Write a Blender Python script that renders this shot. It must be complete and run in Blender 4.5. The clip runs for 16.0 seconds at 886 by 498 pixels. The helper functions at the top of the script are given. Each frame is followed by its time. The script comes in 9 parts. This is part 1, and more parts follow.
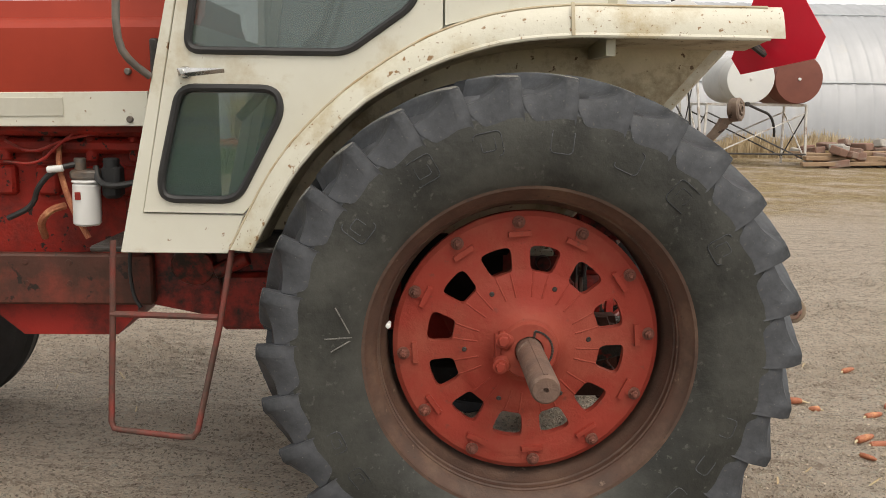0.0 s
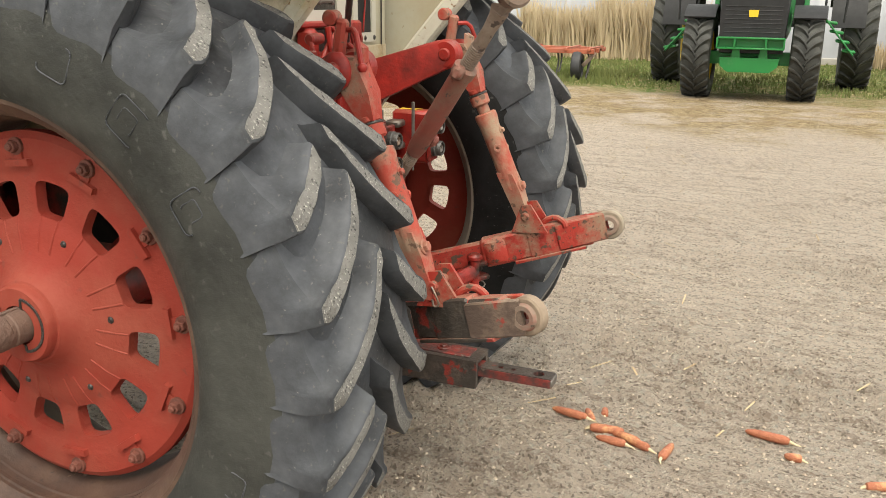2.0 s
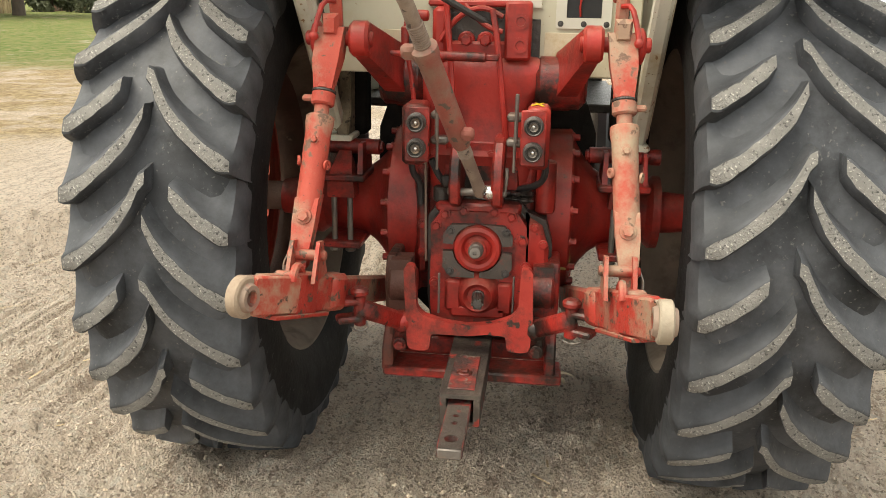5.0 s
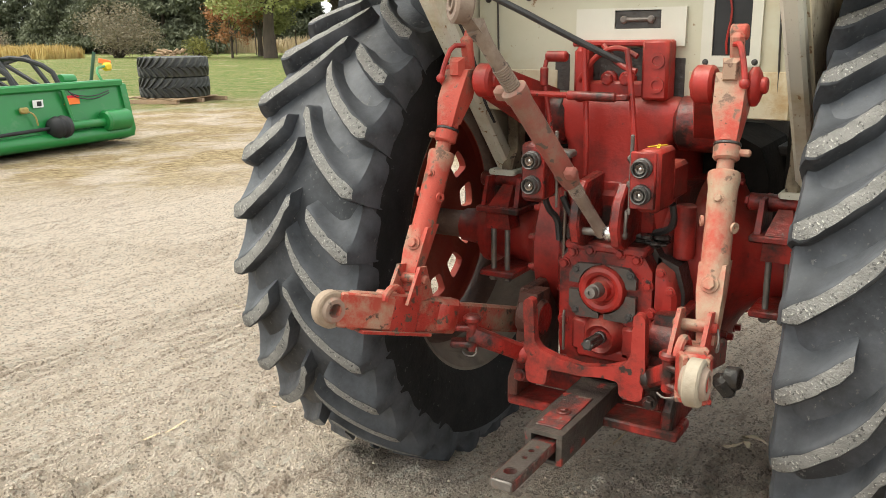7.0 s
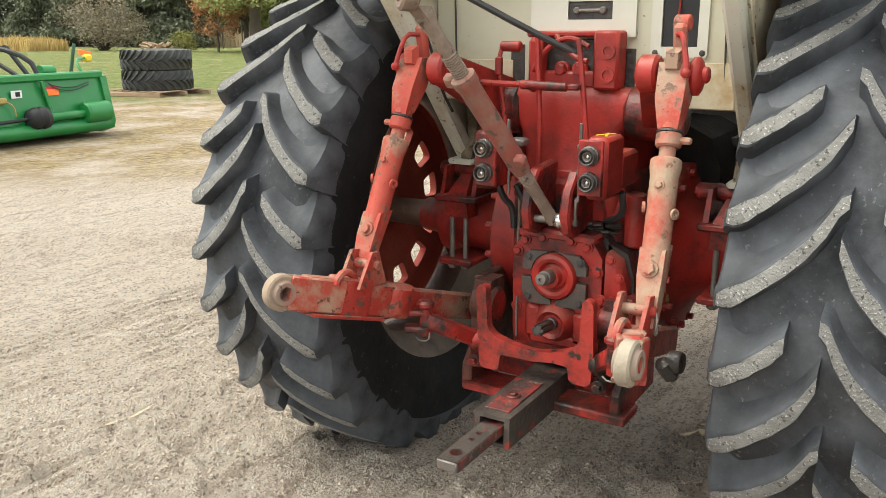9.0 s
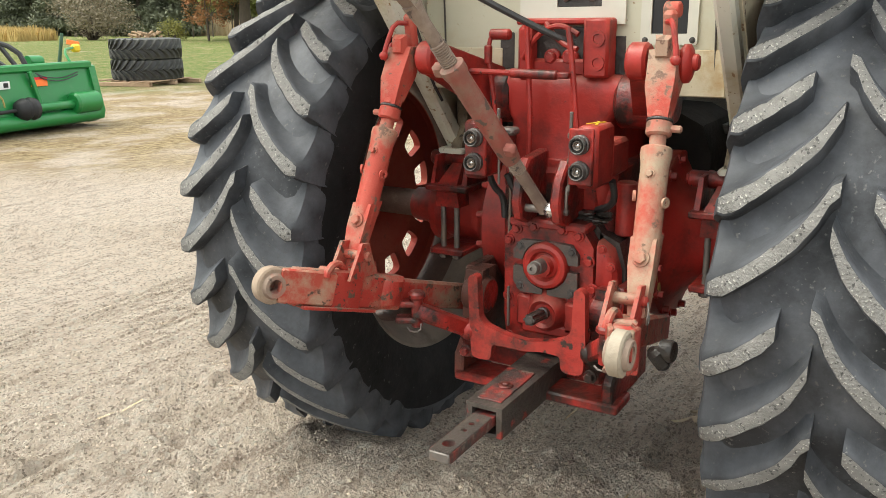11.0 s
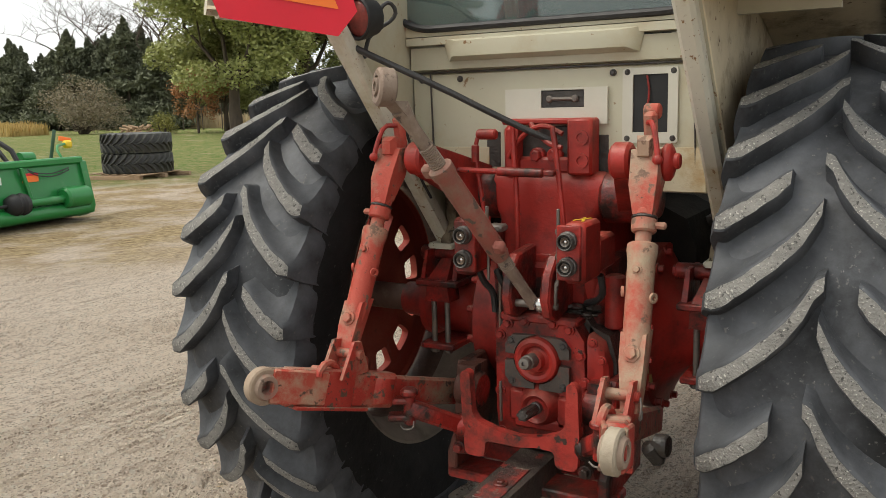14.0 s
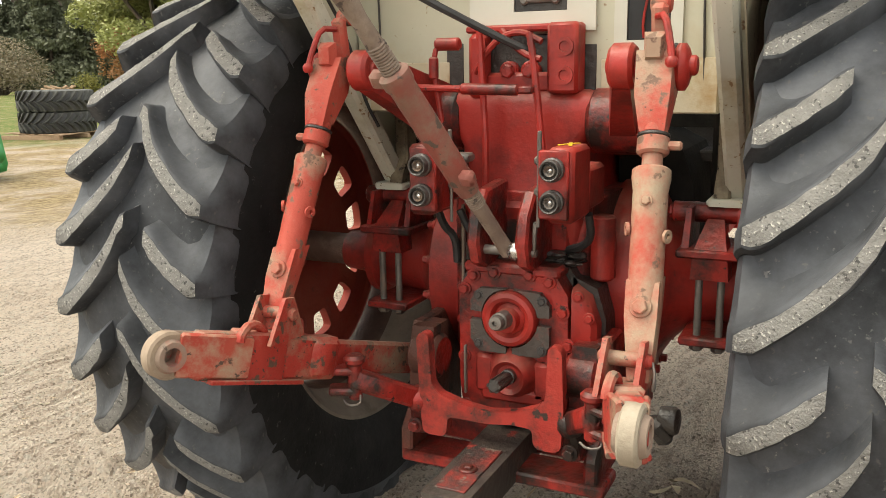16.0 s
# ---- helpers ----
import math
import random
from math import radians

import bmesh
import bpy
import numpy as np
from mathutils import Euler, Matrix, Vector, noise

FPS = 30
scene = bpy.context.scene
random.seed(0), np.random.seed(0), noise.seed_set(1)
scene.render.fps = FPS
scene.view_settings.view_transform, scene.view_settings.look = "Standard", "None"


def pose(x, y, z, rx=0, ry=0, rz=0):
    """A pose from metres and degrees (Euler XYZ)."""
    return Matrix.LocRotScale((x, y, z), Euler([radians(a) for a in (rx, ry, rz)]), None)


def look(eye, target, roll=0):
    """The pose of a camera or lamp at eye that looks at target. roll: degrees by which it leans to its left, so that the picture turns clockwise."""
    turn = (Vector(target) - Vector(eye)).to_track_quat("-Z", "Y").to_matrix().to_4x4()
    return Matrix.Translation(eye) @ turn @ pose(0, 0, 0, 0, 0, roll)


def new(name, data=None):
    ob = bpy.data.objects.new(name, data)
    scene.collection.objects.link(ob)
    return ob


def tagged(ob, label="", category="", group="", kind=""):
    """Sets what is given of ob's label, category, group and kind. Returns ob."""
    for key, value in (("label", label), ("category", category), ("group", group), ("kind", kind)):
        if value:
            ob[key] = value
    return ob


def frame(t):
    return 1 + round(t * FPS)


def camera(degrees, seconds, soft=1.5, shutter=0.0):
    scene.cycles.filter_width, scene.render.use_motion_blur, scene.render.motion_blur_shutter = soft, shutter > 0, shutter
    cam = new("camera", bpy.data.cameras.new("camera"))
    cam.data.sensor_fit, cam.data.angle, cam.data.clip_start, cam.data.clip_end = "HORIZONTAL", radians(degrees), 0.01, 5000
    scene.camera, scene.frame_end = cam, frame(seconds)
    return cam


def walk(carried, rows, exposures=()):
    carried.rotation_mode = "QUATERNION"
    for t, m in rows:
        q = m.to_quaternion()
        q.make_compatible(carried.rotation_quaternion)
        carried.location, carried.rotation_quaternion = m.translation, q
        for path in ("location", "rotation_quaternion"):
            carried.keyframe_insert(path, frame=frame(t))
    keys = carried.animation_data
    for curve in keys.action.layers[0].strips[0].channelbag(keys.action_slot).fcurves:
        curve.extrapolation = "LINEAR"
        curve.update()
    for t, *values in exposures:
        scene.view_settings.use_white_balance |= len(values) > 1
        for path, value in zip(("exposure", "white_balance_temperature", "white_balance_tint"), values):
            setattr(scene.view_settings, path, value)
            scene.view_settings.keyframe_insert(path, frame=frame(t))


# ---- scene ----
cam = camera(55.4, 16.0, 0.7)
PATH = [
    (0, (-0.3508, -3.5424, 1.5990), (-0.2952, -1.5748, 1.2445), 0.80),
    (0.5, (0.1569, -3.3434, 1.5817), (0.0965, -1.3853, 1.1790), -0.56),
    (1, (0.6454, -3.0126, 1.5868), (0.4417, -1.0698, 1.1576), -1.27),
    (1.5, (1.1616, -2.6863, 1.5763), (0.6966, -0.8088, 1.0673), -2.42),
    (2, (1.5904, -2.2778, 1.5410), (0.8602, -0.5049, 0.9720), 0.60),
    (2.5, (2.0029, -1.8402, 1.5251), (0.8956, -0.2737, 0.9596), 0.79),
    (3, (2.3015, -1.3846, 1.5645), (0.8543, -0.1118, 1.0300), 2.39),
    (3.5, (2.5026, -0.8641, 1.5498), (0.8379, 0.0986, 1.0002), 3.59),
    (4, (2.7414, -0.4780, 1.5226), (0.8825, 0.0097, 0.9690), 0.68),
    (4.5, (2.7878, -0.1415, 1.4356), (0.8673, -0.0098, 0.8930), 0.83),
    (4.7, (2.8001, -0.0026, 1.4493), (0.8782, -0.0162, 0.8963), 1.07),
    (6.8, (2.6433, 0.8409, 1.4978), (0.9801, -0.1551, 1.0064), -0.78),
    (7, (2.6404, 0.8756, 1.4964), (1.0025, -0.1608, 1.0033), -0.78),
    (7.5, (2.6573, 0.9270, 1.4943), (1.0432, -0.1502, 1.0101), -0.46),
    (8, (2.6573, 0.9584, 1.4858), (1.0305, -0.1019, 1.0070), -0.10),
    (8.5, (2.6371, 0.9685, 1.4742), (0.9934, -0.0618, 0.9875), -0.16),
    (9, (2.6227, 0.9772, 1.4742), (0.9702, -0.0319, 0.9736), -0.14),
    (11.3, (2.6004, 0.9773, 1.4802), (0.9469, -0.0150, 0.9499), -0.61),
    (11.5, (2.5956, 0.9762, 1.4737), (0.9356, -0.0148, 0.9615), -0.70),
    (12, (2.6005, 0.9759, 1.4799), (0.9345, -0.0219, 1.0015), -0.72),
    (12.5, (2.6039, 0.9726, 1.4838), (0.9383, -0.0377, 1.0309), -0.78),
    (13, (2.6154, 0.9745, 1.5082), (0.9228, -0.0224, 1.1320), -1.14),
    (13.5, (2.6200, 0.9783, 1.5125), (0.9145, -0.0086, 1.1699), -1.29),
    (14, (2.6238, 0.9811, 1.5161), (0.9174, -0.0074, 1.1831), -1.40),
    (14.5, (2.6190, 0.9816, 1.5038), (0.9244, -0.0250, 1.1641), -1.58),
    (15, (2.6162, 0.9850, 1.5038), (0.9228, -0.0173, 1.1463), -1.42),
    (15.5, (2.5826, 0.9578, 1.4887), (0.8761, -0.0126, 1.1065), -1.65),
    (16, (2.2633, 0.7306, 1.3667), (0.5024, -0.1228, 0.9532), -0.86),
]
# the phone's exposure follows the subject
EXPO = [(0.0, 0.32, 6700, 10), (0.6, 0.58, 6800, 10), (1.5, 0.79, 6700, 8), (2.5, 1.05, 6700, 6), (3.5, 1.09, 6850, 6), (4.5, 1.19, 6980, 6), (7.0, 1.28, 6450, 5), (9.0, 1.32, 6330, 5), (11.5, 1.33, 6330, 5), (12.6, 1.26, 6330, 5), (13.0, 1.22, 6350, 5), (13.4, 0.93, 6450, 6), (14.0, 0.63, 6500, 7), (15.2, 1.0, 6700, 7), (16.0, 1.25, 6800, 6)]
walk(cam, [(t, look(eye, target, roll)) for t, eye, target, roll in PATH], EXPO)
SKY, SUN = 0.110, 1.6

# ---- sky and sun: bright overcast afternoon ----
world = bpy.data.worlds.new("overcast_sky")
scene.world = world
world.use_nodes = True
wn, wl = world.node_tree.nodes, world.node_tree.links
wn.clear()
sky = wn.new("ShaderNodeTexSky")
sky.sky_type, sky.sun_disc = "NISHITA", False
sky.sun_elevation, sky.sun_rotation = radians(61), radians(152)
sky.dust_density, sky.air_density = 4.0, 1.0
grey = wn.new("ShaderNodeHueSaturation")
grey.inputs["Saturation"].default_value = 0.16
tc = wn.new("ShaderNodeTexCoord")
cl = wn.new("ShaderNodeTexNoise")
cl.inputs["Scale"].default_value, cl.inputs["Detail"].default_value = 3.2, 6
ramp = wn.new("ShaderNodeMapRange")
ramp.inputs["From Min"].default_value, ramp.inputs["From Max"].default_value = 0.3, 0.75
ramp.inputs["To Min"].default_value, ramp.inputs["To Max"].default_value = 0.88, 1.15
cloud = wn.new("ShaderNodeMix")
cloud.data_type, cloud.blend_type = "RGBA", "MULTIPLY"
cloud.inputs["Factor"].default_value = 1.0
flat = wn.new("ShaderNodeMix")
flat.data_type = "RGBA"
flat.inputs["Factor"].default_value = 0.6
flat.inputs["B"].default_value = (8.4, 8.4, 8.3, 1)
bg = wn.new("ShaderNodeBackground")
bg.inputs["Strength"].default_value = SKY
out = wn.new("ShaderNodeOutputWorld")
wl.new(sky.outputs["Color"], grey.inputs["Color"])
wl.new(grey.outputs["Color"], flat.inputs["A"])
wl.new(tc.outputs["Generated"], cl.inputs["Vector"])
wl.new(cl.outputs["Fac"], ramp.inputs["Value"])
wl.new(flat.outputs["Result"], cloud.inputs["A"])
wl.new(ramp.outputs["Result"], cloud.inputs["B"])
lift = wn.new("ShaderNodeSeparateXYZ")
wl.new(tc.outputs["Generated"], lift.inputs["Vector"])
dome = wn.new("ShaderNodeMapRange")
dome.inputs["From Min"].default_value, dome.inputs["From Max"].default_value = 0.0, 1.0
dome.inputs["To Min"].default_value, dome.inputs["To Max"].default_value = 1.10, 1.12
wl.new(lift.outputs["Z"], dome.inputs["Value"])
arch = wn.new("ShaderNodeMix")
arch.data_type, arch.blend_type = "RGBA", "MULTIPLY"
arch.inputs["Factor"].default_value = 1.0
wl.new(cloud.outputs["Result"], arch.inputs["A"])
wl.new(dome.outputs["Result"], arch.inputs["B"])
wl.new(arch.outputs["Result"], bg.inputs["Color"])
wl.new(bg.outputs["Background"], out.inputs["Surface"])

sun = new("sun", bpy.data.lights.new("sun", "SUN"))
sun.data.energy, sun.data.angle, sun.data.color = SUN, radians(42), (1.0, 0.90, 0.76)
sun.matrix_world = look((8.0, -12.5, 26.0), (0, 0, 0))

# ---- materials ----
def surface(name, c1, c2, scale=8.0, rough=0.6, metal=0.0, bump=0.15, bump_scale=60.0, stain=None, stain_at=0.6,
            stain_scale=3.0, chip=None, chip_at=0.68, chip_scale=22.0, rough_var=0.15, stretch=(1, 1, 1), spec=0.5, soft=0.045, dust=None, dust_amount=0.55, speck=None, speck_at=0.62, speck_scale=140.0):
    """Two tones mixed at one scale, broad stains, small chips, a fine bump; all in the object's own metres."""
    mat = bpy.data.materials.new(name)
    mat.use_nodes = True
    n, l = mat.node_tree.nodes, mat.node_tree.links
    b = n["Principled BSDF"]
    co = n.new("ShaderNodeTexCoord")
    mp = n.new("ShaderNodeMapping")
    mp.inputs["Scale"].default_value = stretch
    l.new(co.outputs["Object"], mp.inputs["Vector"])

    def cloud_at(s, detail=6.0, r=0.6):
        t = n.new("ShaderNodeTexNoise")
        t.inputs["Scale"].default_value, t.inputs["Detail"].default_value, t.inputs["Roughness"].default_value = s, detail, r
        l.new(mp.outputs["Vector"], t.inputs["Vector"])
        return t.outputs["Fac"]

    def over(a, mask, col):
        m = n.new("ShaderNodeMix")
        m.data_type = "RGBA"
        l.new(mask, m.inputs["Factor"])
        if isinstance(a, tuple):
            m.inputs["A"].default_value = (*a, 1)
        else:
            l.new(a, m.inputs["A"])
        m.inputs["B"].default_value = (*col, 1)
        return m.outputs["Result"]

    def step(f, at, width):
        r = n.new("ShaderNodeMapRange")
        r.inputs["From Min"].default_value, r.inputs["From Max"].default_value = at - width, at + width
        l.new(f, r.inputs["Value"])
        return r.outputs["Result"]

    col = over(c1, step(cloud_at(scale), 0.5, 0.18), c2)
    if stain:
        col = over(col, step(cloud_at(stain_scale, 8, 0.68), stain_at, soft * 2), stain)
    if chip:
        col = over(col, step(cloud_at(chip_scale, 4, 0.55), chip_at, soft * 0.5), chip)
    if speck:
        col = over(col, step(cloud_at(speck_scale, 3, 0.6), speck_at, 0.03), speck)
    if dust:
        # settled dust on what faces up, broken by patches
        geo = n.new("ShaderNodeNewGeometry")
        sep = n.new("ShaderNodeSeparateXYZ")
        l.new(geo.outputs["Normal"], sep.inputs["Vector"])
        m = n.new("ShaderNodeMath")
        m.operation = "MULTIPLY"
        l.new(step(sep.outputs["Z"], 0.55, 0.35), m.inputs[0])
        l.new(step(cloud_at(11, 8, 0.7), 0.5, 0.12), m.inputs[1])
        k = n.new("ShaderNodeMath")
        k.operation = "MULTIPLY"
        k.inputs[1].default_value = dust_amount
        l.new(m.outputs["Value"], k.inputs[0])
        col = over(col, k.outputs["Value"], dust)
    l.new(col, b.inputs["Base Color"])
    rr = n.new("ShaderNodeMapRange")
    rr.inputs["To Min"].default_value, rr.inputs["To Max"].default_value = max(0.03, rough - rough_var), min(1, rough + rough_var)
    l.new(cloud_at(scale * 2.3), rr.inputs["Value"])
    l.new(rr.outputs["Result"], b.inputs["Roughness"])
    b.inputs["Metallic"].default_value = metal
    b.inputs["Specular IOR Level"].default_value = spec
    if bump:
        bp = n.new("ShaderNodeBump")
        bp.inputs["Strength"].default_value, bp.inputs["Distance"].default_value = bump, 0.01
        l.new(cloud_at(bump_scale, 5), bp.inputs["Height"])
        l.new(bp.outputs["Normal"], b.inputs["Normal"])
    return mat


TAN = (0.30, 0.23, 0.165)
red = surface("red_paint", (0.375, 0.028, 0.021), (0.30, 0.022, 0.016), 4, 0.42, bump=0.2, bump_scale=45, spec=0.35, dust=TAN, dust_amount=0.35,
              stain=(0.055, 0.014, 0.011), stain_at=0.565, stain_scale=6, soft=0.07, chip=(0.05, 0.022, 0.018), chip_at=0.72, chip_scale=30, speck=(0.06, 0.03, 0.025), speck_at=0.76, speck_scale=80)
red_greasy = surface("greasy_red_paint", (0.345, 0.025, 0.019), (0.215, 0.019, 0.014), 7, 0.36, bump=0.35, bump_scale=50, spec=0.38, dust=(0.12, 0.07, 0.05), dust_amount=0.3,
                     stain=(0.018, 0.012, 0.010), stain_at=0.525, stain_scale=7, soft=0.045, chip=(0.028, 0.018, 0.015), chip_at=0.67, chip_scale=30, speck=(0.02, 0.016, 0.014), speck_at=0.70, speck_scale=80)
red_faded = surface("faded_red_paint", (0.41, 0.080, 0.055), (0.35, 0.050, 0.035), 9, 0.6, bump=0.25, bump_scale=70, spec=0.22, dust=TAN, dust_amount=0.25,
                    stain=(0.30, 0.20, 0.14), stain_at=0.535, stain_scale=7, chip=(0.15, 0.09, 0.065), chip_at=0.63, chip_scale=28, speck=(0.10, 0.06, 0.045), speck_at=0.68, speck_scale=110)
red_disc = surface("dusty_cast_red", (0.30, 0.044, 0.029), (0.235, 0.034, 0.023), 4, 0.6, bump=0.25, bump_scale=70, spec=0.2,
                   stain=(0.33, 0.085, 0.055), stain_at=0.60, stain_scale=4, soft=0.08, chip=(0.20, 0.05, 0.036), chip_at=0.69, chip_scale=24, speck=(0.15, 0.05, 0.036), speck_at=0.76, speck_scale=110)
red_hood = surface("faded_hood_red", (0.33, 0.042, 0.022), (0.27, 0.034, 0.019), 3, 0.5, bump=0.05, bump_scale=30, spec=0.18,
                   stain=(0.38, 0.08, 0.05), stain_at=0.7, stain_scale=2)
cream = surface("cream_paint", (0.66, 0.65, 0.57), (0.60, 0.585, 0.50), 2.5, 0.42, bump=0.06, bump_scale=35,
                stain=(0.46, 0.39, 0.27), stain_at=0.63, stain_scale=3, chip=(0.22, 0.12, 0.05), chip_at=0.70, chip_scale=26, speck=(0.14, 0.08, 0.045), speck_at=0.76, speck_scale=60)
cream_dirty = surface("dirty_cream_paint", (0.55, 0.49, 0.36), (0.44, 0.37, 0.25), 6, 0.6, bump=0.2, bump_scale=50,
                      stain=(0.34, 0.22, 0.09), stain_at=0.6, stain_scale=7, chip=(0.16, 0.10, 0.055), chip_at=0.71, chip_scale=30)
white_plate = surface("white_plate_paint", (0.54, 0.525, 0.455), (0.48, 0.46, 0.39), 5, 0.45, bump=0.08, bump_scale=40,
                      stain=(0.5, 0.44, 0.33), stain_at=0.7, stain_scale=9)
rubber = surface("dusty_rubber", (0.013, 0.014, 0.0155), (0.045, 0.048, 0.054), 6, 0.55, bump=0.15, bump_scale=50, spec=0.30,
                 stain=(0.108, 0.114, 0.127), stain_at=0.55, stain_scale=3.6, soft=0.075, chip=(0.105, 0.104, 0.100), chip_at=0.66, chip_scale=70,
                 speck=(0.22, 0.215, 0.20), speck_at=0.72, speck_scale=60)
rubber_side = surface("sidewall_rubber", (0.022, 0.0225, 0.0205), (0.047, 0.048, 0.043), 5, 0.55, bump=0.3, bump_scale=40, spec=0.28,
                      stain=(0.082, 0.083, 0.074), stain_at=0.57, stain_scale=3.0, soft=0.08, chip=(0.080, 0.079, 0.072), chip_at=0.66, chip_scale=45, speck=(0.12, 0.112, 0.095), speck_at=0.74, speck_scale=70)
rubber_worn = surface("worn_lug_rubber", (0.25, 0.243, 0.226), (0.18, 0.175, 0.164), 30, 0.9, bump=1.0, bump_scale=150, spec=0.2,
                      stain=(0.165, 0.16, 0.15), stain_at=0.575, stain_scale=11, chip=(0.075, 0.073, 0.07), chip_at=0.615, chip_scale=95, speck=(0.46, 0.44, 0.40), speck_at=0.64, speck_scale=150)
rubber_black = surface("black_rubber", (0.022, 0.022, 0.023), (0.04, 0.04, 0.042), 8, 0.55, bump=0.15, bump_scale=60)
rim_rust = surface("rusty_brown_rim", (0.088, 0.046, 0.031), (0.055, 0.031, 0.022), 9, 0.62, bump=0.2, bump_scale=60, stretch=(1, 1, 1),
                   stain=(0.14, 0.085, 0.056), stain_at=0.59, stain_scale=4, chip=(0.20, 0.14, 0.10), chip_at=0.71, chip_scale=18, speck=(0.05, 0.03, 0.024), speck_at=0.68, speck_scale=60)
rust = surface("rusty_steel", (0.19, 0.115, 0.085), (0.12, 0.078, 0.062), 12, 0.75, metal=0.1, bump=0.4, bump_scale=90,
               stain=(0.26, 0.19, 0.14), stain_at=0.6, stain_scale=10)
steel = surface("worn_grey_steel", (0.20, 0.18, 0.16), (0.12, 0.105, 0.095), 14, 0.5, metal=0.5, bump=0.25, bump_scale=90,
                stain=(0.22, 0.14, 0.09), stain_at=0.62, stain_scale=12)
bright_steel = surface("bright_steel", (0.62, 0.61, 0.59), (0.5, 0.49, 0.47), 18, 0.25, metal=0.95, bump=0.03, bump_scale=80)
dark_iron = surface("dark_iron", (0.04, 0.038, 0.037), (0.07, 0.064, 0.06), 12, 0.5, metal=0.3, bump=0.3, bump_scale=70)
tan_iron = surface("dust_coated_iron", (0.27, 0.20, 0.15), (0.21, 0.15, 0.115), 9, 0.78, bump=0.25, bump_scale=80,
                   stain=(0.33, 0.07, 0.05), stain_at=0.62, stain_scale=6, chip=(0.09, 0.065, 0.05), chip_at=0.68, chip_scale=30)
eye_white = surface("chalky_white_paint", (0.33, 0.285, 0.215), (0.235, 0.185, 0.135), 20, 0.7, bump=0.25, bump_scale=90,
                    stain=(0.45, 0.36, 0.27), stain_at=0.64, stain_scale=16)
coupler_grey = surface("grey_coupler_steel", (0.135, 0.13, 0.122), (0.085, 0.08, 0.076), 24, 0.45, metal=0.5, bump=0.3, bump_scale=120, stain=(0.05, 0.045, 0.04), stain_at=0.58, stain_scale=20)
# for grease, and for solid fills that stand in for dark recesses
grease = surface("grease_and_recess_black", (0.018, 0.016, 0.015), (0.05, 0.042, 0.036), 22, 0.35, bump=0.5, bump_scale=60)
# matt black that stands in for deep shade round the axle
void_black = surface("matt_void_black", (0.010, 0.0095, 0.009), (0.022, 0.019, 0.017), 9, 0.85, bump=0.4, bump_scale=50, spec=0.12)
hose_black = surface("black_hose", (0.02, 0.02, 0.021), (0.035, 0.034, 0.034), 20, 0.5, bump=0.1, bump_scale=100)
green = surface("green_paint", (0.018, 0.20, 0.045), (0.015, 0.165, 0.038), 2, 0.35, bump=0.03, bump_scale=20,
                stain=(0.07, 0.2, 0.08), stain_at=0.68, stain_scale=3)
yellow = surface("yellow_paint", (0.75, 0.52, 0.02), (0.66, 0.45, 0.03), 4, 0.45, bump=0.05, bump_scale=30)
yellow_faded = surface("faded_yellow_paint", (0.48, 0.36, 0.17), (0.38, 0.27, 0.13), 3, 0.6, bump=0.15, bump_scale=25,
                       stain=(0.24, 0.15, 0.08), stain_at=0.6, stain_scale=3)
galv = surface("galvanized_sheet", (0.40, 0.41, 0.43), (0.35, 0.36, 0.38), 0.8, 0.5, metal=0.25, bump=0.05, bump_scale=8,
               stain=(0.44, 0.42, 0.38), stain_at=0.7, stain_scale=0.5)
bin_steel = surface("bin_sheet_steel", (0.30, 0.36, 0.44), (0.24, 0.30, 0.38), 0.6, 0.45, metal=0.35, bump=0.05, bump_scale=8)
tank_silver = surface("silver_tank_paint", (0.58, 0.58, 0.57), (0.5, 0.5, 0.5), 2, 0.5, bump=0.05, bump_scale=15,
                      stain=(0.35, 0.3, 0.26), stain_at=0.68, stain_scale=2)
tank_white = surface("white_tank_paint", (0.72, 0.73, 0.72), (0.66, 0.67, 0.67), 2, 0.5, bump=0.05, bump_scale=15)
tank_rust = surface("rust_brown_tank_paint", (0.20, 0.065, 0.045), (0.16, 0.05, 0.036), 3, 0.6, bump=0.08, bump_scale=15)
stand_white = surface("white_stand_paint", (0.66, 0.65, 0.62), (0.5, 0.47, 0.43), 6, 0.6, stain=(0.25, 0.14, 0.08), stain_at=0.62, stain_scale=5)
orange_frame = surface("orange_red_paint", (0.42, 0.12, 0.06), (0.34, 0.09, 0.05), 4, 0.6, stain=(0.24, 0.15, 0.1), stain_at=0.62, stain_scale=4)
sign_orange = surface("sign_orange", (0.9, 0.20, 0.03), (0.85, 0.18, 0.03), 6, 0.35, bump=0)
sign_red = surface("sign_red", (0.70, 0.014, 0.038), (0.64, 0.013, 0.035), 6, 0.35, bump=0)
black_plastic = surface("black_plastic", (0.02, 0.02, 0.021), (0.03, 0.03, 0.031), 8, 0.55, bump=0.05, spec=0.25)
blue_plastic = surface("blue_paint", (0.02, 0.11, 0.4), (0.02, 0.09, 0.33), 4, 0.4, bump=0)
grey_box = surface("grey_metal_paint", (0.42, 0.45, 0.47), (0.36, 0.39, 0.41), 3, 0.5, bump=0)
wood = surface("weathered_wood", (0.36, 0.25, 0.155), (0.26, 0.175, 0.11), 5, 0.85, bump=0.4, bump_scale=40, stretch=(1, 6, 6))
brick_red = surface("old_brick", (0.26, 0.15, 0.11), (0.20, 0.125, 0.10), 3, 0.9, bump=0.3, bump_scale=30, stain=(0.32, 0.27, 0.22), stain_at=0.6)
concrete = surface("concrete", (0.42, 0.40, 0.37), (0.34, 0.32, 0.29), 4, 0.9, bump=0.2, bump_scale=25)
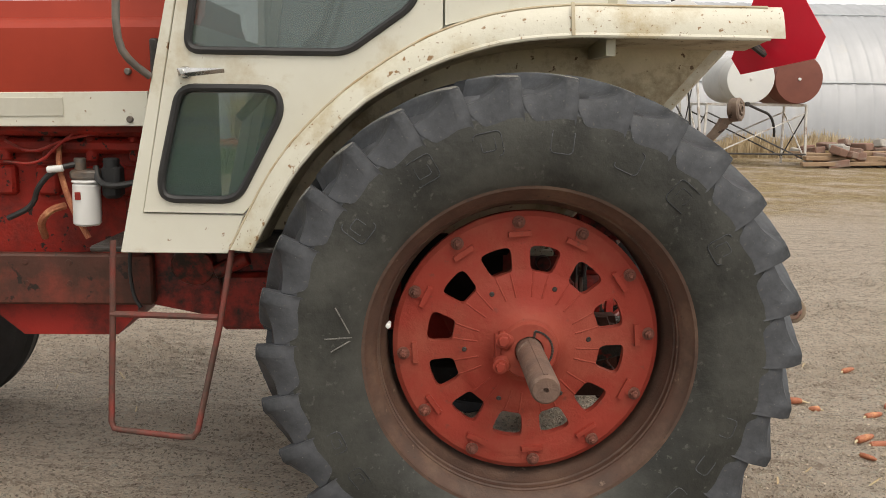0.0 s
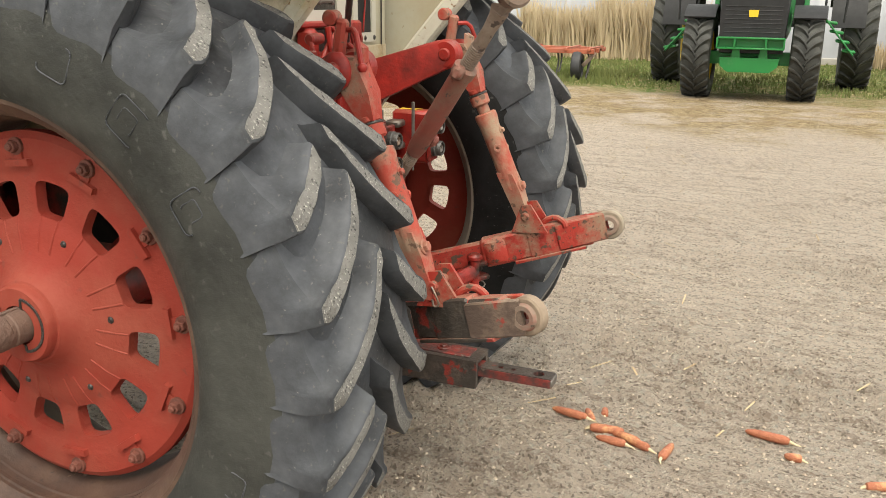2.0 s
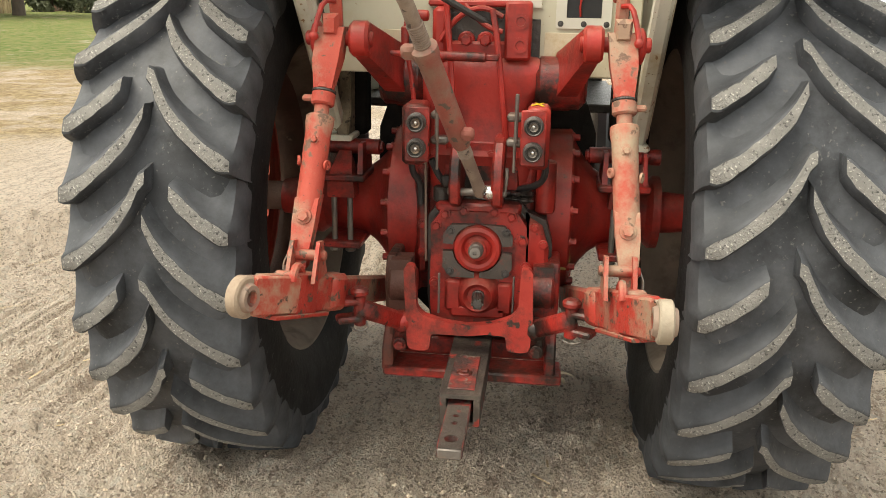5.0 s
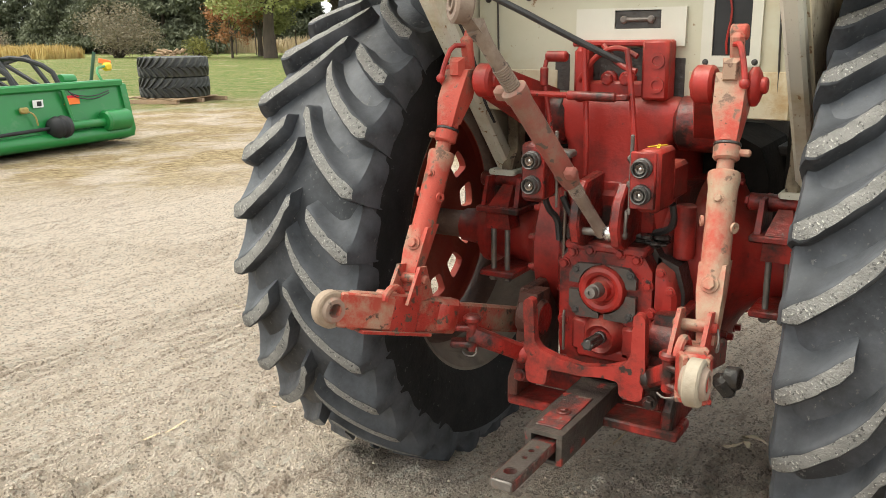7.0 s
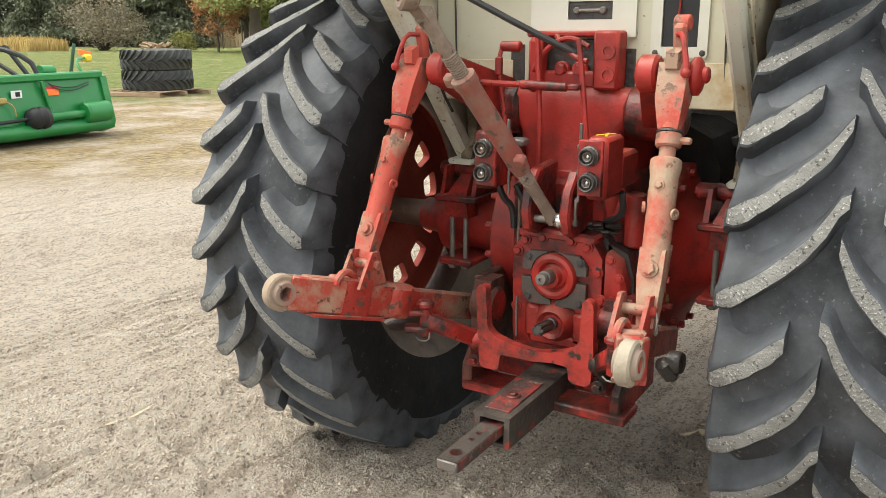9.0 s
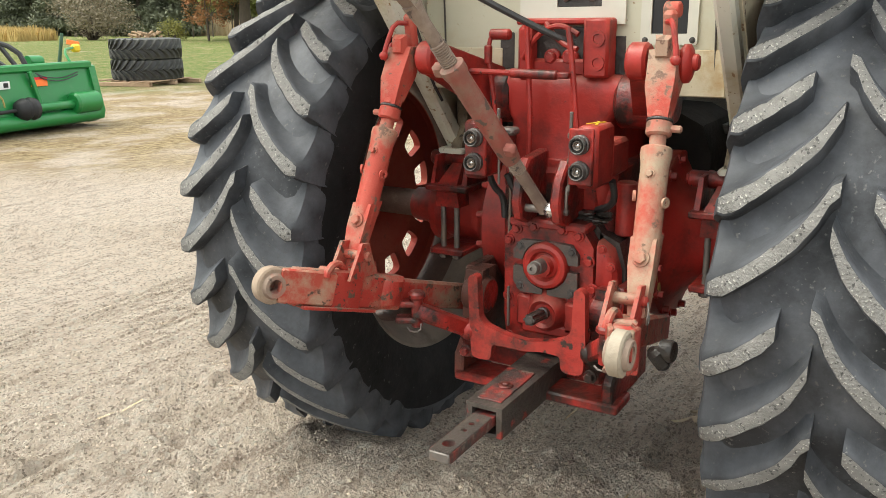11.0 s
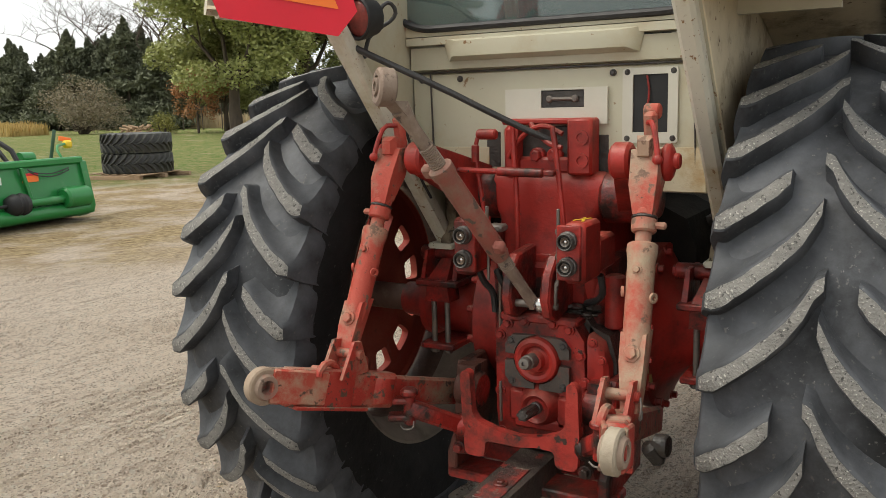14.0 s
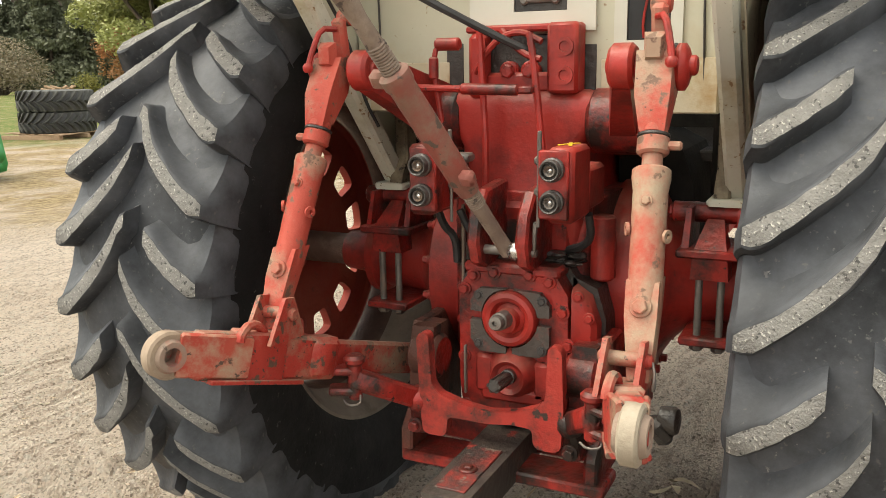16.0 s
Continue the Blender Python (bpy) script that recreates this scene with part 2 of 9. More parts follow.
barn_red = surface("barn_red_boards", (0.26, 0.06, 0.045), (0.2, 0.05, 0.04), 2, 0.8)
shed_white = surface("white_shed_boards", (0.72, 0.72, 0.7), (0.64, 0.64, 0.62), 2, 0.7)
bark = surface("tree_bark", (0.10, 0.075, 0.055), (0.065, 0.05, 0.04), 5, 0.95, bump=0.6, bump_scale=14, stretch=(1, 1, 0.3))
corn_orange = surface("orange_kernels", (0.44, 0.155, 0.075), (0.33, 0.105, 0.052), 60, 0.55, bump=0.6, bump_scale=170, stain=(0.66, 0.34, 0.16), stain_at=0.6, stain_scale=20)
husk = surface("dry_husk", (0.62, 0.52, 0.34), (0.52, 0.42, 0.26), 20, 0.8, bump=0.2, bump_scale=80)
pebble = surface("pebbles", (0.50, 0.415, 0.315), (0.34, 0.275, 0.205), 9, 0.9, bump=0.2, bump_scale=120)
straw_mat = surface("straw", (0.54, 0.43, 0.26), (0.36, 0.25, 0.13), 14, 0.8, bump=0)
dry_grass = surface("dry_tall_grass", (0.56, 0.46, 0.30), (0.44, 0.34, 0.21), 0.9, 0.85, bump=0)
gold_grass = surface("golden_grass", (0.58, 0.43, 0.17), (0.46, 0.33, 0.12), 0.9, 0.85, bump=0)
grass_mat = surface("green_grass", (0.12, 0.16, 0.035), (0.17, 0.18, 0.06), 0.8, 0.8, bump=0)
leaf_green = surface("yellowing_green_leaves", (0.36, 0.37, 0.135), (0.25, 0.275, 0.095), 0.5, 0.6, bump=0)
leaf_dark = surface("dark_cedar_needles", (0.120, 0.130, 0.075), (0.070, 0.080, 0.048), 0.4, 0.8, bump=0)
leaf_rust = surface("rust_red_leaves", (0.42, 0.17, 0.07), (0.28, 0.16, 0.07), 0.6, 0.7, bump=0)
leaf_bush = surface("grey_brown_twigs", (0.25, 0.21, 0.14), (0.17, 0.145, 0.10), 0.6, 0.9, bump=0)
leaf_lime = surface("yellow_green_shrub", (0.25, 0.24, 0.06), (0.18, 0.18, 0.05), 0.6, 0.8, bump=0)
paper_white = surface("white_filter_paint", (0.76, 0.76, 0.75), (0.72, 0.72, 0.71), 8, 0.35, bump=0)
seal_black = surface("black_window_seal", (0.015, 0.015, 0.016), (0.022, 0.022, 0.023), 15, 0.55, bump=0.05)
brass = surface("yellowed_brass", (0.40, 0.32, 0.10), (0.3, 0.23, 0.08), 12, 0.5, metal=0.3, bump=0.1)
lamp_red = surface("red_lamp_lens", (0.30, 0.06, 0.05), (0.16, 0.04, 0.035), 40, 0.15, bump=0.4, bump_scale=60)
yellow_decal = surface("yellow_decal", (0.75, 0.55, 0.04), (0.7, 0.5, 0.04), 20, 0.4, bump=0)


def glass_mat(name, tint, mixin):
    mat = bpy.data.materials.new(name)
    mat.use_nodes = True
    n, l = mat.node_tree.nodes, mat.node_tree.links
    b = n["Principled BSDF"]
    b.inputs["Base Color"].default_value = (*tint, 1)
    b.inputs["Roughness"].default_value = 0.05
    b.inputs["IOR"].default_value = 2.0
    t = n.new("ShaderNodeBsdfTransparent")
    t.inputs["Color"].default_value = (0.80, 0.85, 0.84, 1)
    mx = n.new("ShaderNodeMixShader")
    mx.inputs["Fac"].default_value = mixin
    l.new(b.outputs["BSDF"], mx.inputs[1])
    l.new(t.outputs["BSDF"], mx.inputs[2])
    l.new(mx.outputs["Shader"], n["Material Output"].inputs["Surface"])
    return mat


cab_glass = glass_mat("cab_glass", (0.085, 0.115, 0.108), 0.50)


def ground_mat():
    """Tan gravel sand with damp and trodden patches, straw litter, green turf and a dry far field."""
    mat = bpy.data.materials.new("yard_ground")
    mat.use_nodes = True
    n, l = mat.node_tree.nodes, mat.node_tree.links
    b = n["Principled BSDF"]
    co = n.new("ShaderNodeTexCoord")
    sep = n.new("ShaderNodeSeparateXYZ")
    l.new(co.outputs["Object"], sep.inputs["Vector"])

    def cloud_at(s, detail=8.0, r=0.6, stretch=None):
        t = n.new("ShaderNodeTexNoise")
        t.inputs["Scale"].default_value, t.inputs["Detail"].default_value, t.inputs["Roughness"].default_value = s, detail, r
        src = co.outputs["Object"]
        if stretch:
            turn, m = n.new("ShaderNodeMapping"), n.new("ShaderNodeMapping")
            turn.inputs["Rotation"].default_value = (0, 0, radians(stretch[3]))
            m.inputs["Scale"].default_value = stretch[:3]
            l.new(src, turn.inputs["Vector"])
            l.new(turn.outputs["Vector"], m.inputs["Vector"])
            src = m.outputs["Vector"]
        l.new(src, t.inputs["Vector"])
        return t.outputs["Fac"]

    def math_node(op, a, c=None, clamp=False):
        m = n.new("ShaderNodeMath")
        m.operation, m.use_clamp = op, clamp
        for i, v in enumerate((a, c)):
            if v is None:
                continue
            if isinstance(v, (int, float)):
                m.inputs[i].default_value = v
            else:
                l.new(v, m.inputs[i])
        return m.outputs["Value"]

    def ramped(f, lo, hi):
        r = n.new("ShaderNodeMapRange")
        r.interpolation_type = "SMOOTHSTEP"
        r.inputs["From Min"].default_value, r.inputs["From Max"].default_value = lo, hi
        l.new(f, r.inputs["Value"])
        return r.outputs["Result"]

    def over(a, mask, col):
        m = n.new("ShaderNodeMix")
        m.data_type = "RGBA"
        l.new(mask, m.inputs["Factor"])
        if isinstance(a, tuple):
            m.inputs["A"].default_value = (*a, 1)
        else:
            l.new(a, m.inputs["A"])
        if isinstance(col, tuple):
            m.inputs["B"].default_value = (*col, 1)
        else:
            l.new(col, m.inputs["B"])
        return m.outputs["Result"]

    x, y = sep.outputs["X"], sep.outputs["Y"]
    wob = math_node("MULTIPLY", math_node("SUBTRACT", cloud_at(0.35), 0.5), 7.0)
    def stones(sc, rnd=1.0):
        v = n.new("ShaderNodeTexVoronoi")
        v.inputs["Scale"].default_value, v.inputs["Randomness"].default_value = sc, rnd
        l.new(co.outputs["Object"], v.inputs["Vector"])
        sc_ = n.new("ShaderNodeSeparateColor")
        l.new(v.outputs["Color"], sc_.inputs["Color"])
        return sc_.outputs["Red"], v.outputs["Distance"]

    big, big_d = stones(42)
    small, small_d = stones(105)
    clod = math_node("ADD", math_node("MULTIPLY", cloud_at(13, 8, 0.8, (0.7, 1.5, 1, 6)), 0.5), math_node("MULTIPLY", cloud_at(3, 8, 0.78, (0.3, 4.5, 1, 6)), 0.5))
    sand = over((0.495, 0.388, 0.302), ramped(clod, 0.43, 0.52), (0.785, 0.665, 0.545))
    sand = over(sand, math_node("MULTIPLY", ramped(cloud_at(1.1, 6, 0.6, (0.5, 1.6, 1, 6)), 0.47, 0.66), 0.6), (0.68, 0.56, 0.44))
    sand = over(sand, math_node("MULTIPLY", ramped(cloud_at(34, 6, 0.8), 0.55, 0.63), 0.75), (0.31, 0.245, 0.18))
    sand = over(sand, math_node("MULTIPLY", ramped(small, 0.62, 1.0), 0.7), (0.84, 0.75, 0.63))
    sand = over(sand, math_node("MULTIPLY", ramped(small, 0.20, 0.02), 0.8), (0.25, 0.20, 0.15))
    sand = over(sand, math_node("MULTIPLY", ramped(big, 0.84, 1.0), 0.6), (0.74, 0.68, 0.58))
    straw = over((0.24, 0.165, 0.085), ramped(cloud_at(6, 8, 0.85, (1, 2.4, 1, 20)), 0.42, 0.56), (0.64, 0.50, 0.29))
    straw = over(straw, ramped(cloud_at(2, 8, 0.75), 0.5, 0.64), (0.40, 0.28, 0.16))
    turf = over((0.13, 0.22, 0.045), ramped(cloud_at(1.6), 0.42, 0.64), (0.27, 0.28, 0.10))
    turf = over(turf, ramped(cloud_at(5, 8, 0.85), 0.47, 0.6), (0.42, 0.35, 0.17))
    field = over((0.50, 0.42, 0.29), ramped(cloud_at(0.05, 6, 0.6, (1, 3, 1, 35)), 0.4, 0.6), (0.45, 0.39, 0.27))

    def both(a, c):
        return math_node("MULTIPLY", a, c, True)

    patch = ramped(cloud_at(0.9, 8, 0.65), 0.36, 0.56)
    yw = math_node("ADD", y, wob)
    # straw belts: before the arched shed, and towards the lawn
    s1 = both(ramped(yw, 7.6, 9.6), patch)
    west = math_node("ADD", math_node("MULTIPLY", math_node("ADD", x, math_node("MULTIPLY", y, 1.3)), -0.61), wob)
    s2 = both(ramped(west, 5.4, 8.4), patch)
    g1 = both(both(ramped(yw, 12.0, 14.0), both(ramped(math_node("ADD", x, math_node("MULTIPLY", wob, 0.5)), -12.0, -8.5), ramped(math_node("ADD", x, math_node("MULTIPLY", wob, 0.4)), 6.0, 3.0))), ramped(cloud_at(0.7), 0.2, 0.42))
    g2 = both(ramped(math_node("ADD", west, math_node("MULTIPLY", wob, 0.6)), 15.0, 20.5), ramped(cloud_at(0.5, 8, 0.7), 0.3, 0.46))
    col = over(sand, s1, straw)
    col = over(col, s2, straw)
    # island of dry grass in the drive
    isle = both(both(ramped(x, -8.2, -9.6), ramped(math_node("ADD", y, math_node("MULTIPLY", wob, 0.4)), 6.4, 8.0)), ramped(math_node("ADD", x, math_node("MULTIPLY", wob, 0.7)), -21.0, -18.0))
    col = over(col, isle, straw)
    col = over(col, g1, turf)
    col = over(col, g2, turf)
    far1 = ramped(math_node("ADD", math_node("MULTIPLY", x, -1.0), wob), 40.0, 46.0)
    far = both(far1, ramped(y, -20.0, 10.0))
    col = over(col, far, field)
    l.new(col, b.inputs["Base Color"])
    b.inputs["Roughness"].default_value = 0.95
    b.inputs["Specular IOR Level"].default_value = 0.15
    h = math_node("ADD", math_node("MULTIPLY", cloud_at(16, 10, 0.82), 1.9), math_node("MULTIPLY", cloud_at(60, 6, 0.8), 1.6))
    h = math_node("ADD", h, math_node("MULTIPLY", cloud_at(2.6, 6, 0.75, (0.4, 9, 1, 6)), 1.5))
    h = math_node("ADD", h, math_node("MULTIPLY", math_node("MULTIPLY", small_d, small), 1.6))
    bp = n.new("ShaderNodeBump")
    bp.inputs["Strength"].default_value, bp.inputs["Distance"].default_value = 1.0, 0.030
    l.new(h, bp.inputs["Height"])
    l.new(bp.outputs["Normal"], b.inputs["Normal"])
    return mat


ground_surface = ground_mat()

engine_grime = surface("oily_engine_grime", (0.13, 0.022, 0.017), (0.24, 0.026, 0.018), 9, 0.5, bump=0.5, bump_scale=50, spec=0.22,
                       stain=(0.34, 0.026, 0.017), stain_at=0.50, stain_scale=5, chip=(0.03, 0.02, 0.017), chip_at=0.63, chip_scale=24)
link_red = surface("dusty_link_red", (0.26, 0.062, 0.044), (0.20, 0.088, 0.066), 9, 0.7, bump=0.25, bump_scale=80,
                   stain=(0.21, 0.145, 0.105), stain_at=0.56, stain_scale=7, chip=(0.09, 0.065, 0.05), chip_at=0.64, chip_scale=30)
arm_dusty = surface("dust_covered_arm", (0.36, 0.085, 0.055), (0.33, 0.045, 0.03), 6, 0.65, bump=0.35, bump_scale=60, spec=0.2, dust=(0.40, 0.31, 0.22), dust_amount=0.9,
                    stain=(0.33, 0.24, 0.165), stain_at=0.50, stain_scale=8, chip=(0.09, 0.055, 0.04), chip_at=0.63, chip_scale=30)
link_tan = surface("tan_flaked_link_red", (0.38, 0.068, 0.045), (0.34, 0.080, 0.055), 8, 0.6, bump=0.25, bump_scale=70, spec=0.22,
                   stain=(0.34, 0.26, 0.18), stain_at=0.47, stain_scale=5, chip=(0.16, 0.10, 0.07), chip_at=0.65, chip_scale=28)
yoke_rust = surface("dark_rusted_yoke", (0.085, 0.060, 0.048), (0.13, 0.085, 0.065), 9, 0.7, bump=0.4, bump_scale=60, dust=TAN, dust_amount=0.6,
                    stain=(0.22, 0.16, 0.115), stain_at=0.58, stain_scale=9, chip=(0.28, 0.045, 0.032), chip_at=0.64, chip_scale=18)
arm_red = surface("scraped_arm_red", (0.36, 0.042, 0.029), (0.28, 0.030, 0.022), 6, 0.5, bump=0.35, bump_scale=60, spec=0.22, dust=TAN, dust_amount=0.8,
                  stain=(0.25, 0.17, 0.115), stain_at=0.57, stain_scale=9, chip=(0.09, 0.055, 0.04), chip_at=0.61, chip_scale=30, speck=(0.05, 0.035, 0.028), speck_at=0.66, speck_scale=100)
arch_dirt = surface("mud_caked_cream", (0.30, 0.25, 0.17), (0.19, 0.145, 0.095), 5, 0.8, bump=0.3, bump_scale=50,
                    stain=(0.10, 0.072, 0.046), stain_at=0.54, stain_scale=6, chip=(0.05, 0.036, 0.026), chip_at=0.63, chip_scale=40)
fender_cream = surface("speckled_cream_paint", (0.62, 0.60, 0.51), (0.56, 0.54, 0.44), 3, 0.45, bump=0.12, bump_scale=45,
                       stain=(0.42, 0.35, 0.22), stain_at=0.585, stain_scale=5, chip=(0.24, 0.14, 0.06), chip_at=0.67, chip_scale=40, speck=(0.16, 0.10, 0.05), speck_at=0.69, speck_scale=90)
arch_tan = surface("dust_caked_arch", (0.66, 0.58, 0.42), (0.50, 0.43, 0.30), 5, 0.85, bump=0.3, bump_scale=60, stain=(0.24, 0.18, 0.11), stain_at=0.60, stain_scale=5, chip=(0.15, 0.10, 0.06), chip_at=0.68, chip_scale=30)
frame_grime = surface("oily_frame_brown", (0.060, 0.030, 0.022), (0.10, 0.040, 0.030), 6, 0.5, bump=0.35, bump_scale=50, spec=0.25,
                      stain=(0.19, 0.045, 0.032), stain_at=0.6, stain_scale=4, chip=(0.028, 0.02, 0.017), chip_at=0.62, chip_scale=14)
ladder_rust = surface("rusty_ladder_red", (0.20, 0.03, 0.022), (0.10, 0.05, 0.038), 10, 0.65, bump=0.3, bump_scale=80, stain=(0.07, 0.04, 0.03), stain_at=0.55, stain_scale=12)
bracket_red = surface("rubbed_bracket_red", (0.38, 0.048, 0.036), (0.30, 0.028, 0.022), 9, 0.5, bump=0.3, bump_scale=60, spec=0.22,
                      stain=(0.09, 0.028, 0.022), stain_at=0.56, stain_scale=10, chip=(0.045, 0.03, 0.025), chip_at=0.63, chip_scale=26)
dusty_rim = surface("dust_grey_rim", (0.24, 0.205, 0.165), (0.16, 0.135, 0.108), 6, 0.8, bump=0.15, bump_scale=60, stain=(0.10, 0.075, 0.058), stain_at=0.6, stain_scale=5)
eye_tan = surface("dusty_tan_eye", (0.32, 0.25, 0.18), (0.23, 0.165, 0.115), 20, 0.75, bump=0.25, bump_scale=90, stain=(0.18, 0.12, 0.085), stain_at=0.62, stain_scale=16)
bar_grime = surface("grimy_drawbar", (0.040, 0.034, 0.030), (0.075, 0.062, 0.052), 12, 0.5, metal=0.2, bump=0.5, bump_scale=60,
                    stain=(0.12, 0.096, 0.076), stain_at=0.62, stain_scale=16, chip=(0.26, 0.035, 0.025), chip_at=0.62, chip_scale=14)
worn_red = surface("half_worn_red", (0.24, 0.03, 0.023), (0.055, 0.038, 0.032), 14, 0.55, bump=0.5, bump_scale=60,
                   stain=(0.035, 0.029, 0.026), stain_at=0.48, stain_scale=14, chip=(0.15, 0.12, 0.095), chip_at=0.63, chip_scale=30)
plate_grime = surface("grimy_plate", (0.075, 0.060, 0.050), (0.05, 0.042, 0.037), 16, 0.55, bump=0.4, bump_scale=70, stain=(0.24, 0.025, 0.018), stain_at=0.64, stain_scale=14)
dull_green = surface("dull_green_paint", (0.022, 0.085, 0.035), (0.016, 0.06, 0.026), 1.5, 0.6, bump=0.05, bump_scale=15, stain=(0.06, 0.07, 0.045), stain_at=0.62, stain_scale=1.5)
bolt_rust = surface("brown_rusted_bolt", (0.19, 0.060, 0.040), (0.12, 0.048, 0.034), 20, 0.75, bump=0.3, bump_scale=90)
link_dust = surface("dust_brown_link", (0.23, 0.17, 0.13), (0.15, 0.105, 0.08), 10, 0.75, bump=0.3, bump_scale=80, stain=(0.27, 0.215, 0.165), stain_at=0.56, stain_scale=9, chip=(0.07, 0.05, 0.04), chip_at=0.64, chip_scale=34)
# a darker, yellower cream for the cab back and inner panels
cream_darker = surface("darker_cream_paint", (0.47, 0.45, 0.345), (0.42, 0.395, 0.295), 2.5, 0.45, bump=0.06, bump_scale=35,
                     stain=(0.40, 0.34, 0.23), stain_at=0.60, stain_scale=3, chip=(0.20, 0.11, 0.05), chip_at=0.69, chip_scale=26, speck=(0.14, 0.08, 0.045), speck_at=0.74, speck_scale=60)
# darker tyre rubbers: the shade on the inner side is put into their colour
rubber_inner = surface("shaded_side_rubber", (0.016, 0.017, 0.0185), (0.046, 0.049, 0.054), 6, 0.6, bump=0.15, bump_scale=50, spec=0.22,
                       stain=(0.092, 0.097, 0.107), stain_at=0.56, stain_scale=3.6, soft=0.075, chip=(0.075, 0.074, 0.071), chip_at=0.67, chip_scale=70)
tyre_inside = surface("shade_dark_rubber", (0.008, 0.008, 0.008), (0.014, 0.014, 0.014), 6, 0.7, bump=0.25, bump_scale=50, spec=0.18, stain=(0.026, 0.026, 0.027), stain_at=0.60, stain_scale=4, soft=0.09, speck=(0.07, 0.07, 0.066), speck_at=0.70, speck_scale=60)

# ---- mesh tools ----
class Shape:
    """A growing mesh: points, faces and the material slot of each face. All in world metres."""

    def __init__(self):
        self.v, self.f, self.m, self.slot = [], [], [], 0

    def add(self, pts, faces, slot=None):
        o = len(self.v)
        self.v += [tuple(p) for p in pts]
        self.f += [tuple(i + o for i in f) for f in faces]
        self.m += [self.slot if slot is None else slot] * len(faces)
        return self

    def hull(self, pts):
        bm = bmesh.new()
        for p in pts:
            bm.verts.new(p)
        res = bmesh.ops.convex_hull(bm, input=bm.verts)
        loose = list({e for e in res["geom_interior"] + res["geom_unused"] if isinstance(e, bmesh.types.BMVert)})
        if loose:
            bmesh.ops.delete(bm, geom=loose, context="VERTS")
        bm.verts.index_update()
        self.add([p.co[:] for p in bm.verts], [[p.index for p in f.verts] for f in bm.faces])
        bm.free()
        return self

    def box(self, c, s, rot=(0, 0, 0), b=0.006):
        """A box of size s about c with worn, chamfered edges."""
        m = Euler([radians(a) for a in rot]).to_matrix()
        h = [max(d / 2, 1e-4) for d in s]
        b = min(b, min(h) * 0.6)
        pts = []
        for sx in (-1, 1):
            for sy in (-1, 1):
                for sz in (-1, 1):
                    for k in range(3):
                        q = [h[0] - b, h[1] - b, h[2] - b]
                        q[k] = h[k]
                        pts.append(Vector(c) + m @ Vector((sx * q[0], sy * q[1], sz * q[2])))
        idx = lambda sx, sy, sz, k: ((sx * 2 + sy) * 2 + sz) * 3 + k
        faces = []
        for k in range(3):
            for s_ in (0, 1):
                cs = []
                for a, d in ((0, 0), (1, 0), (1, 1), (0, 1)):
                    t = [0, 0, 0]
                    t[k], t[(k + 1) % 3], t[(k + 2) % 3] = s_, a, d
                    cs.append(idx(*t, k))
                faces.append(cs if s_ else cs[::-1])
        for k in range(3):
            i, j = (k + 1) % 3, (k + 2) % 3
            for a in (0, 1):
                for d in (0, 1):
                    q = []
                    for e in (0, 1):
                        t = [0, 0, 0]
                        t[k], t[i], t[j] = e, a, d
                        q.append((idx(*t, i), idx(*t, j)))
                    faces.append([q[0][0], q[1][0], q[1][1], q[0][1]])
        for a in (0, 1):
            for d in (0, 1):
                for e in (0, 1):
                    faces.append([idx(a, d, e, k) for k in range(3)])
        return self.add(pts, faces)

    def beam(self, p0, p1, w, h, up=(0, 0, 1), b=0.006, w1=None, h1=None):
        """A bar from p0 to p1, w across and h along up, tapering to w1, h1."""
        p0, p1 = Vector(p0), Vector(p1)
        d = (p1 - p0).normalized()
        side = d.cross(Vector(up)).normalized()
        top = side.cross(d).normalized()
        w1, h1 = w1 or w, h1 or h
        pts = []
        for p, e, ww, hh in ((p0, 1, w, h), (p1, -1, w1, h1)):
            bb = min(b, ww * 0.3, hh * 0.3)
            for i, (sx, sz) in enumerate(((-1, -1), (1, -1), (1, 1), (-1, 1))):
                x, z = sx * ww / 2, sz * hh / 2
                pts += [p + side * (x - sx * bb) + top * z + d * 0, p + side * x + top * (z - sz * bb) + d * 0]
        # pull the end rings in a little so that the ends are chamfered too
        ends = []
        for k, (p, e) in enumerate(((p0, 1), (p1, -1))):
            ring = pts[k * 8:(k + 1) * 8]
            order = [ring[0], ring[2], ring[3], ring[5], ring[4], ring[6], ring[7], ring[1]]
            bb = min(b, (w, w1)[k] * 0.3, (h, h1)[k] * 0.3)
            inner = [p + (q - p) * (1 - 2 * bb / max((w, w1)[k], (h, h1)[k])) for q in order]
            outer = [q + d * e * bb for q in order]
            ends.append((inner, outer))
        rings = [ends[0][0], ends[0][1], ends[1][1], ends[1][0]]
        return self.rings(rings, caps=True)

    def rings(self, rings, caps=False, closed=True, loop=False):
        n = len(rings[0])
        pts = [p for r in rings for p in r]
        faces = []
        m = len(rings)
        for i in range(m if loop else m - 1):
            for j in range(n if closed else n - 1):
                a, b_ = i * n + j, i * n + (j + 1) % n
                c, d = ((i + 1) % m) * n + (j + 1) % n, ((i + 1) % m) * n + j
                faces.append((a, b_, c, d))
        if caps:
            faces.append(tuple(range(n))[::-1])
            faces.append(tuple((m - 1) * n + j for j in range(n)))
        return self.add(pts, faces)

    def lathe(self, p0, axis, prof, seg=24, cap=True, loop=False):
        """prof: (along, radius) about the axis through p0."""
        p0, ax = Vector(p0), Vector(axis).normalized()
        u = ax.orthogonal().normalized()
        w = ax.cross(u)
        rr = []
        for a, r in prof:
            rr.append([p0 + ax * a + (u * math.cos(t) + w * math.sin(t)) * max(r, 1e-5) for t in [2 * math.pi * k / seg for k in range(seg)]])
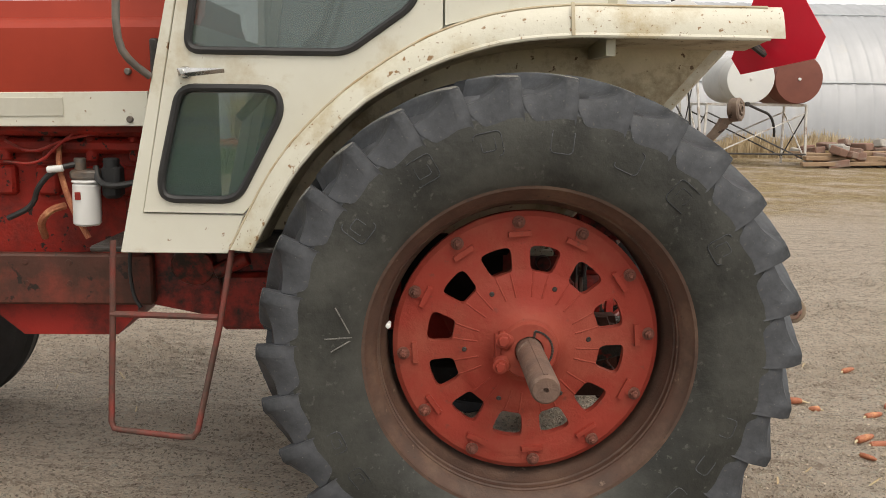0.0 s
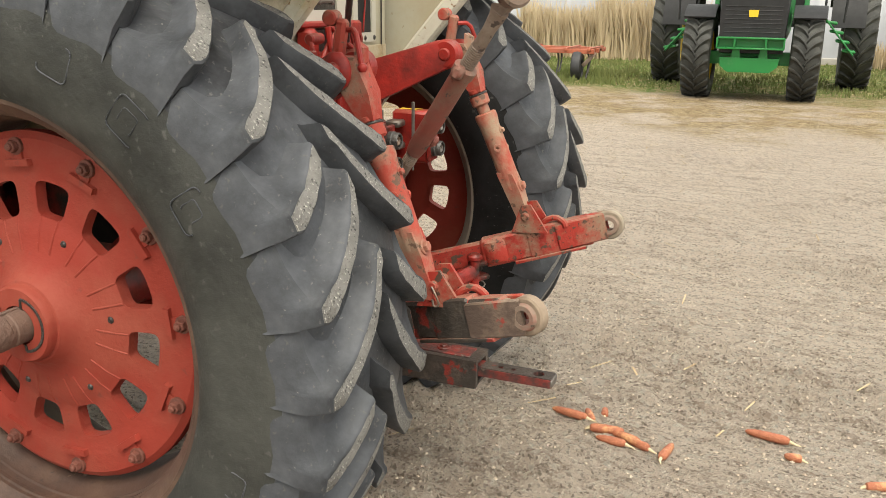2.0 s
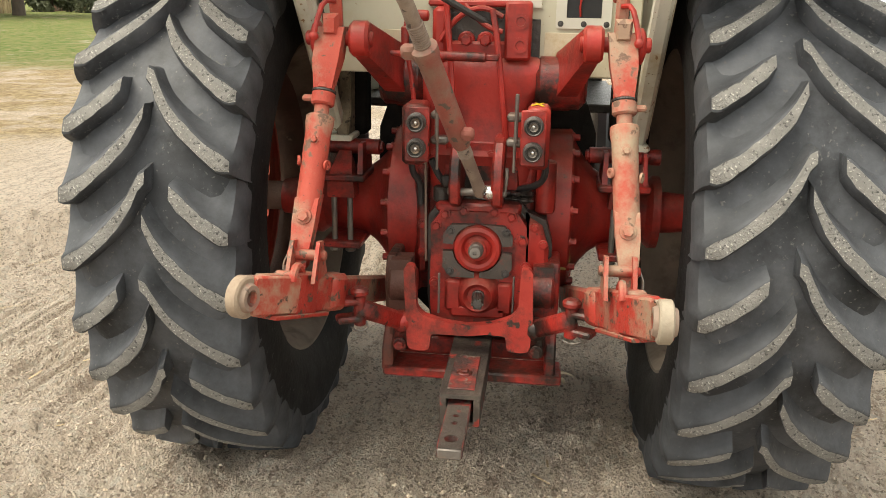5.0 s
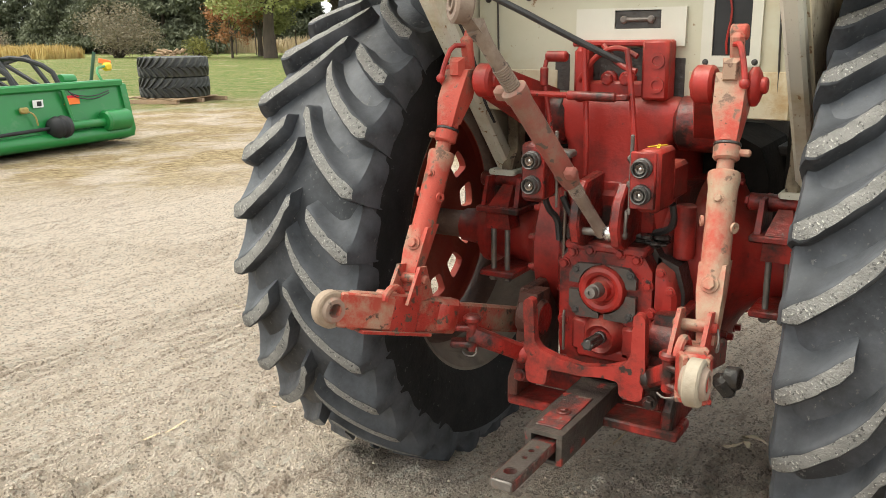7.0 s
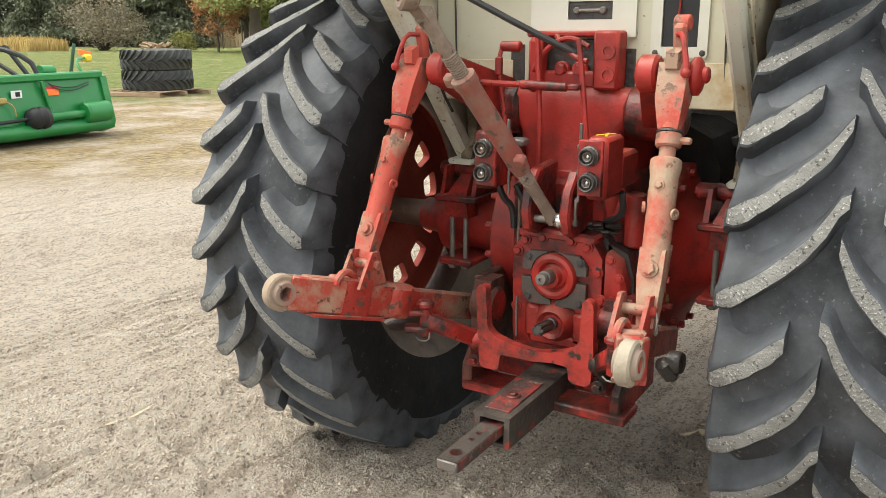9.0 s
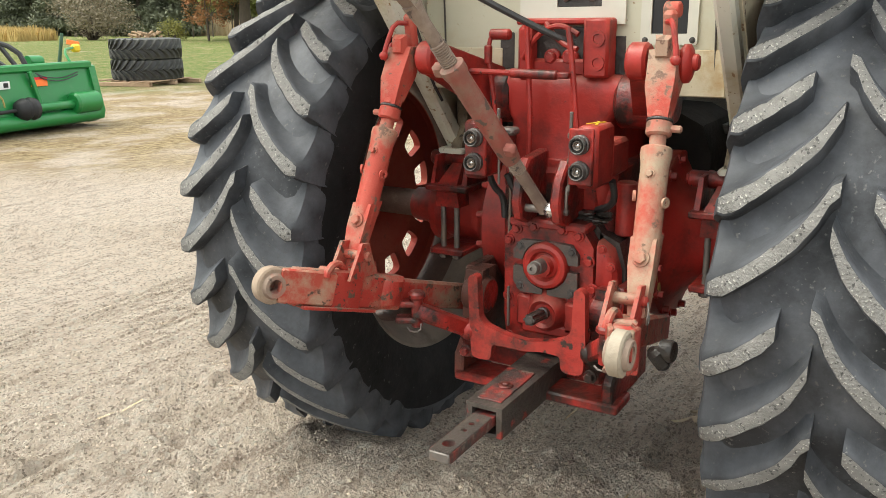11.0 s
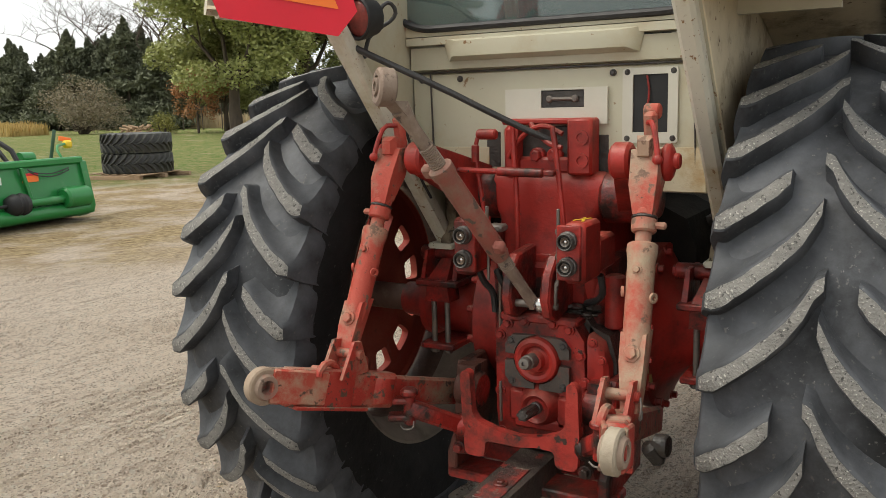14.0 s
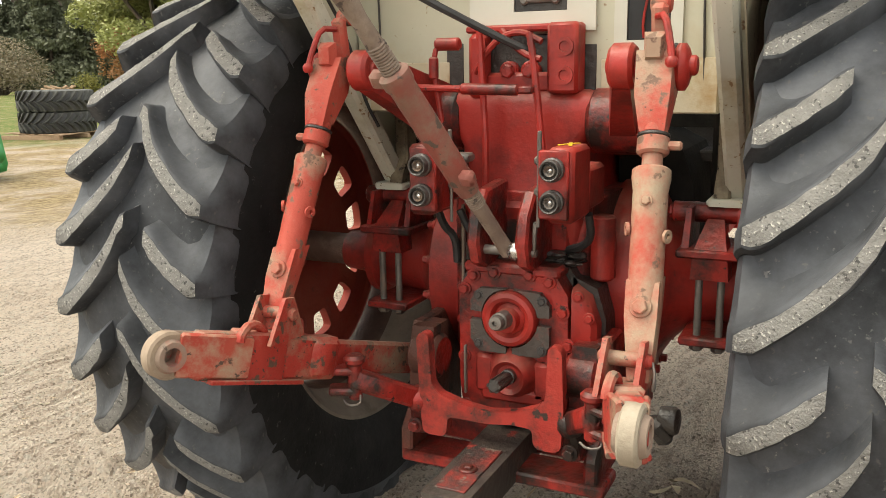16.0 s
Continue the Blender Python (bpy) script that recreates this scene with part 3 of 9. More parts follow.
        return self.rings(rr, caps=cap and not loop, loop=loop)

    def cyl(self, p0, p1, r, r1=None, seg=16, b=0.004):
        p0, p1 = Vector(p0), Vector(p1)
        L = (p1 - p0).length
        r1 = r if r1 is None else r1
        b = min(b, r * 0.4, r1 * 0.4, L * 0.4)
        return self.lathe(p0, p1 - p0, [(0, r - b), (b, r), (L - b, r1), (L, r1 - b)], seg)

    def tube(self, path, r, seg=10, smooth=0):
        """A round bar or hose along a path; smooth adds rounded bends."""
        path = [Vector(p) for p in path]
        for _ in range(smooth):
            q = [path[0]]
            for a, b_ in zip(path, path[1:]):
                q += [a.lerp(b_, 0.25), a.lerp(b_, 0.75)]
            path = q + [path[-1]]
        if isinstance(r, (list, tuple)) and len(r) != len(path):
            r = list(np.interp(np.linspace(0, 1, len(path)), np.linspace(0, 1, len(r)), r))
        rr, u = [], None
        for i, p in enumerate(path):
            d = (path[min(i + 1, len(path) - 1)] - path[max(i - 1, 0)]).normalized()
            if u is None:
                u = d.orthogonal().normalized()
            u = (u - d * u.dot(d)).normalized()
            w = d.cross(u)
            ri = r[i] if isinstance(r, (list, tuple)) else r
            rr.append([p + (u * math.cos(t) + w * math.sin(t)) * ri for t in [2 * math.pi * k / seg for k in range(seg)]])
        return self.rings(rr, caps=True)

    def ball(self, c, r, seg=14, squash=(1, 1, 1)):
        c = Vector(c)
        rr = []
        n = seg // 2
        for i in range(1, n):
            a = math.pi * i / n
            rr.append([c + Vector((math.sin(a) * math.cos(t) * r * squash[0], math.sin(a) * math.sin(t) * r * squash[1], math.cos(a) * r * squash[2]))
                       for t in [2 * math.pi * k / seg for k in range(seg)]])
        return self.rings(rr, caps=True)

    def prism(self, poly, axis, a, b_, bev=0.004):
        """A flat plate: the polygon (two coordinates) drawn out along an axis from a to b_."""
        ax = "xyz".index(axis)
        lo, hi = min(a, b_), max(a, b_)
        bev = min(bev, (hi - lo) * 0.4)
        cx = sum(p[0] for p in poly) / len(poly)
        cy = sum(p[1] for p in poly) / len(poly)

        def lay(q, h):
            r = list(q)
            r.insert(ax, h)
            return Vector(r)

        n = len(poly)
        inner = []
        for i in range(n):
            p, q, r = Vector(poly[i - 1]), Vector(poly[i]), Vector(poly[(i + 1) % n])
            d = ((p - q).normalized() + (r - q).normalized())
            if d.length < 1e-4:
                d = Vector((-(r - q).y, (r - q).x))
            d.normalize()
            # step towards the inside
            t = q + d * bev
            cross = (q - p).x * (r - q).y - (q - p).y * (r - q).x
            area = sum(poly[k][0] * poly[(k + 1) % n][1] - poly[(k + 1) % n][0] * poly[k][1] for k in range(n))
            if cross * area < 0:
                t = q - d * bev
            inner.append((t.x, t.y))
        rr = [[lay(q, lo) for q in inner], [lay(q, lo + bev) for q in poly], [lay(q, hi - bev) for q in poly], [lay(q, hi) for q in inner]]
        return self.rings(rr, caps=True)

    def bolt(self, p, axis, r=0.011, h=0.009):
        """A hexagon bolt head on a washer."""
        ax = Vector(axis).normalized()
        p = Vector(p)
        self.cyl(p - ax * 0.004, p + ax * h * 0.25, r * 1.45, seg=12, b=0.001)
        return self.cyl(p, p + ax * h, r, seg=6, b=0.002)

    def weld(self):
        """Join points that lie on one another."""
        seen, where = {}, []
        for p in self.v:
            where.append(seen.setdefault(tuple(round(q, 4) for q in p), len(seen)))
        self.v = list(seen)
        self.f = [tuple(where[i] for i in f) for f in self.f]
        return self

    def mesh(self, name, mats, angle=38):
        me = bpy.data.meshes.new(name)
        me.from_pydata(self.v, [], self.f)
        for m in (mats if isinstance(mats, (list, tuple)) else [mats]):
            me.materials.append(m)
        me.polygons.foreach_set("material_index", self.m)
        if len(self.f) < 60000:
            bm = bmesh.new()
            bm.from_mesh(me)
            bmesh.ops.recalc_face_normals(bm, faces=bm.faces)
            bm.to_mesh(me)
            bm.free()
        me.polygons.foreach_set("use_smooth", [True] * len(me.polygons))
        me.set_sharp_from_angle(angle=radians(angle))
        me.update()
        return me


BASE = {}


def thing(name, at, label, category, group="", kind=""):
    """An empty at the base of a thing; its parts hang under it."""
    ob = new(name)
    ob.location = at
    ob.empty_display_size = 0.1
    BASE[ob] = Vector(at)
    return tagged(ob, label, category, group, kind)


def part(name, shape, mats, parent, label="", angle=38):
    """One mesh, drawn in world metres, under a thing or under a part."""
    ob = new(name, shape.mesh(name, mats, angle))
    ob.parent = parent
    ob.matrix_parent_inverse = Matrix.Translation(-BASE.get(parent, Vector((0, 0, 0))))
    return tagged(ob, label)


def solo(name, shape, mats, label, category, group="", kind="", angle=38):
    """A thing, or a piece of the setting, of one mesh."""
    return tagged(new(name, shape.mesh(name, mats, angle)), label, category, group, kind)

# ---- the ground: one sheet to the horizon, rough near the tractor ----
def spread(lo, hi, step_, reach):
    mid = list(np.arange(lo, hi + step_ / 2, step_))
    outer, d = [], step_
    p = hi
    while p < reach:
        d *= 1.11
        p += d
        outer.append(p)
    inner, d, p = [], step_, lo
    while p > -reach:
        d *= 1.11
        p -= d
        inner.append(p)
    return inner[::-1] + mid + outer


def ground_height(x, y):
    near = max(0.0, 1 - max(abs(x - 0.5) / 7.0, abs(y - 0.3) / 8.5))
    fade = min(1.0, near * 4)
    if fade <= 0:
        return 0.0
    p = Vector((x, y, 0))
    u, v = 0.951 * x - 0.309 * y, 0.309 * x + 0.951 * y
    h = noise.fractal(p * 1.1, 1.0, 2.0, 3) * 0.012 + noise.fractal(p * 4.0, 1.0, 2.0, 3) * 0.018
    # trodden clods in drifts, drawn out along the way that the wheels went
    rough = max(0.0, min(1.0, 0.42 + 2.4 * noise.noise(Vector((u * 0.6, v * 1.3, 3.0)))))
    # wheel tracks left across the yard: fine ribs and the cross bars of a tread
    press = 0.0
    for ang, off, wide in ((-18, -0.33, 0.24), (-1, -1.47, 0.09), (-6, -1.76, 0.17), (0, -2.10, 0.15), (-2, -2.36, 0.13), (-4, -2.75, 0.2), (-14, 2.0, 0.2), (20, 2.7, 0.22)):
        a = radians(ang)
        d = -math.sin(a) * x + math.cos(a) * y - off + 0.06 * noise.noise(p * 0.35)
        if abs(d) < wide:
            along = math.cos(a) * x + math.sin(a) * y
            w = 1 - (d / wide) ** 4
            w *= max(0.2, min(1.0, 0.75 + 1.4 * noise.noise(Vector((along * 0.9, off * 3, 9)))))
            press = max(press, w)
            h += w * (0.003 * math.sin(along * 30 + abs(d) * 34) - (0.018 if off > -1 else 0.050) * max(0.0, math.sin(d * 92)) ** 2 - 0.004)
    rough *= 1 - 0.85 * press
    h += rough * (max(0.0, noise.fractal(Vector((u * 6.0 + 5, v * 15.0 + 2, 1)), 0.8, 2.0, 3) - 0.03) * 0.05 + abs(noise.noise(p * 17.0)) * 0.028 + max(0.0, noise.noise(p * 9.0 + Vector((4, 1, 0))) - 0.12) * 0.07)
    h += (0.35 + 0.65 * rough) * (1 - 0.9 * press) * max(0.0, noise.noise(p * 31.0)) * 0.026
    h += (1 - 0.6 * rough) * (1 - press) * 0.010 * noise.fractal(Vector((u * 1.3, v * 15.0, 7.0)), 0.9, 2.0, 3)
    return h * fade


gx, gy = spread(-2.8, 3.4, 0.0155, 4200.0), spread(-3.4, 3.6, 0.0155, 4200.0)
gv = [(x, y, ground_height(x, y)) for y in gy for x in gx]
gn = len(gx)
gf = [(j * gn + i, j * gn + i + 1, (j + 1) * gn + i + 1, (j + 1) * gn + i) for j in range(len(gy) - 1) for i in range(gn - 1)]
gm = bpy.data.meshes.new("ground")
gm.from_pydata(gv, [], gf)
gm.materials.append(ground_surface)
gm.polygons.foreach_set("use_smooth", [True] * len(gm.polygons))
tagged(new("ground", gm), "tan gravelly sand farmyard with straw litter and turf beyond", "ground", kind="structure")

def rounded(poly, r, seg=5):
    """Round the corners of an outline."""
    out = []
    n = len(poly)
    for i in range(n):
        p, q, t = Vector(poly[i - 1]), Vector(poly[i]), Vector(poly[(i + 1) % n])
        d0, d1 = (p - q), (t - q)
        k0, k1 = min(r, d0.length * 0.45), min(r, d1.length * 0.45)
        a, b_ = q + d0.normalized() * k0, q + d1.normalized() * k1
        for j in range(seg + 1):
            u = j / seg
            out.append(tuple(a.lerp(q, u).lerp(q.lerp(b_, u), u)))
    return out


# ---- tyres and wheels ----
def tyre_shape(c, out, R=0.865, rim=0.515, half=0.25, lug_h=0.048, flat=None):
    """The carcass of a drive tyre about the axle point c, its outer side towards out (+1 or -1 along y). Slots: tread rubber, sidewall rubber."""
    s = Shape()
    c = Vector(c)
    hw = half / 0.25

    def at(a, r, th):
        return c + Vector((r * math.cos(th), out * a, r * math.sin(th)))

    carc = R - lug_h
    prof = [(-0.205, rim), (-0.232, rim + 0.03), (-0.249, rim + 0.09), (-0.254, rim + 0.16), (-0.245, carc - 0.075), (-0.228, carc - 0.03), (-0.17, carc - 0.008), (-0.08, carc - 0.001), (0, carc)]
    prof = [(a * hw, r) for a, r in prof]
    prof = prof + [(-a, r) for a, r in prof[-2::-1]]
    seg, n = 120, 17
    pts = [at(a, r, 2 * math.pi * i / seg) for i in range(seg) for a, r in prof]
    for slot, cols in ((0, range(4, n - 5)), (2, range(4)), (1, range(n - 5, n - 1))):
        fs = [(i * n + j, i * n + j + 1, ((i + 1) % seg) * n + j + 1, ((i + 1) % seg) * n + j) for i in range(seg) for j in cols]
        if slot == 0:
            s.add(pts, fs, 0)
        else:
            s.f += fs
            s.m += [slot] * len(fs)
    if flat is not None:
        # the loaded tyre flattens and bulges where it stands
        v = []
        for x, y, z in s.v:
            low = max(0.0, (flat + 0.16 - z) / 0.16)
            v.append((x, c.y + (y - c.y) * (1 + 0.06 * min(low, 1.2)), max(z, flat - 0.004)))
        s.v = v
    return s


def lug_mesh(sd, a0, R, half, lug_h, drop, lug_w, seed, mats=None):
    """One curved tread bar about the origin, its inner end at the angle 0. Slots: tread rubber, worn face."""
    s = Shape()
    k, hw, carc = R / 0.865, half / 0.25, R - lug_h
    edge, a0 = 0.232 * hw, a0 * hw
    rng = random.Random(seed)
    at = lambda a, r, th: Vector((r * math.cos(th), sd * a, r * math.sin(th)))
    secs, steps = [], 14
    for i in range(steps + 1):
        t = i / steps
        a = a0 + (edge - a0) * t
        u = min(1.0, max(0.0, a / edge))
        th = -(drop / R) * (1 - (1 - u) ** 1.45) + 0.034 / R * max(0.0, 1 - u / 0.24) ** 2
        secs.append((a, th, R - 0.016 * k * u ** 2.2, carc - 0.014 * u - 0.012, lug_w * (1.0 - 0.12 * math.sin(t * math.pi)) * (0.66 if i == 0 else 0.88 if i == 1 else 0.62 if i == steps else 0.85 if i == steps - 1 else 1.0), 0.050 + 0.088 * t ** 1.4))
    a, th, rt, rb, w, g = secs[-1]
    secs.append((edge + 0.010 * k, th - 0.004, rt - 0.026 * k, rb - 0.028 * k, w * 1.0, g))
    secs.append((edge + 0.0165 * k, th - 0.006, rt - 0.054 * k, rb - 0.066 * k, w * 1.1, g * 0.8))
    secs.append((edge + 0.0140 * k, th - 0.004, rt - 0.106 * k, rb - 0.085 * k, w * 0.9, g * 0.5))
    ring = []
    for a, th, rt, rb, w, g in secs:
        j, e = rng.uniform(-0.0025, 0.0025), rng.uniform(-0.0025, 0.0025)
        # steep wall below, long slope above
        dip = [(0.006, 0.93), (0.012, 0.70), (0.30, 0.34), (0.62, 0.10), (1.0, 0.0)]
        flank = [at(a, rb + (rt - rb) * f, th + (w + (q if i_ < 2 else 0.012 + (g - 0.012) * q) * k) / R) for i_, (q, f) in enumerate(dip)]
        ring.append([at(a, rb, th - (w + 0.007 * k) / R), at(a, rt - 0.004 * k, th - (w + 0.002 + j) / R), at(a, rt, th - (w - 0.003 + j) / R), at(a, rt + rng.uniform(-0.001, 0.001), th + (w - 0.003 + e) / R)] + flank)
    m, n = len(ring), 9
    s.v = [tuple(p) for r in ring for p in r]
    top, wall = [], [tuple(range(n)), tuple((m - 1) * n + i for i in range(n))[::-1]]
    for i in range(m - 1):
        for j in range(n - 1):
            f = (i * n + j, i * n + j + 1, (i + 1) * n + j + 1, (i + 1) * n + j)
            (top if j == 2 and i < steps else wall).append(f)
    s.f, s.m = top + wall, [1] * len(top) + [0] * len(wall)
    return s.mesh("lug", mats or [rubber, rubber_worn], 44)


LUGS = {}


def tread(tyre, c, out, R=0.865, half=0.25, lugs=30, lug_h=0.048, drop=0.2, lug_w=0.0275, phase=(0.0, 6.0), short=(0, 1)):
    """The separate tread bars of a tyre, turned about its axle. phase and short: for the inner and the outer half."""
    key = (R, half, lug_h, drop, lug_w)
    if key not in LUGS:
        # inner-half bars use the rubber that carries their shade in its colour
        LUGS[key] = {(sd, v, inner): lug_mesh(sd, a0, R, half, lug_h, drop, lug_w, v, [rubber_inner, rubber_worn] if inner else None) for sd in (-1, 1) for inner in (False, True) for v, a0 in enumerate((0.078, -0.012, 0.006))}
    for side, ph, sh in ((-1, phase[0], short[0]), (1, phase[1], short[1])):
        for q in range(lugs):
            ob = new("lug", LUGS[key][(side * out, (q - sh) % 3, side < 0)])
            ob.parent = tyre
            ob.matrix_basis = Matrix.Translation(c) @ Matrix.Rotation(-radians(ph + 360 * q / lugs), 4, "Y")


def rim_shape(c, out, r=0.515, half=0.25):
    prof = [(0.205, r + 0.019), (0.216, r + 0.016), (0.214, r + 0.002), (0.20, r - 0.006), (0.19, r - 0.02), (0.165, r - 0.034), (0.156, r - 0.034), (0.153, r - 0.039), (0.142, r - 0.039), (0.139, r - 0.035),
            (0.124, r - 0.037), (0.121, r - 0.042), (0.105, r - 0.043), (0.085, r - 0.055), (0.06, r - 0.062), (-0.06, r - 0.062), (-0.10, r - 0.043), (-0.165, r - 0.034), (-0.19, r - 0.018),
            (-0.214, r + 0.002), (-0.216, r + 0.016), (-0.205, r + 0.019), (-0.195, r + 0.004), (-0.165, r - 0.02), (-0.1, r - 0.03), (0.1, r - 0.03), (0.165, r - 0.02), (0.195, r + 0.004)]
    k = half / 0.25
    s = Shape().lathe(c, (0, out, 0), [(a * k, q) for a, q in prof], 96, loop=True)
    for i, f in enumerate(s.f):
        if out * (sum(s.v[v][1] for v in f) / len(f) - c[1]) < -0.04:
            s.m[i] = 1
    return s


def disc_height(r):
    """How far the cast centre stands out from the wheel's middle plane."""
    pts = [(0.0, 0.150), (0.075, 0.150), (0.10, 0.142), (0.125, 0.112), (0.16, 0.097), (0.215, 0.088), (0.235, 0.079), (0.35, 0.072), (0.365, 0.076), (0.42, 0.076), (0.436, 0.066)]
    for (a, h), (b_, g) in zip(pts, pts[1:]):
        if r <= b_:
            return h + (g - h) * (r - a) / (b_ - a)
    return pts[-1][1]


def disc_shape(c, out):
    """The cast wheel centre: twelve round-cornered openings, ribs between them, and its thickness."""
    s = Shape()
    c = Vector(c)

    def at(r, th, back=0.0):
        return c + Vector((r * math.cos(th), out * (disc_height(r) - back), r * math.sin(th)))

    seg = 12 * 8
    # the bands and the twelve cells share their border points
    angs = [radians(80 - 15) + 2 * math.pi * i / seg for i in range(seg)]

    def band(r0s):
        s.rings([[at(r, a) for a in angs] for r in r0s])
        s.rings([[at(r, a, 0.022) for a in angs] for r in r0s])

    band([0.02, 0.05, 0.075, 0.088, 0.10, 0.112, 0.125, 0.14, 0.16, 0.19, 0.215, 0.222])
    band([0.352, 0.365, 0.39, 0.42, 0.428, 0.436])
    s.rings([[at(0.436, a) for a in angs], [at(0.436, a, 0.03) for a in angs]])
    for q in range(12):
        mid = radians(80 + 30 * q)
        n = 32
        outer, inner, inb, outb = [], [], [], []
        for i in range(n):
            e_, f_ = divmod(i, 8)
            f_ = f_ / 4 - 1
            u, v = ((1, f_), (-f_, 1), (-1, -f_), (f_, -1))[e_]
            ct, st = u / math.hypot(u, v), v / math.hypot(u, v)
            r, th = 0.287 + 0.065 * v, mid + radians(15) * u
            outer.append(at(r, th))
            outb.append(at(r, th, 0.022))
            e = 5.0
            g = (abs(ct) ** e + abs(st) ** e) ** (-1 / e)
            ui, vi = ct * g, st * g
            r = 0.283 + 0.042 * vi
            th = mid + radians(9.0 + 0.6 * vi) * ui
            inner.append(at(r, th))
            inb.append(at(r, th, 0.03))
        s.rings([outer, inner, inb, outb])
    return s.weld()


def clamp_shape(c, out, q):
    """One wedge clamp of the wheel centre, with its bolt."""
    s = Shape()
    a = radians(95 + 30 * q)
    c = Vector(c)
    rad, tan, ax = Vector((math.cos(a), 0, math.sin(a))), Vector((-math.sin(a), 0, math.cos(a))), Vector((0, out, 0))

    def blk(r0, r1, w0, w1, h0, h1, t=0):
        pts = []
        for r, w in ((r0, w0), (r1, w1)):
            for sg in (-1, 1):
                pts += [c + rad * r + tan * (sg * w / 2 + t) + ax * h0, c + rad * r + tan * (sg * w * 0.44 + t) + ax * h1]
        s.hull(pts)

    blk(0.356, 0.372, 0.080, 0.080, 0.062, 0.088)
    blk(0.370, 0.412, 0.030, 0.036, 0.062, 0.081)
    return s


def clamp_bolt(c, out, q):
    a = radians(95 + 30 * q)
    ax = Vector((0, out, 0))
    p = Vector(c) + Vector((math.cos(a), 0, math.sin(a))) * 0.402 + ax * 0.079
    return Shape().bolt(p, ax, 0.0145, 0.018).cyl(p, p + ax * 0.027, 0.0085, seg=10)


def rear_wheel(y, out, parent):
    c, ct = (0.0, y, 0.81), (0.0, out * 0.80, 0.81)
    w = part("rear_wheel", disc_shape(c, out), red_disc, parent, "dusty faded red cast wheel centre with twelve openings", 30)
    # third slot: inner sidewall, painted near-black for the shade it lies in
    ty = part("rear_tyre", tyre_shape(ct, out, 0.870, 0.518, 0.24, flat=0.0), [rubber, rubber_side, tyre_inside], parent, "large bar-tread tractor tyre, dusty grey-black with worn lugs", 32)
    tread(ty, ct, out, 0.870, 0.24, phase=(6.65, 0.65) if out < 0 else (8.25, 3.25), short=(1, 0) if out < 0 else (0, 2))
    part("rim", rim_shape(ct, out, 0.518, 0.24), [rim_rust, dusty_rim], w, "rusty brown steel rim", 30)
    for q in range(12):
        wc = part("wedge_clamp", clamp_shape(c, out, q), red_disc, w)
        part("clamp_bolt", clamp_bolt(c, out, q), bolt_rust, wc, "rusty brown clamp bolt")
    for q in range(24):
        a = radians(80 - 6 + 15 * q - 3 * (q % 2))
        s = Shape()
        p = lambda r: Vector((r * math.cos(a), y + out * (disc_height(r) - 0.006), 0.81 + r * math.sin(a)))
        for r0, r1 in ((0.160, 0.180), (0.180, 0.205), (0.205, 0.238)):
            s.beam(p(r0), p(r1 + 0.002), 0.0065, 0.016, up=(0, out, 0), b=0.004)
        part("rib", s, red_disc, w)
    for q in range(6):
        a = radians(65 + 60 * q)
        p = Vector((0.203 * math.cos(a), y + out * 0.086, 0.81 + 0.203 * math.sin(a)))
        # a black cap gives the darkness of the hole
        part("bolt_hole", Shape().cyl(p, p + Vector((0, out * 0.008, 0)), 0.0085, seg=12), grease, w)
    # split wedge hub with its two clamp bolts
    h = Shape()
    h.lathe((0, y, 0.81), (0, out, 0), [(0.10, 0.094), (0.158, 0.094), (0.166, 0.088), (0.166, 0.047), (0.10, 0.047)], 40, loop=True)
    h.box((-0.078, y + out * 0.150, 0.842), (0.05, 0.06, 0.05), (0, 25, 0), 0.01)
    h.box((-0.086, y + out * 0.150, 0.768), (0.045, 0.06, 0.055), (0, -20, 0), 0.01)
    h.box((-0.098, y + out * 0.142, 0.806), (0.022, 0.05, 0.10), (0, 0, 0), 0.005)
    h.bolt((-0.085, y + out * 0.183, 0.85), (0, out, 0), 0.017, 0.02)
    h.bolt((-0.092, y + out * 0.183, 0.765), (0, out, 0), 0.017, 0.02)
    part("wedge_hub", h, red_disc, w)
    g = Shape()
    q = lambda a: Vector((0.064 * math.cos(a) + 0.010, y + out * 0.1655, 0.812 + 0.064 * math.sin(a)))
    for i in range(17):
        g.beam(q(radians(-85 + 10 * i)), q(radians(-75 + 10 * i)), 0.007, 0.006, up=(0, out, 0), b=0.001)
    g.beam(q(radians(85)), (0.014, y + out * 0.1655, 0.853), 0.007, 0.006, up=(0, out, 0), b=0.001)
    g.beam(q(radians(-85)), (0.014, y + out * 0.1655, 0.765), 0.007, 0.006, up=(0, out, 0), b=0.001)
    part("wedge_gap", g, grease, w)
    b = Shape()
    b.lathe((0, y, 0.81), (0, out, 0), [(-0.2, 0.05), (0.12, 0.05), (0.125, 0.0425), (0.20, 0.0425), (0.203, 0.040), (0.214, 0.040), (0.217, 0.0425), (0.505, 0.0425), (0.525, 0.041), (0.531, 0.036), (0.531, 0.008), (0.52, 0.006)], 28)
    b.box((0, y + out * 0.33, 0.851), (0.014, 0.38, 0.006), b=0.001)
    part("axle_bar", b, rust, w, "rust-brown bare steel axle bar")
    v = Shape().cyl((-0.444, y + out * 0.13, 0.892), (-0.446, y + out * 0.165, 0.892), 0.006, seg=8)
    v.cyl((-0.446, y + out * 0.16, 0.892), (-0.447, y + out * 0.18, 0.892), 0.0085, seg=10)
    part("valve_stem", v, paper_white, w, "white-capped valve stem")
    # moulded lettering on the sidewall, as plain raised blocks
    m = Shape()
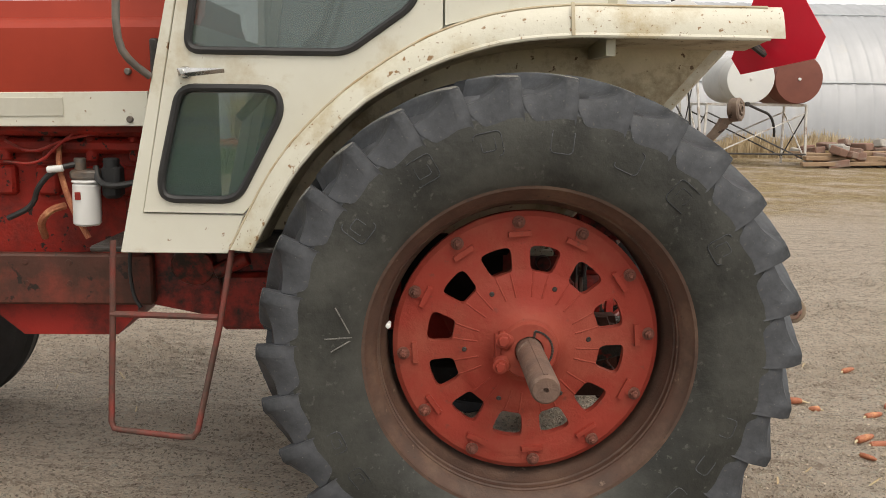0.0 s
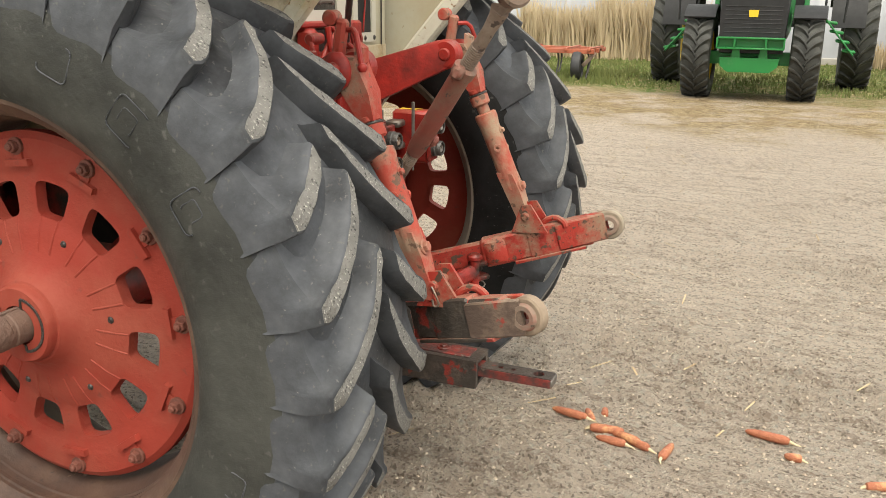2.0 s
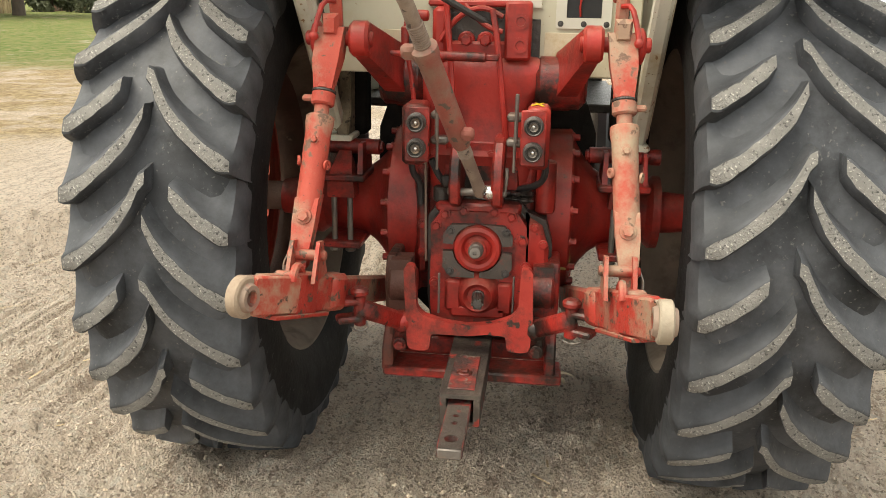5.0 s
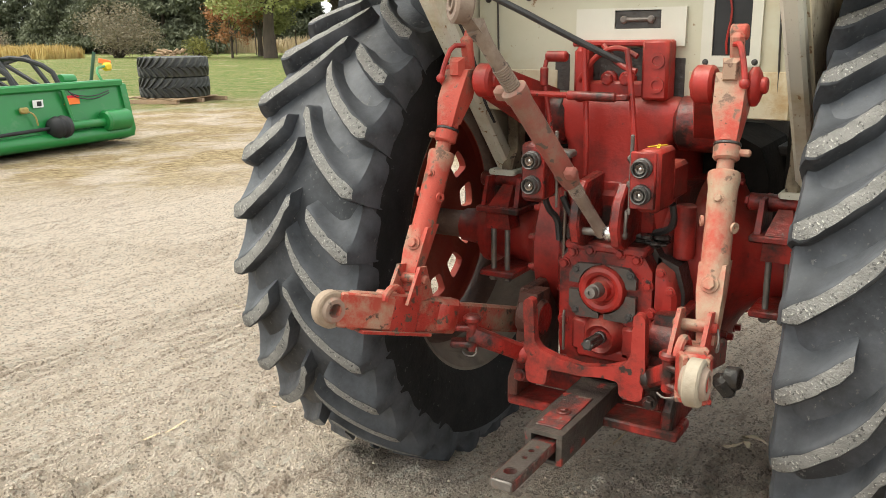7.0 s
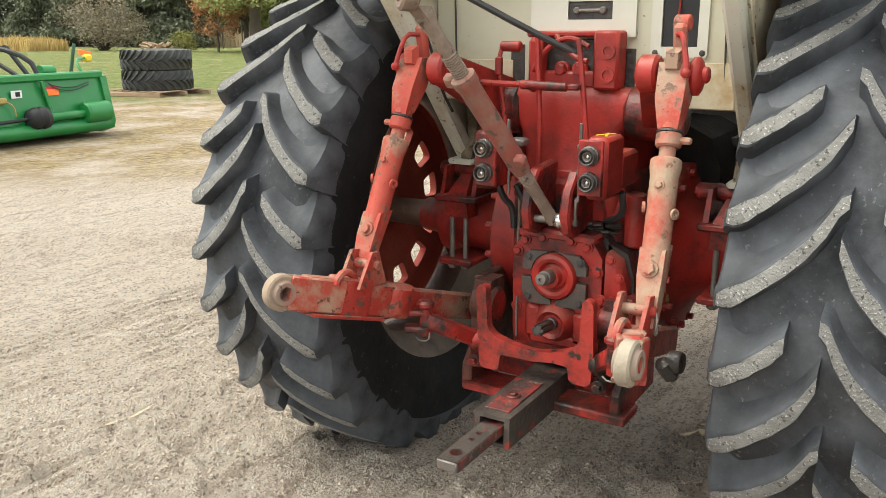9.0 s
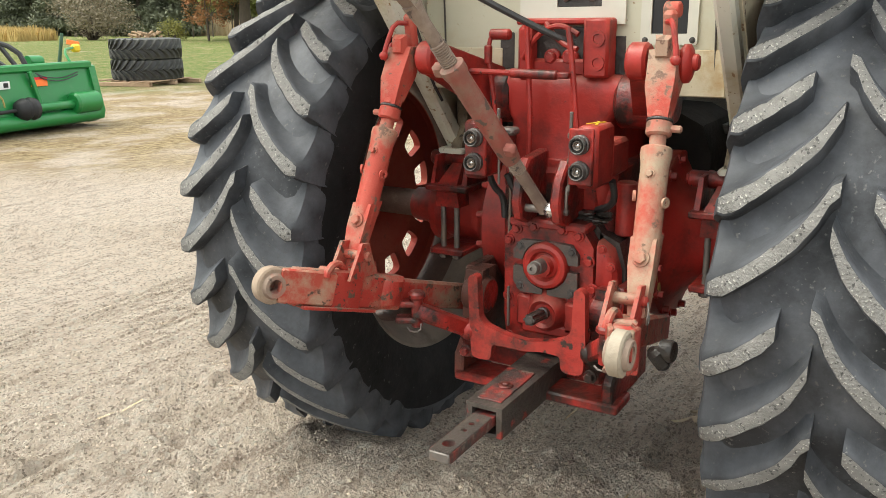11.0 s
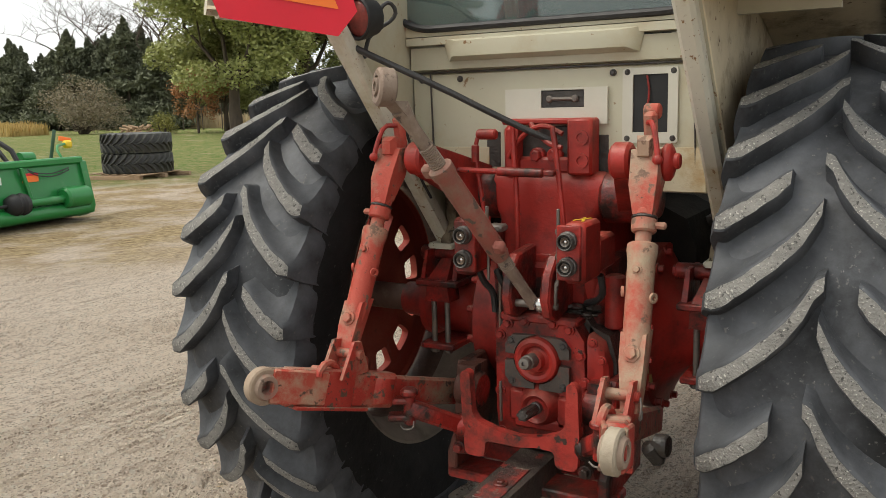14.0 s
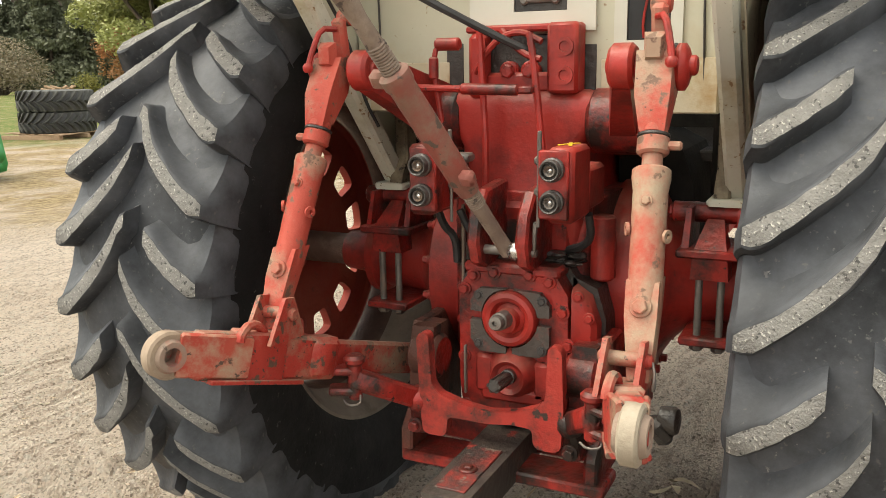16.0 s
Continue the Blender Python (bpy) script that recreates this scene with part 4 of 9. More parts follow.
    for deg, wide_, tall_ in ((143, 0.075, 0.085), (121, 0.085, 0.080), (103, 0.085, 0.075), (84, 0.075, 0.080), (66, 0.085, 0.080), (49, 0.080, 0.080), (31, 0.075, 0.080), (-20, 0.07, 0.05), (-32, 0.07, 0.05), (-44, 0.07, 0.05), (205, 0.07, 0.05), (217, 0.07, 0.05)):
        a = radians(deg)
        rad, tan = Vector((math.cos(a), 0, math.sin(a))), Vector((-math.sin(a), 0, math.cos(a)))
        o = Vector((0, out * 1.0426, 0.81)) + rad * 0.668
        for k_ in ((1.0, 0.5) if deg % 2 else (0.9,)):
            lp_ = rounded([(-tall_ / 2 * k_, -wide_ / 2 * k_), (tall_ / 2 * k_, -wide_ / 2 * k_), (tall_ / 2 * k_, wide_ / 2 * k_), (-tall_ / 2 * k_, wide_ / 2 * k_)], 0.016 * k_, 3)
            q_ = [o + rad * u_ + tan * v_ for u_, v_ in lp_]
            cut_ = (deg * 7 + int(k_ * 10)) % len(q_)
            for p0, p1 in [e_ for i_, e_ in enumerate(zip(q_, q_[1:] + q_[:1])) if (i_ - cut_) % len(q_) > 4]:
                m.beam(p0, p1, 0.0032, 0.0025, up=(0, out, 0), b=0.001)
    tagged(part("moulded_marking", m, rubber, ty, "raised moulded blocks of lettering"), kind="stuff")
    if out < 0:
        k = Shape()
        for (x0, z0), (x1, z1) in (((-0.605, 0.965), (-0.562, 0.885)), ((-0.64, 0.865), (-0.555, 0.872)), ((-0.62, 0.825), (-0.56, 0.862))):
            k.beam((x0, -1.0465, z0), (x1, -1.0475, z1), 0.004, 0.002, up=(0, -1, 0), b=0.0005)
        part("chalk_mark", k, rubber_worn, ty, "white chalk strokes on the sidewall")
    return w

# ---- the old red and cream tractor ----
from mathutils.geometry import tessellate_polygon

tractor = thing("farm_tractor", (0, 0, 0), "old red farm tractor with cream cab and lowered rear hitch", "tractor")
for wy, wo in ((-0.81, -1), (0.81, 1)):
    rear_wheel(wy, wo, tractor)


def cut_plate(outer, holes, axis, a, b_):
    """A plate with openings: outlines in the two other coordinates, drawn from a to b_ along the axis."""
    s = Shape()
    loops = [outer] + holes
    flat = [p for lp in loops for p in lp]
    tri = tessellate_polygon([[Vector((p[0], p[1], 0)) for p in lp] for lp in loops])
    ax = "xyz".index(axis)

    def lay(p, h):
        q = list(p)
        q.insert(ax, h)
        return q

    n = len(flat)
    s.add([lay(p, a) for p in flat] + [lay(p, b_) for p in flat], [tuple(t) for t in tri] + [tuple(i + n for i in t[::-1]) for t in tri])
    o = 0
    for lp in loops:
        m = len(lp)
        s.f += [(o + i, o + (i + 1) % m, o + (i + 1) % m + n, o + i + n) for i in range(m)]
        s.m += [0] * m
        o += m
    return s


def seal(poly, y, r=0.013, axis="y"):
    s = Shape()
    ax = "xyz".index(axis)
    pts = []
    for p in poly + poly[:2]:
        q = list(p)
        q.insert(ax, y)
        pts.append(q)
    return s.tube(pts, r, 8)


# cab side with door, one for each flank
ARCH = [(-0.993, 1.108), (-0.941, 1.207), (-0.86, 1.357), (-0.763, 1.486), (-0.612, 1.631), (-0.427, 1.760), (-0.275, 1.836), (-0.1, 1.888), (0.118, 1.913)]


def flowing(pts, k=5):
    """A smooth line through the points."""
    p = [2 * Vector(pts[0]) - Vector(pts[1])] + [Vector(q) for q in pts] + [2 * Vector(pts[-1]) - Vector(pts[-2])]
    res = []
    for a, b, c, d in zip(p, p[1:], p[2:], p[3:]):
        for i in range(k):
            t = i / k
            res.append(tuple(0.5 * (2 * b + (c - a) * t + (2 * a - 5 * b + 4 * c - d) * t * t + (3 * b - a - 3 * c + d) * t ** 3)))
    return res + [tuple(pts[-1])]


UPPER_W = rounded([(-1.113, 1.752), (-0.60, 1.752), (-0.385, 1.905), (-0.355, 2.05), (-0.355, 2.58), (-0.95, 2.58), (-1.04, 2.2)], 0.045)
LOWER_W = rounded([(-1.14, 1.634), (-0.83, 1.634), (-0.812, 1.56), (-0.965, 1.270), (-1.20, 1.270), (-1.216, 1.322)], 0.05)
for sg in (-1, 1):
    y0, y1 = sg * 0.80, sg * 0.77
    pill = [(-1.360, 1.088), (-1.003, 1.088), (-0.945, 1.218), (-1.278, 1.222), (-1.14, 1.933), (-0.995, 2.7), (-1.03, 2.7), (-1.171, 1.933)]
    part("sill_panel", Shape().prism(pill, "y", y0, y1 + sg * -0.02, 0.003), cream, tractor, "cream sill and pillar, rust-edged and dirty")
    door_o = [(-1.274, 1.227), (-0.946, 1.225)] + [q for q in flowing(ARCH) if -0.92 < q[0] < -0.30] + [(-0.292, 1.835), (-0.292, 2.7), (-0.99, 2.7), (-1.134, 1.933)]
    door = part("cab_door", cut_plate(door_o, [UPPER_W, LOWER_W], "y", y0 + sg * 0.006, y1), cream, tractor, "cream cab door with two windows")
    for name, lp in (("upper_window", UPPER_W), ("lower_window", LOWER_W)):
        g = cut_plate(lp, [], "y", sg * 0.784, sg * 0.788)
        gl = part(name, g, cab_glass, door, "dark reflecting glass pane")
        gl.visible_shadow = False
        part("window_seal", seal(lp, sg * 0.806), seal_black, door, "black rubber window seal")
    hd = Shape()
    hd.cyl((-1.118, sg * 0.80, 1.681), (-1.118, sg * 0.835, 1.681), 0.022, 0.018, 16)
    hd.hull([(-1.135, sg * 0.83, 1.668), (-1.135, sg * 0.845, 1.694), (-1.10, sg * 0.846, 1.696), (-1.10, sg * 0.83, 1.668), (-0.985, sg * 0.85, 1.694), (-0.985, sg * 0.842, 1.682), (-1.12, sg * 0.85, 1.678), (-0.99, sg * 0.842, 1.694)])
    hd.cyl((-1.118, sg * 0.834, 1.681), (-1.118, sg * 0.85, 1.681), 0.011, seg=12)
    part("door_handle", hd, bright_steel, door, "chrome door handle")
    quarter = [(-0.284, 1.842), (-0.1, 1.890), (0.118, 1.913), (0.30, 1.914), (0.30, 2.7), (-0.284, 2.7)]
    part("quarter_panel", cut_plate(quarter, [[(-0.22, 2.02), (0.24, 2.02), (0.24, 2.58), (-0.22, 2.58)]], "y", y0 + sg * 0.004, y1), cream, tractor)
    gl = part("quarter_window", cut_plate([(-0.23, 2.01), (0.25, 2.01), (0.25, 2.59), (-0.23, 2.59)], [], "y", sg * 0.784, sg * 0.788), cab_glass, tractor)
    gl.visible_shadow = False

    # fender: an arched shell with a rolled outer flange
    path_o = ARCH + [(0.30, 1.914), (0.56, 1.915), (0.797, 1.915)]
    path_i = [(-0.917, 1.107), (-0.866, 1.205), (-0.785, 1.345), (-0.69, 1.462), (-0.54, 1.60), (-0.365, 1.70), (-0.215, 1.758), (-0.065, 1.795), (0.12, 1.813), (0.30, 1.814), (0.56, 1.814), (0.803, 1.813)]
    path_o, path_i = flowing(path_o), flowing(path_i)
    rr = []
    for (xo, zo), (xi, zi) in zip(path_o, path_i):
        sec = [(xo, 0.50, zo), (xo, 0.80, zo), (xo, 0.826, zo - 0.002), (xo * 0.8 + xi * 0.2, 0.842, zo * 0.8 + zi * 0.2), (xo * 0.35 + xi * 0.65, 0.856, zo * 0.35 + zi * 0.65), (xi, 0.862, zi),
               (xi, 0.852, zi), (xo * 0.4 + xi * 0.6, 0.845, zo * 0.4 + zi * 0.6), (xo * 0.75 + xi * 0.25, 0.826, zo * 0.75 + zi * 0.25), (xo * 0.85 + xi * 0.15, 0.50, zo * 0.85 + zi * 0.15)]
        rr.append([(x, sg * y, z) for x, y, z in sec])
    part("fender", Shape().rings(rr, caps=True), fender_cream, tractor, "cream arched fender with rusty seams", 28)
    part("fender_bead", Shape().tube([(xo * 0.97 + xi * 0.03, sg * 0.829, zo * 0.97 + zi * 0.03) for (xo, zo), (xi, zi) in zip(path_o, path_i)][::2], 0.0045, 6), cream_dirty, tractor, "rust-streaked seam along the fender")
    part("fender_lip", Shape().tube([(xi, sg * 0.857, zi) for xi, zi in path_i][::2], 0.009, 8), fender_cream, tractor, "rolled lower lip of the fender")
    # welded seam strip and lower skirt stripe
    part("fender_seam", Shape().beam((0.118, sg * 0.853, 1.915), (0.122, sg * 0.866, 1.812), 0.012, 0.004, up=(0, sg, 0), b=0.001), cream_dirty, tractor, "rust-stained weld seam")
    # inner panel that carries the fender, with its slanted rear rail
    inner = [(-0.90, 1.12), (-0.30, 1.12), (0.06, 1.06), (0.70, 1.80), (0.70, 1.86), (-0.08, 1.86), (-0.26, 1.80), (-0.46, 1.668), (-0.62, 1.56), (-0.76, 1.40), (-0.85, 1.24)]
    ip = Shape().prism(inner, "y", sg * 0.505, sg * 0.52, 0.003)
    ip.m = [1 if min(abs(ip.v[k][1]) for k in f) > 0.514 else 0 for f in ip.f]
    part("inner_panel", ip, [cream_darker, arch_tan], tractor, "cream inner fender panel, dust-caked on the wheel side")
    rl = Shape().beam((0.05, sg * 0.485, 1.035), (0.715, sg * 0.485, 1.80), 0.050, 0.060, up=(-1, 0, 0.8), b=0.010)
    rl.beam((0.02, sg * 0.47, 1.04), (0.14, sg * 0.47, 1.04), 0.10, 0.02)
    part("fender_rail", rl, fender_cream, tractor, "dirty cream channel rail, rusting at the edges")
    # baffle below the flange, in the wheel arch
    bf = [(xi, sg * 0.848, zi + 0.016) for xi, zi in path_i]
    bb = [(xi, sg * 0.522, zi - 0.02) for xi, zi in path_i]
    part("arch_liner", Shape().rings([[q, (q[0], q[1], q[2] + 0.01), (p[0], p[1], p[2] + 0.01), p] for q, p in zip(bf, bb)], caps=True), arch_tan, tractor, "mud-stained wheel arch liner")

# cab back, roof and floor
back = Shape()
back.box((0.285, 0.0, 1.44), (0.018, 0.95, 0.36), b=0.004)
back.hull([(0.275, y, z) for y in (-0.475, 0.475) for z in (1.625, 1.70)] + [(0.305, y, 1.632) for y in (-0.475, 0.475)] + [(0.31, y, 1.70) for y in (-0.47, 0.47)])
back.hull([(0.28, y, z) for y in (-0.48, 0.48) for z in (1.705, 1.735)] + [(0.325, y, z) for y in (-0.48, 0.48) for z in (1.708, 1.732)])
rp = part("rear_panel", back, cream_darker, tractor, "cream sheet-steel cab rear panel")
for sg in (-1, 1):
    part("lower_skirt", Shape().box((0.2965, sg * 0.335, 1.325), (0.006, 0.27, 0.125), b=0.002), cream_dirty, rp, "dirt-greyed lower skirt of the panel")
cr = Shape().hull([(0.31, -0.33, 1.655), (0.31, 0.28, 1.655), (0.345, -0.30, 1.668), (0.345, 0.25, 1.668), (0.345, -0.29, 1.715), (0.345, 0.24, 1.715), (0.315, -0.35, 1.725), (0.315, 0.3, 1.725)])
part("pressed_shelf", cr, cream_darker, tractor)
REAR_W = rounded([(-0.44, 1.757), (0.40, 1.757), (0.62, 1.83), (0.62, 2.58), (-0.62, 2.58), (-0.60, 1.85)], 0.06)
rw = cut_plate([(-0.79, 1.735), (0.79, 1.735), (0.76, 2.7), (-0.76, 2.7)], [REAR_W], "x", 0.29, 0.32)
part("rear_window_frame", rw, cream_darker, tractor)
gl = part("rear_window", cut_plate(REAR_W, [], "x", 0.303, 0.307), cab_glass, tractor, "greenish rear cab glass")
gl.visible_shadow = False
part("rear_window_seal", seal(REAR_W, 0.322, 0.012, "x"), seal_black, tractor)
part("cab_roof", Shape().hull([(x, y, z) for x, y, z in ((-1.1, -0.8, 2.7), (-1.1, 0.8, 2.7), (0.36, -0.8, 2.7), (0.36, 0.8, 2.7), (-1.02, -0.7, 2.86), (-1.02, 0.7, 2.86), (0.3, -0.7, 2.86), (0.3, 0.7, 2.86))]), cream, tractor)
fl = Shape().box((-0.75, 0, 1.115), (1.0, 0.94, 0.03))
fl.box((-1.3, 0, 1.45), (0.03, 0.9, 0.68))
fl.box((-1.0, 0, 1.085), (0.9, 1.5, 0.02))
part("cab_floor", fl, grease, tractor, "dark cab floor and firewall")
part("front_window_frame", cut_plate([(-0.78, 1.79), (0.78, 1.79), (0.76, 2.7), (-0.76, 2.7)], [[(-0.7, 1.85), (0.7, 1.85), (0.7, 2.6), (-0.7, 2.6)]], "x", -1.17, -1.14), cream, tractor)
seat = Shape().box((-0.35, 0, 1.45), (0.5, 0.5, 0.14), b=0.04)
seat.box((-0.08, 0, 1.75), (0.12, 0.5, 0.55), (0, 8, 0), 0.04)
seat.box((-0.35, 0, 1.25), (0.3, 0.3, 0.28), b=0.02)
part("cab_seat", seat, black_plastic, tractor)
sw = Shape().tube([(-0.72 + 0.06 * math.sin(a), 0.19 * math.cos(a), 1.88 + 0.18 * math.sin(a)) for a in [2 * math.pi * k / 20 for k in range(21)]], 0.014, 8)
sw.cyl((-1.1, 0, 1.5), (-0.73, 0, 1.88), 0.02)
part("steering_wheel", sw, black_plastic, tractor)

# seams, cover plate, opening and small fittings on the cab back
pl = cut_plate([(-0.138, 1.456), (0.187, 1.456), (0.187, 1.562), (-0.138, 1.562)], [[(-0.02, 1.505), (0.116, 1.505), (0.116, 1.556), (-0.02, 1.556)]], "x", 0.294, 0.306)
cp = part("cover_plate", pl, white_plate, tractor, "off-white cover plate with a slot")
# black fill in place of the dark inside the slot
sl = Shape().box((0.296, 0.048, 1.53), (0.012, 0.135, 0.05), b=0.002)
part("slot_box", sl, grease, cp)
lt = Shape().cyl((0.306, 0.005, 1.53), (0.306, 0.092, 1.53), 0.006, seg=8)
lt.cyl((0.302, 0.008, 1.53), (0.314, 0.008, 1.53), 0.011, seg=10).cyl((0.302, 0.088, 1.53), (0.314, 0.088, 1.53), 0.011, seg=10)
part("latch_rod", lt, steel, cp)
pb = cut_plate(rounded([(0.23, 1.40), (0.388, 1.40), (0.388, 1.61), (0.23, 1.61)], 0.01, 3), [[(0.26, 1.43), (0.36, 1.43), (0.36, 1.592), (0.26, 1.592)]], "x", 0.294, 0.302)
ap = part("access_frame", pb, white_plate, tractor, "screwed white frame round a dark opening")
for q in ((0.244, 1.413), (0.244, 1.599), (0.31, 1.413), (0.375, 1.413), (0.375, 1.599)):
    part("frame_screw", Shape().bolt((0.302, q[0], q[1]), (1, 0, 0), 0.006, 0.004), dark_iron, ap, "dark screw")
part("dark_opening", Shape().box((0.292, 0.31, 1.511), (0.01, 0.099, 0.161), b=0.001), black_plastic, ap)
part("red_cable", Shape().tube([(0.30, 0.30, 1.588), (0.305, 0.31, 1.54), (0.304, 0.297, 1.47), (0.30, 0.30, 1.434)], 0.003, 6, 1), red, ap)
sm = Shape().beam((0.3, -0.475, 1.622), (0.3, 0.475, 1.622), 0.004, 0.006, b=0.001)
sm.beam((0.302, -0.405, 1.62), (0.296, -0.40, 1.30), 0.005, 0.005, b=0.001)
sm.beam((0.302, 0.43, 1.62), (0.296, 0.44, 1.30), 0.005, 0.005, b=0.001)
part("panel_seam", sm, grease, tractor)
for q in ((-0.45, 1.66), (-0.44, 1.60), (0.20, 1.60), (0.215, 1.31), (0.45, 1.60), (-0.3, 1.60)):
    part("panel_bolt", Shape().bolt((0.297, q[0], q[1]), (1, 0, 0), 0.007, 0.006), dark_iron, tractor)
# solid black boxes stand in for the shaded cut-outs
part("panel_cutout", Shape().box((0.287, -0.185, 1.38), (0.018, 0.05, 0.11), b=0.003), grease, tractor)
part("panel_cutout", Shape().box((0.287, 0.168, 1.355), (0.018, 0.042, 0.14), b=0.003), grease, tractor)

# slow-moving sign, lamp and the black hose at the fender corner
P1, P2 = Vector((0.86, -0.35, 1.70)), Vector((1.01, -0.56, 1.745))
du = (P2 - P1).normalized()
nrm = Vector((0.78, 0.60, -0.12)).normalized()
upv = nrm.cross(du).normalized()
upv = upv if upv.z > 0 else -upv
mid = (P1 + P2) / 2


def sign_poly(w, h, off, cut):
    a = [(-w / 2, 0), (w / 2, 0), (w / 2 + cut * 0.5, cut * 0.87), (cut * 0.45, h), (-cut * 0.45, h), (-w / 2 - cut * 0.5, cut * 0.87)]
    return [mid + du * u + upv * (v + 0.0) + nrm * off for u, v in a]


sg_ = Shape().hull(sign_poly(0.295, 0.38, 0.0, 0.078) + sign_poly(0.295, 0.38, -0.004, 0.078))
sign = part("slow_vehicle_sign", sg_, sign_red, tractor, "red-bordered orange slow vehicle triangle")
tri3 = [mid + du * u + upv * v for u, v in ((-0.140, 0.066), (0.140, 0.066), (0.012, 0.285), (-0.012, 0.285))]
part("orange_panel", Shape().hull([p + nrm * 0.001 for p in tri3] + [p + nrm * 0.004 for p in tri3]), sign_orange, sign)
bk = Shape().tube([P1 + upv * 0.16 - nrm * 0.012, mid + upv * 0.02 - nrm * 0.05, (0.80, -0.50, 1.81)], 0.011, 8, 1)
bk.tube([mid + upv * 0.12 - nrm * 0.012, mid + upv * 0.10 - nrm * 0.07, (0.78, -0.52, 1.83)], 0.011, 8, 1)
part("sign_bracket", bk, dark_iron, tractor)
lp = Shape().lathe((0.535, -0.428, 1.775), (0.95, -0.25, -0.1), [(0, 0.02), (0.02, 0.050), (0.06, 0.060), (0.080, 0.062), (0.086, 0.058), (0.082, 0.052), (0.070, 0.050)], 24)
lamp = part("rear_lamp", lp, black_plastic, tractor, "round black rear lamp")
part("lamp_lens", Shape().lathe((0.606, -0.447, 1.768), (0.95, -0.25, -0.1), [(0, 0.051), (0.005, 0.046), (0.010, 0.025), (0.011, 0.004)], 24), lamp_red, lamp, "red glass lens")
part("lamp_wire", Shape().tube([(0.56, -0.45, 1.72), (0.53, -0.40, 1.83), (0.49, -0.38, 1.78), (0.54, -0.45, 1.73), (0.55, -0.46, 1.70), (0.56, -0.462, 1.66)], 0.006, 7, 2), hose_black, tractor)
part("black_strap", Shape().tube([(0.60, -0.47, 1.69), (0.585, -0.44, 1.672), (0.489, -0.25, 1.570), (0.41, -0.125, 1.492), (0.335, 0.0, 1.420), (0.31, 0.04, 1.405)], 0.0095, 8, 1), hose_black, tractor, "black rubber strap hose")
part("rail_cable", Shape().tube([(0.50, -0.455, 1.60), (0.36, -0.452, 1.45), (0.30, -0.45, 1.30), (0.24, -0.44, 1.22)], 0.005, 6, 2), hose_black, tractor)

# ---- hood, engine and underbody ----
hood = Shape()
prof = [(-0.42, 1.635), (-0.425, 1.78), (-0.415, 1.87), (-0.36, 1.905), (-0.33, 1.912), (-0.30, 1.98), (0.30, 1.98), (0.33, 1.912), (0.36, 1.905), (0.415, 1.87), (0.425, 1.78), (0.42, 1.635)]
hood.rings([[(x, y, z - dz) for y, z in prof] for x, dz in ((-1.19, 0), (-2.6, 0.03), (-3.7, 0.06), (-3.75, 0.09))], caps=True)
hd_ = part("hood", hood, red_hood, tractor, "sun-faded dark red sheet-metal hood", 25)
st = Shape()
for sg in (-1, 1):
    st.prism([(-1.385, 1.505), (-1.385, 1.634), (-3.6, 1.59), (-3.6, 1.475)], "y", sg * 0.405, sg * 0.428, 0.004)
part("hood_stripe", st, cream, hd_, "cream hood side stripe")
pt = Shape().prism([(-1.70, 1.54), (-1.70, 1.607), (-2.3, 1.595), (-2.3, 1.53)], "y", -0.427, -0.4325, 0.001)
part("model_plate", pt, white_plate, hd_, "blank worn name plate")
for q in ((-1.455, 1.53), (-1.455, 1.705)):
    part("hood_latch", Shape().cyl((q[0], -0.42, q[1]), (q[0], -0.437, q[1]), 0.013, seg=14), steel, hd_)
gh = Shape().tube([(-1.24, -0.79, 2.3), (-1.30, -0.85, 2.0), (-1.315, -0.86, 1.86), (-1.31, -0.855, 1.76), (-1.28, -0.84, 1.71), (-1.235, -0.80, 1.668)], 0.0125, 10, 1)
part("grab_rail", gh, steel, tractor, "rusty grab rail beside the door")
eng = Shape().box((-2.0, 0, 1.22), (1.25, 0.44, 0.55), b=0.03)
eng.box((-2.4, 0, 1.56), (2.0, 0.7, 0.2), b=0.02)
eng.box((-1.9, -0.24, 1.42), (1.0, 0.10, 0.06), b=0.02)
for i in range(6):
    eng.cyl((-1.5 - 0.17 * i, -0.26, 1.36), (-1.5 - 0.17 * i, -0.26, 1.46), 0.025, seg=10)
    eng.box((-1.52 - 0.17 * i, -0.235, 1.28), (0.09, 0.05, 0.12), b=0.012)
eng.box((-1.47, -0.23, 1.14), (0.16, 0.10, 0.16), b=0.02)
engine = part("engine_block", eng, engine_grime, tractor, "greasy red engine block")
fi = Shape().cyl((-1.665, -0.36, 1.12), (-1.66, -0.36, 1.285), 0.052, seg=28, b=0.008)
fi.cyl((-1.66, -0.36, 1.285), (-1.66, -0.36, 1.295), 0.055, seg=28)
flt = part("oil_filter", fi, paper_white, engine, "white spin-on filter with a small red label")
part("filter_label", Shape().box((-1.675, -0.4125, 1.238), (0.022, 0.004, 0.03), b=0.001), red, flt)
part("filter_head", Shape().box((-1.66, -0.345, 1.315), (0.11, 0.09, 0.04), b=0.01).cyl((-1.68, -0.36, 1.33), (-1.68, -0.36, 1.38), 0.022, seg=12), steel, engine)
part("fuel_bowl", Shape().box((-1.56, -0.35, 1.29), (0.07, 0.08, 0.13), b=0.015).cyl((-1.56, -0.36, 1.33), (-1.56, -0.36, 1.38), 0.03, seg=12), black_plastic, engine)
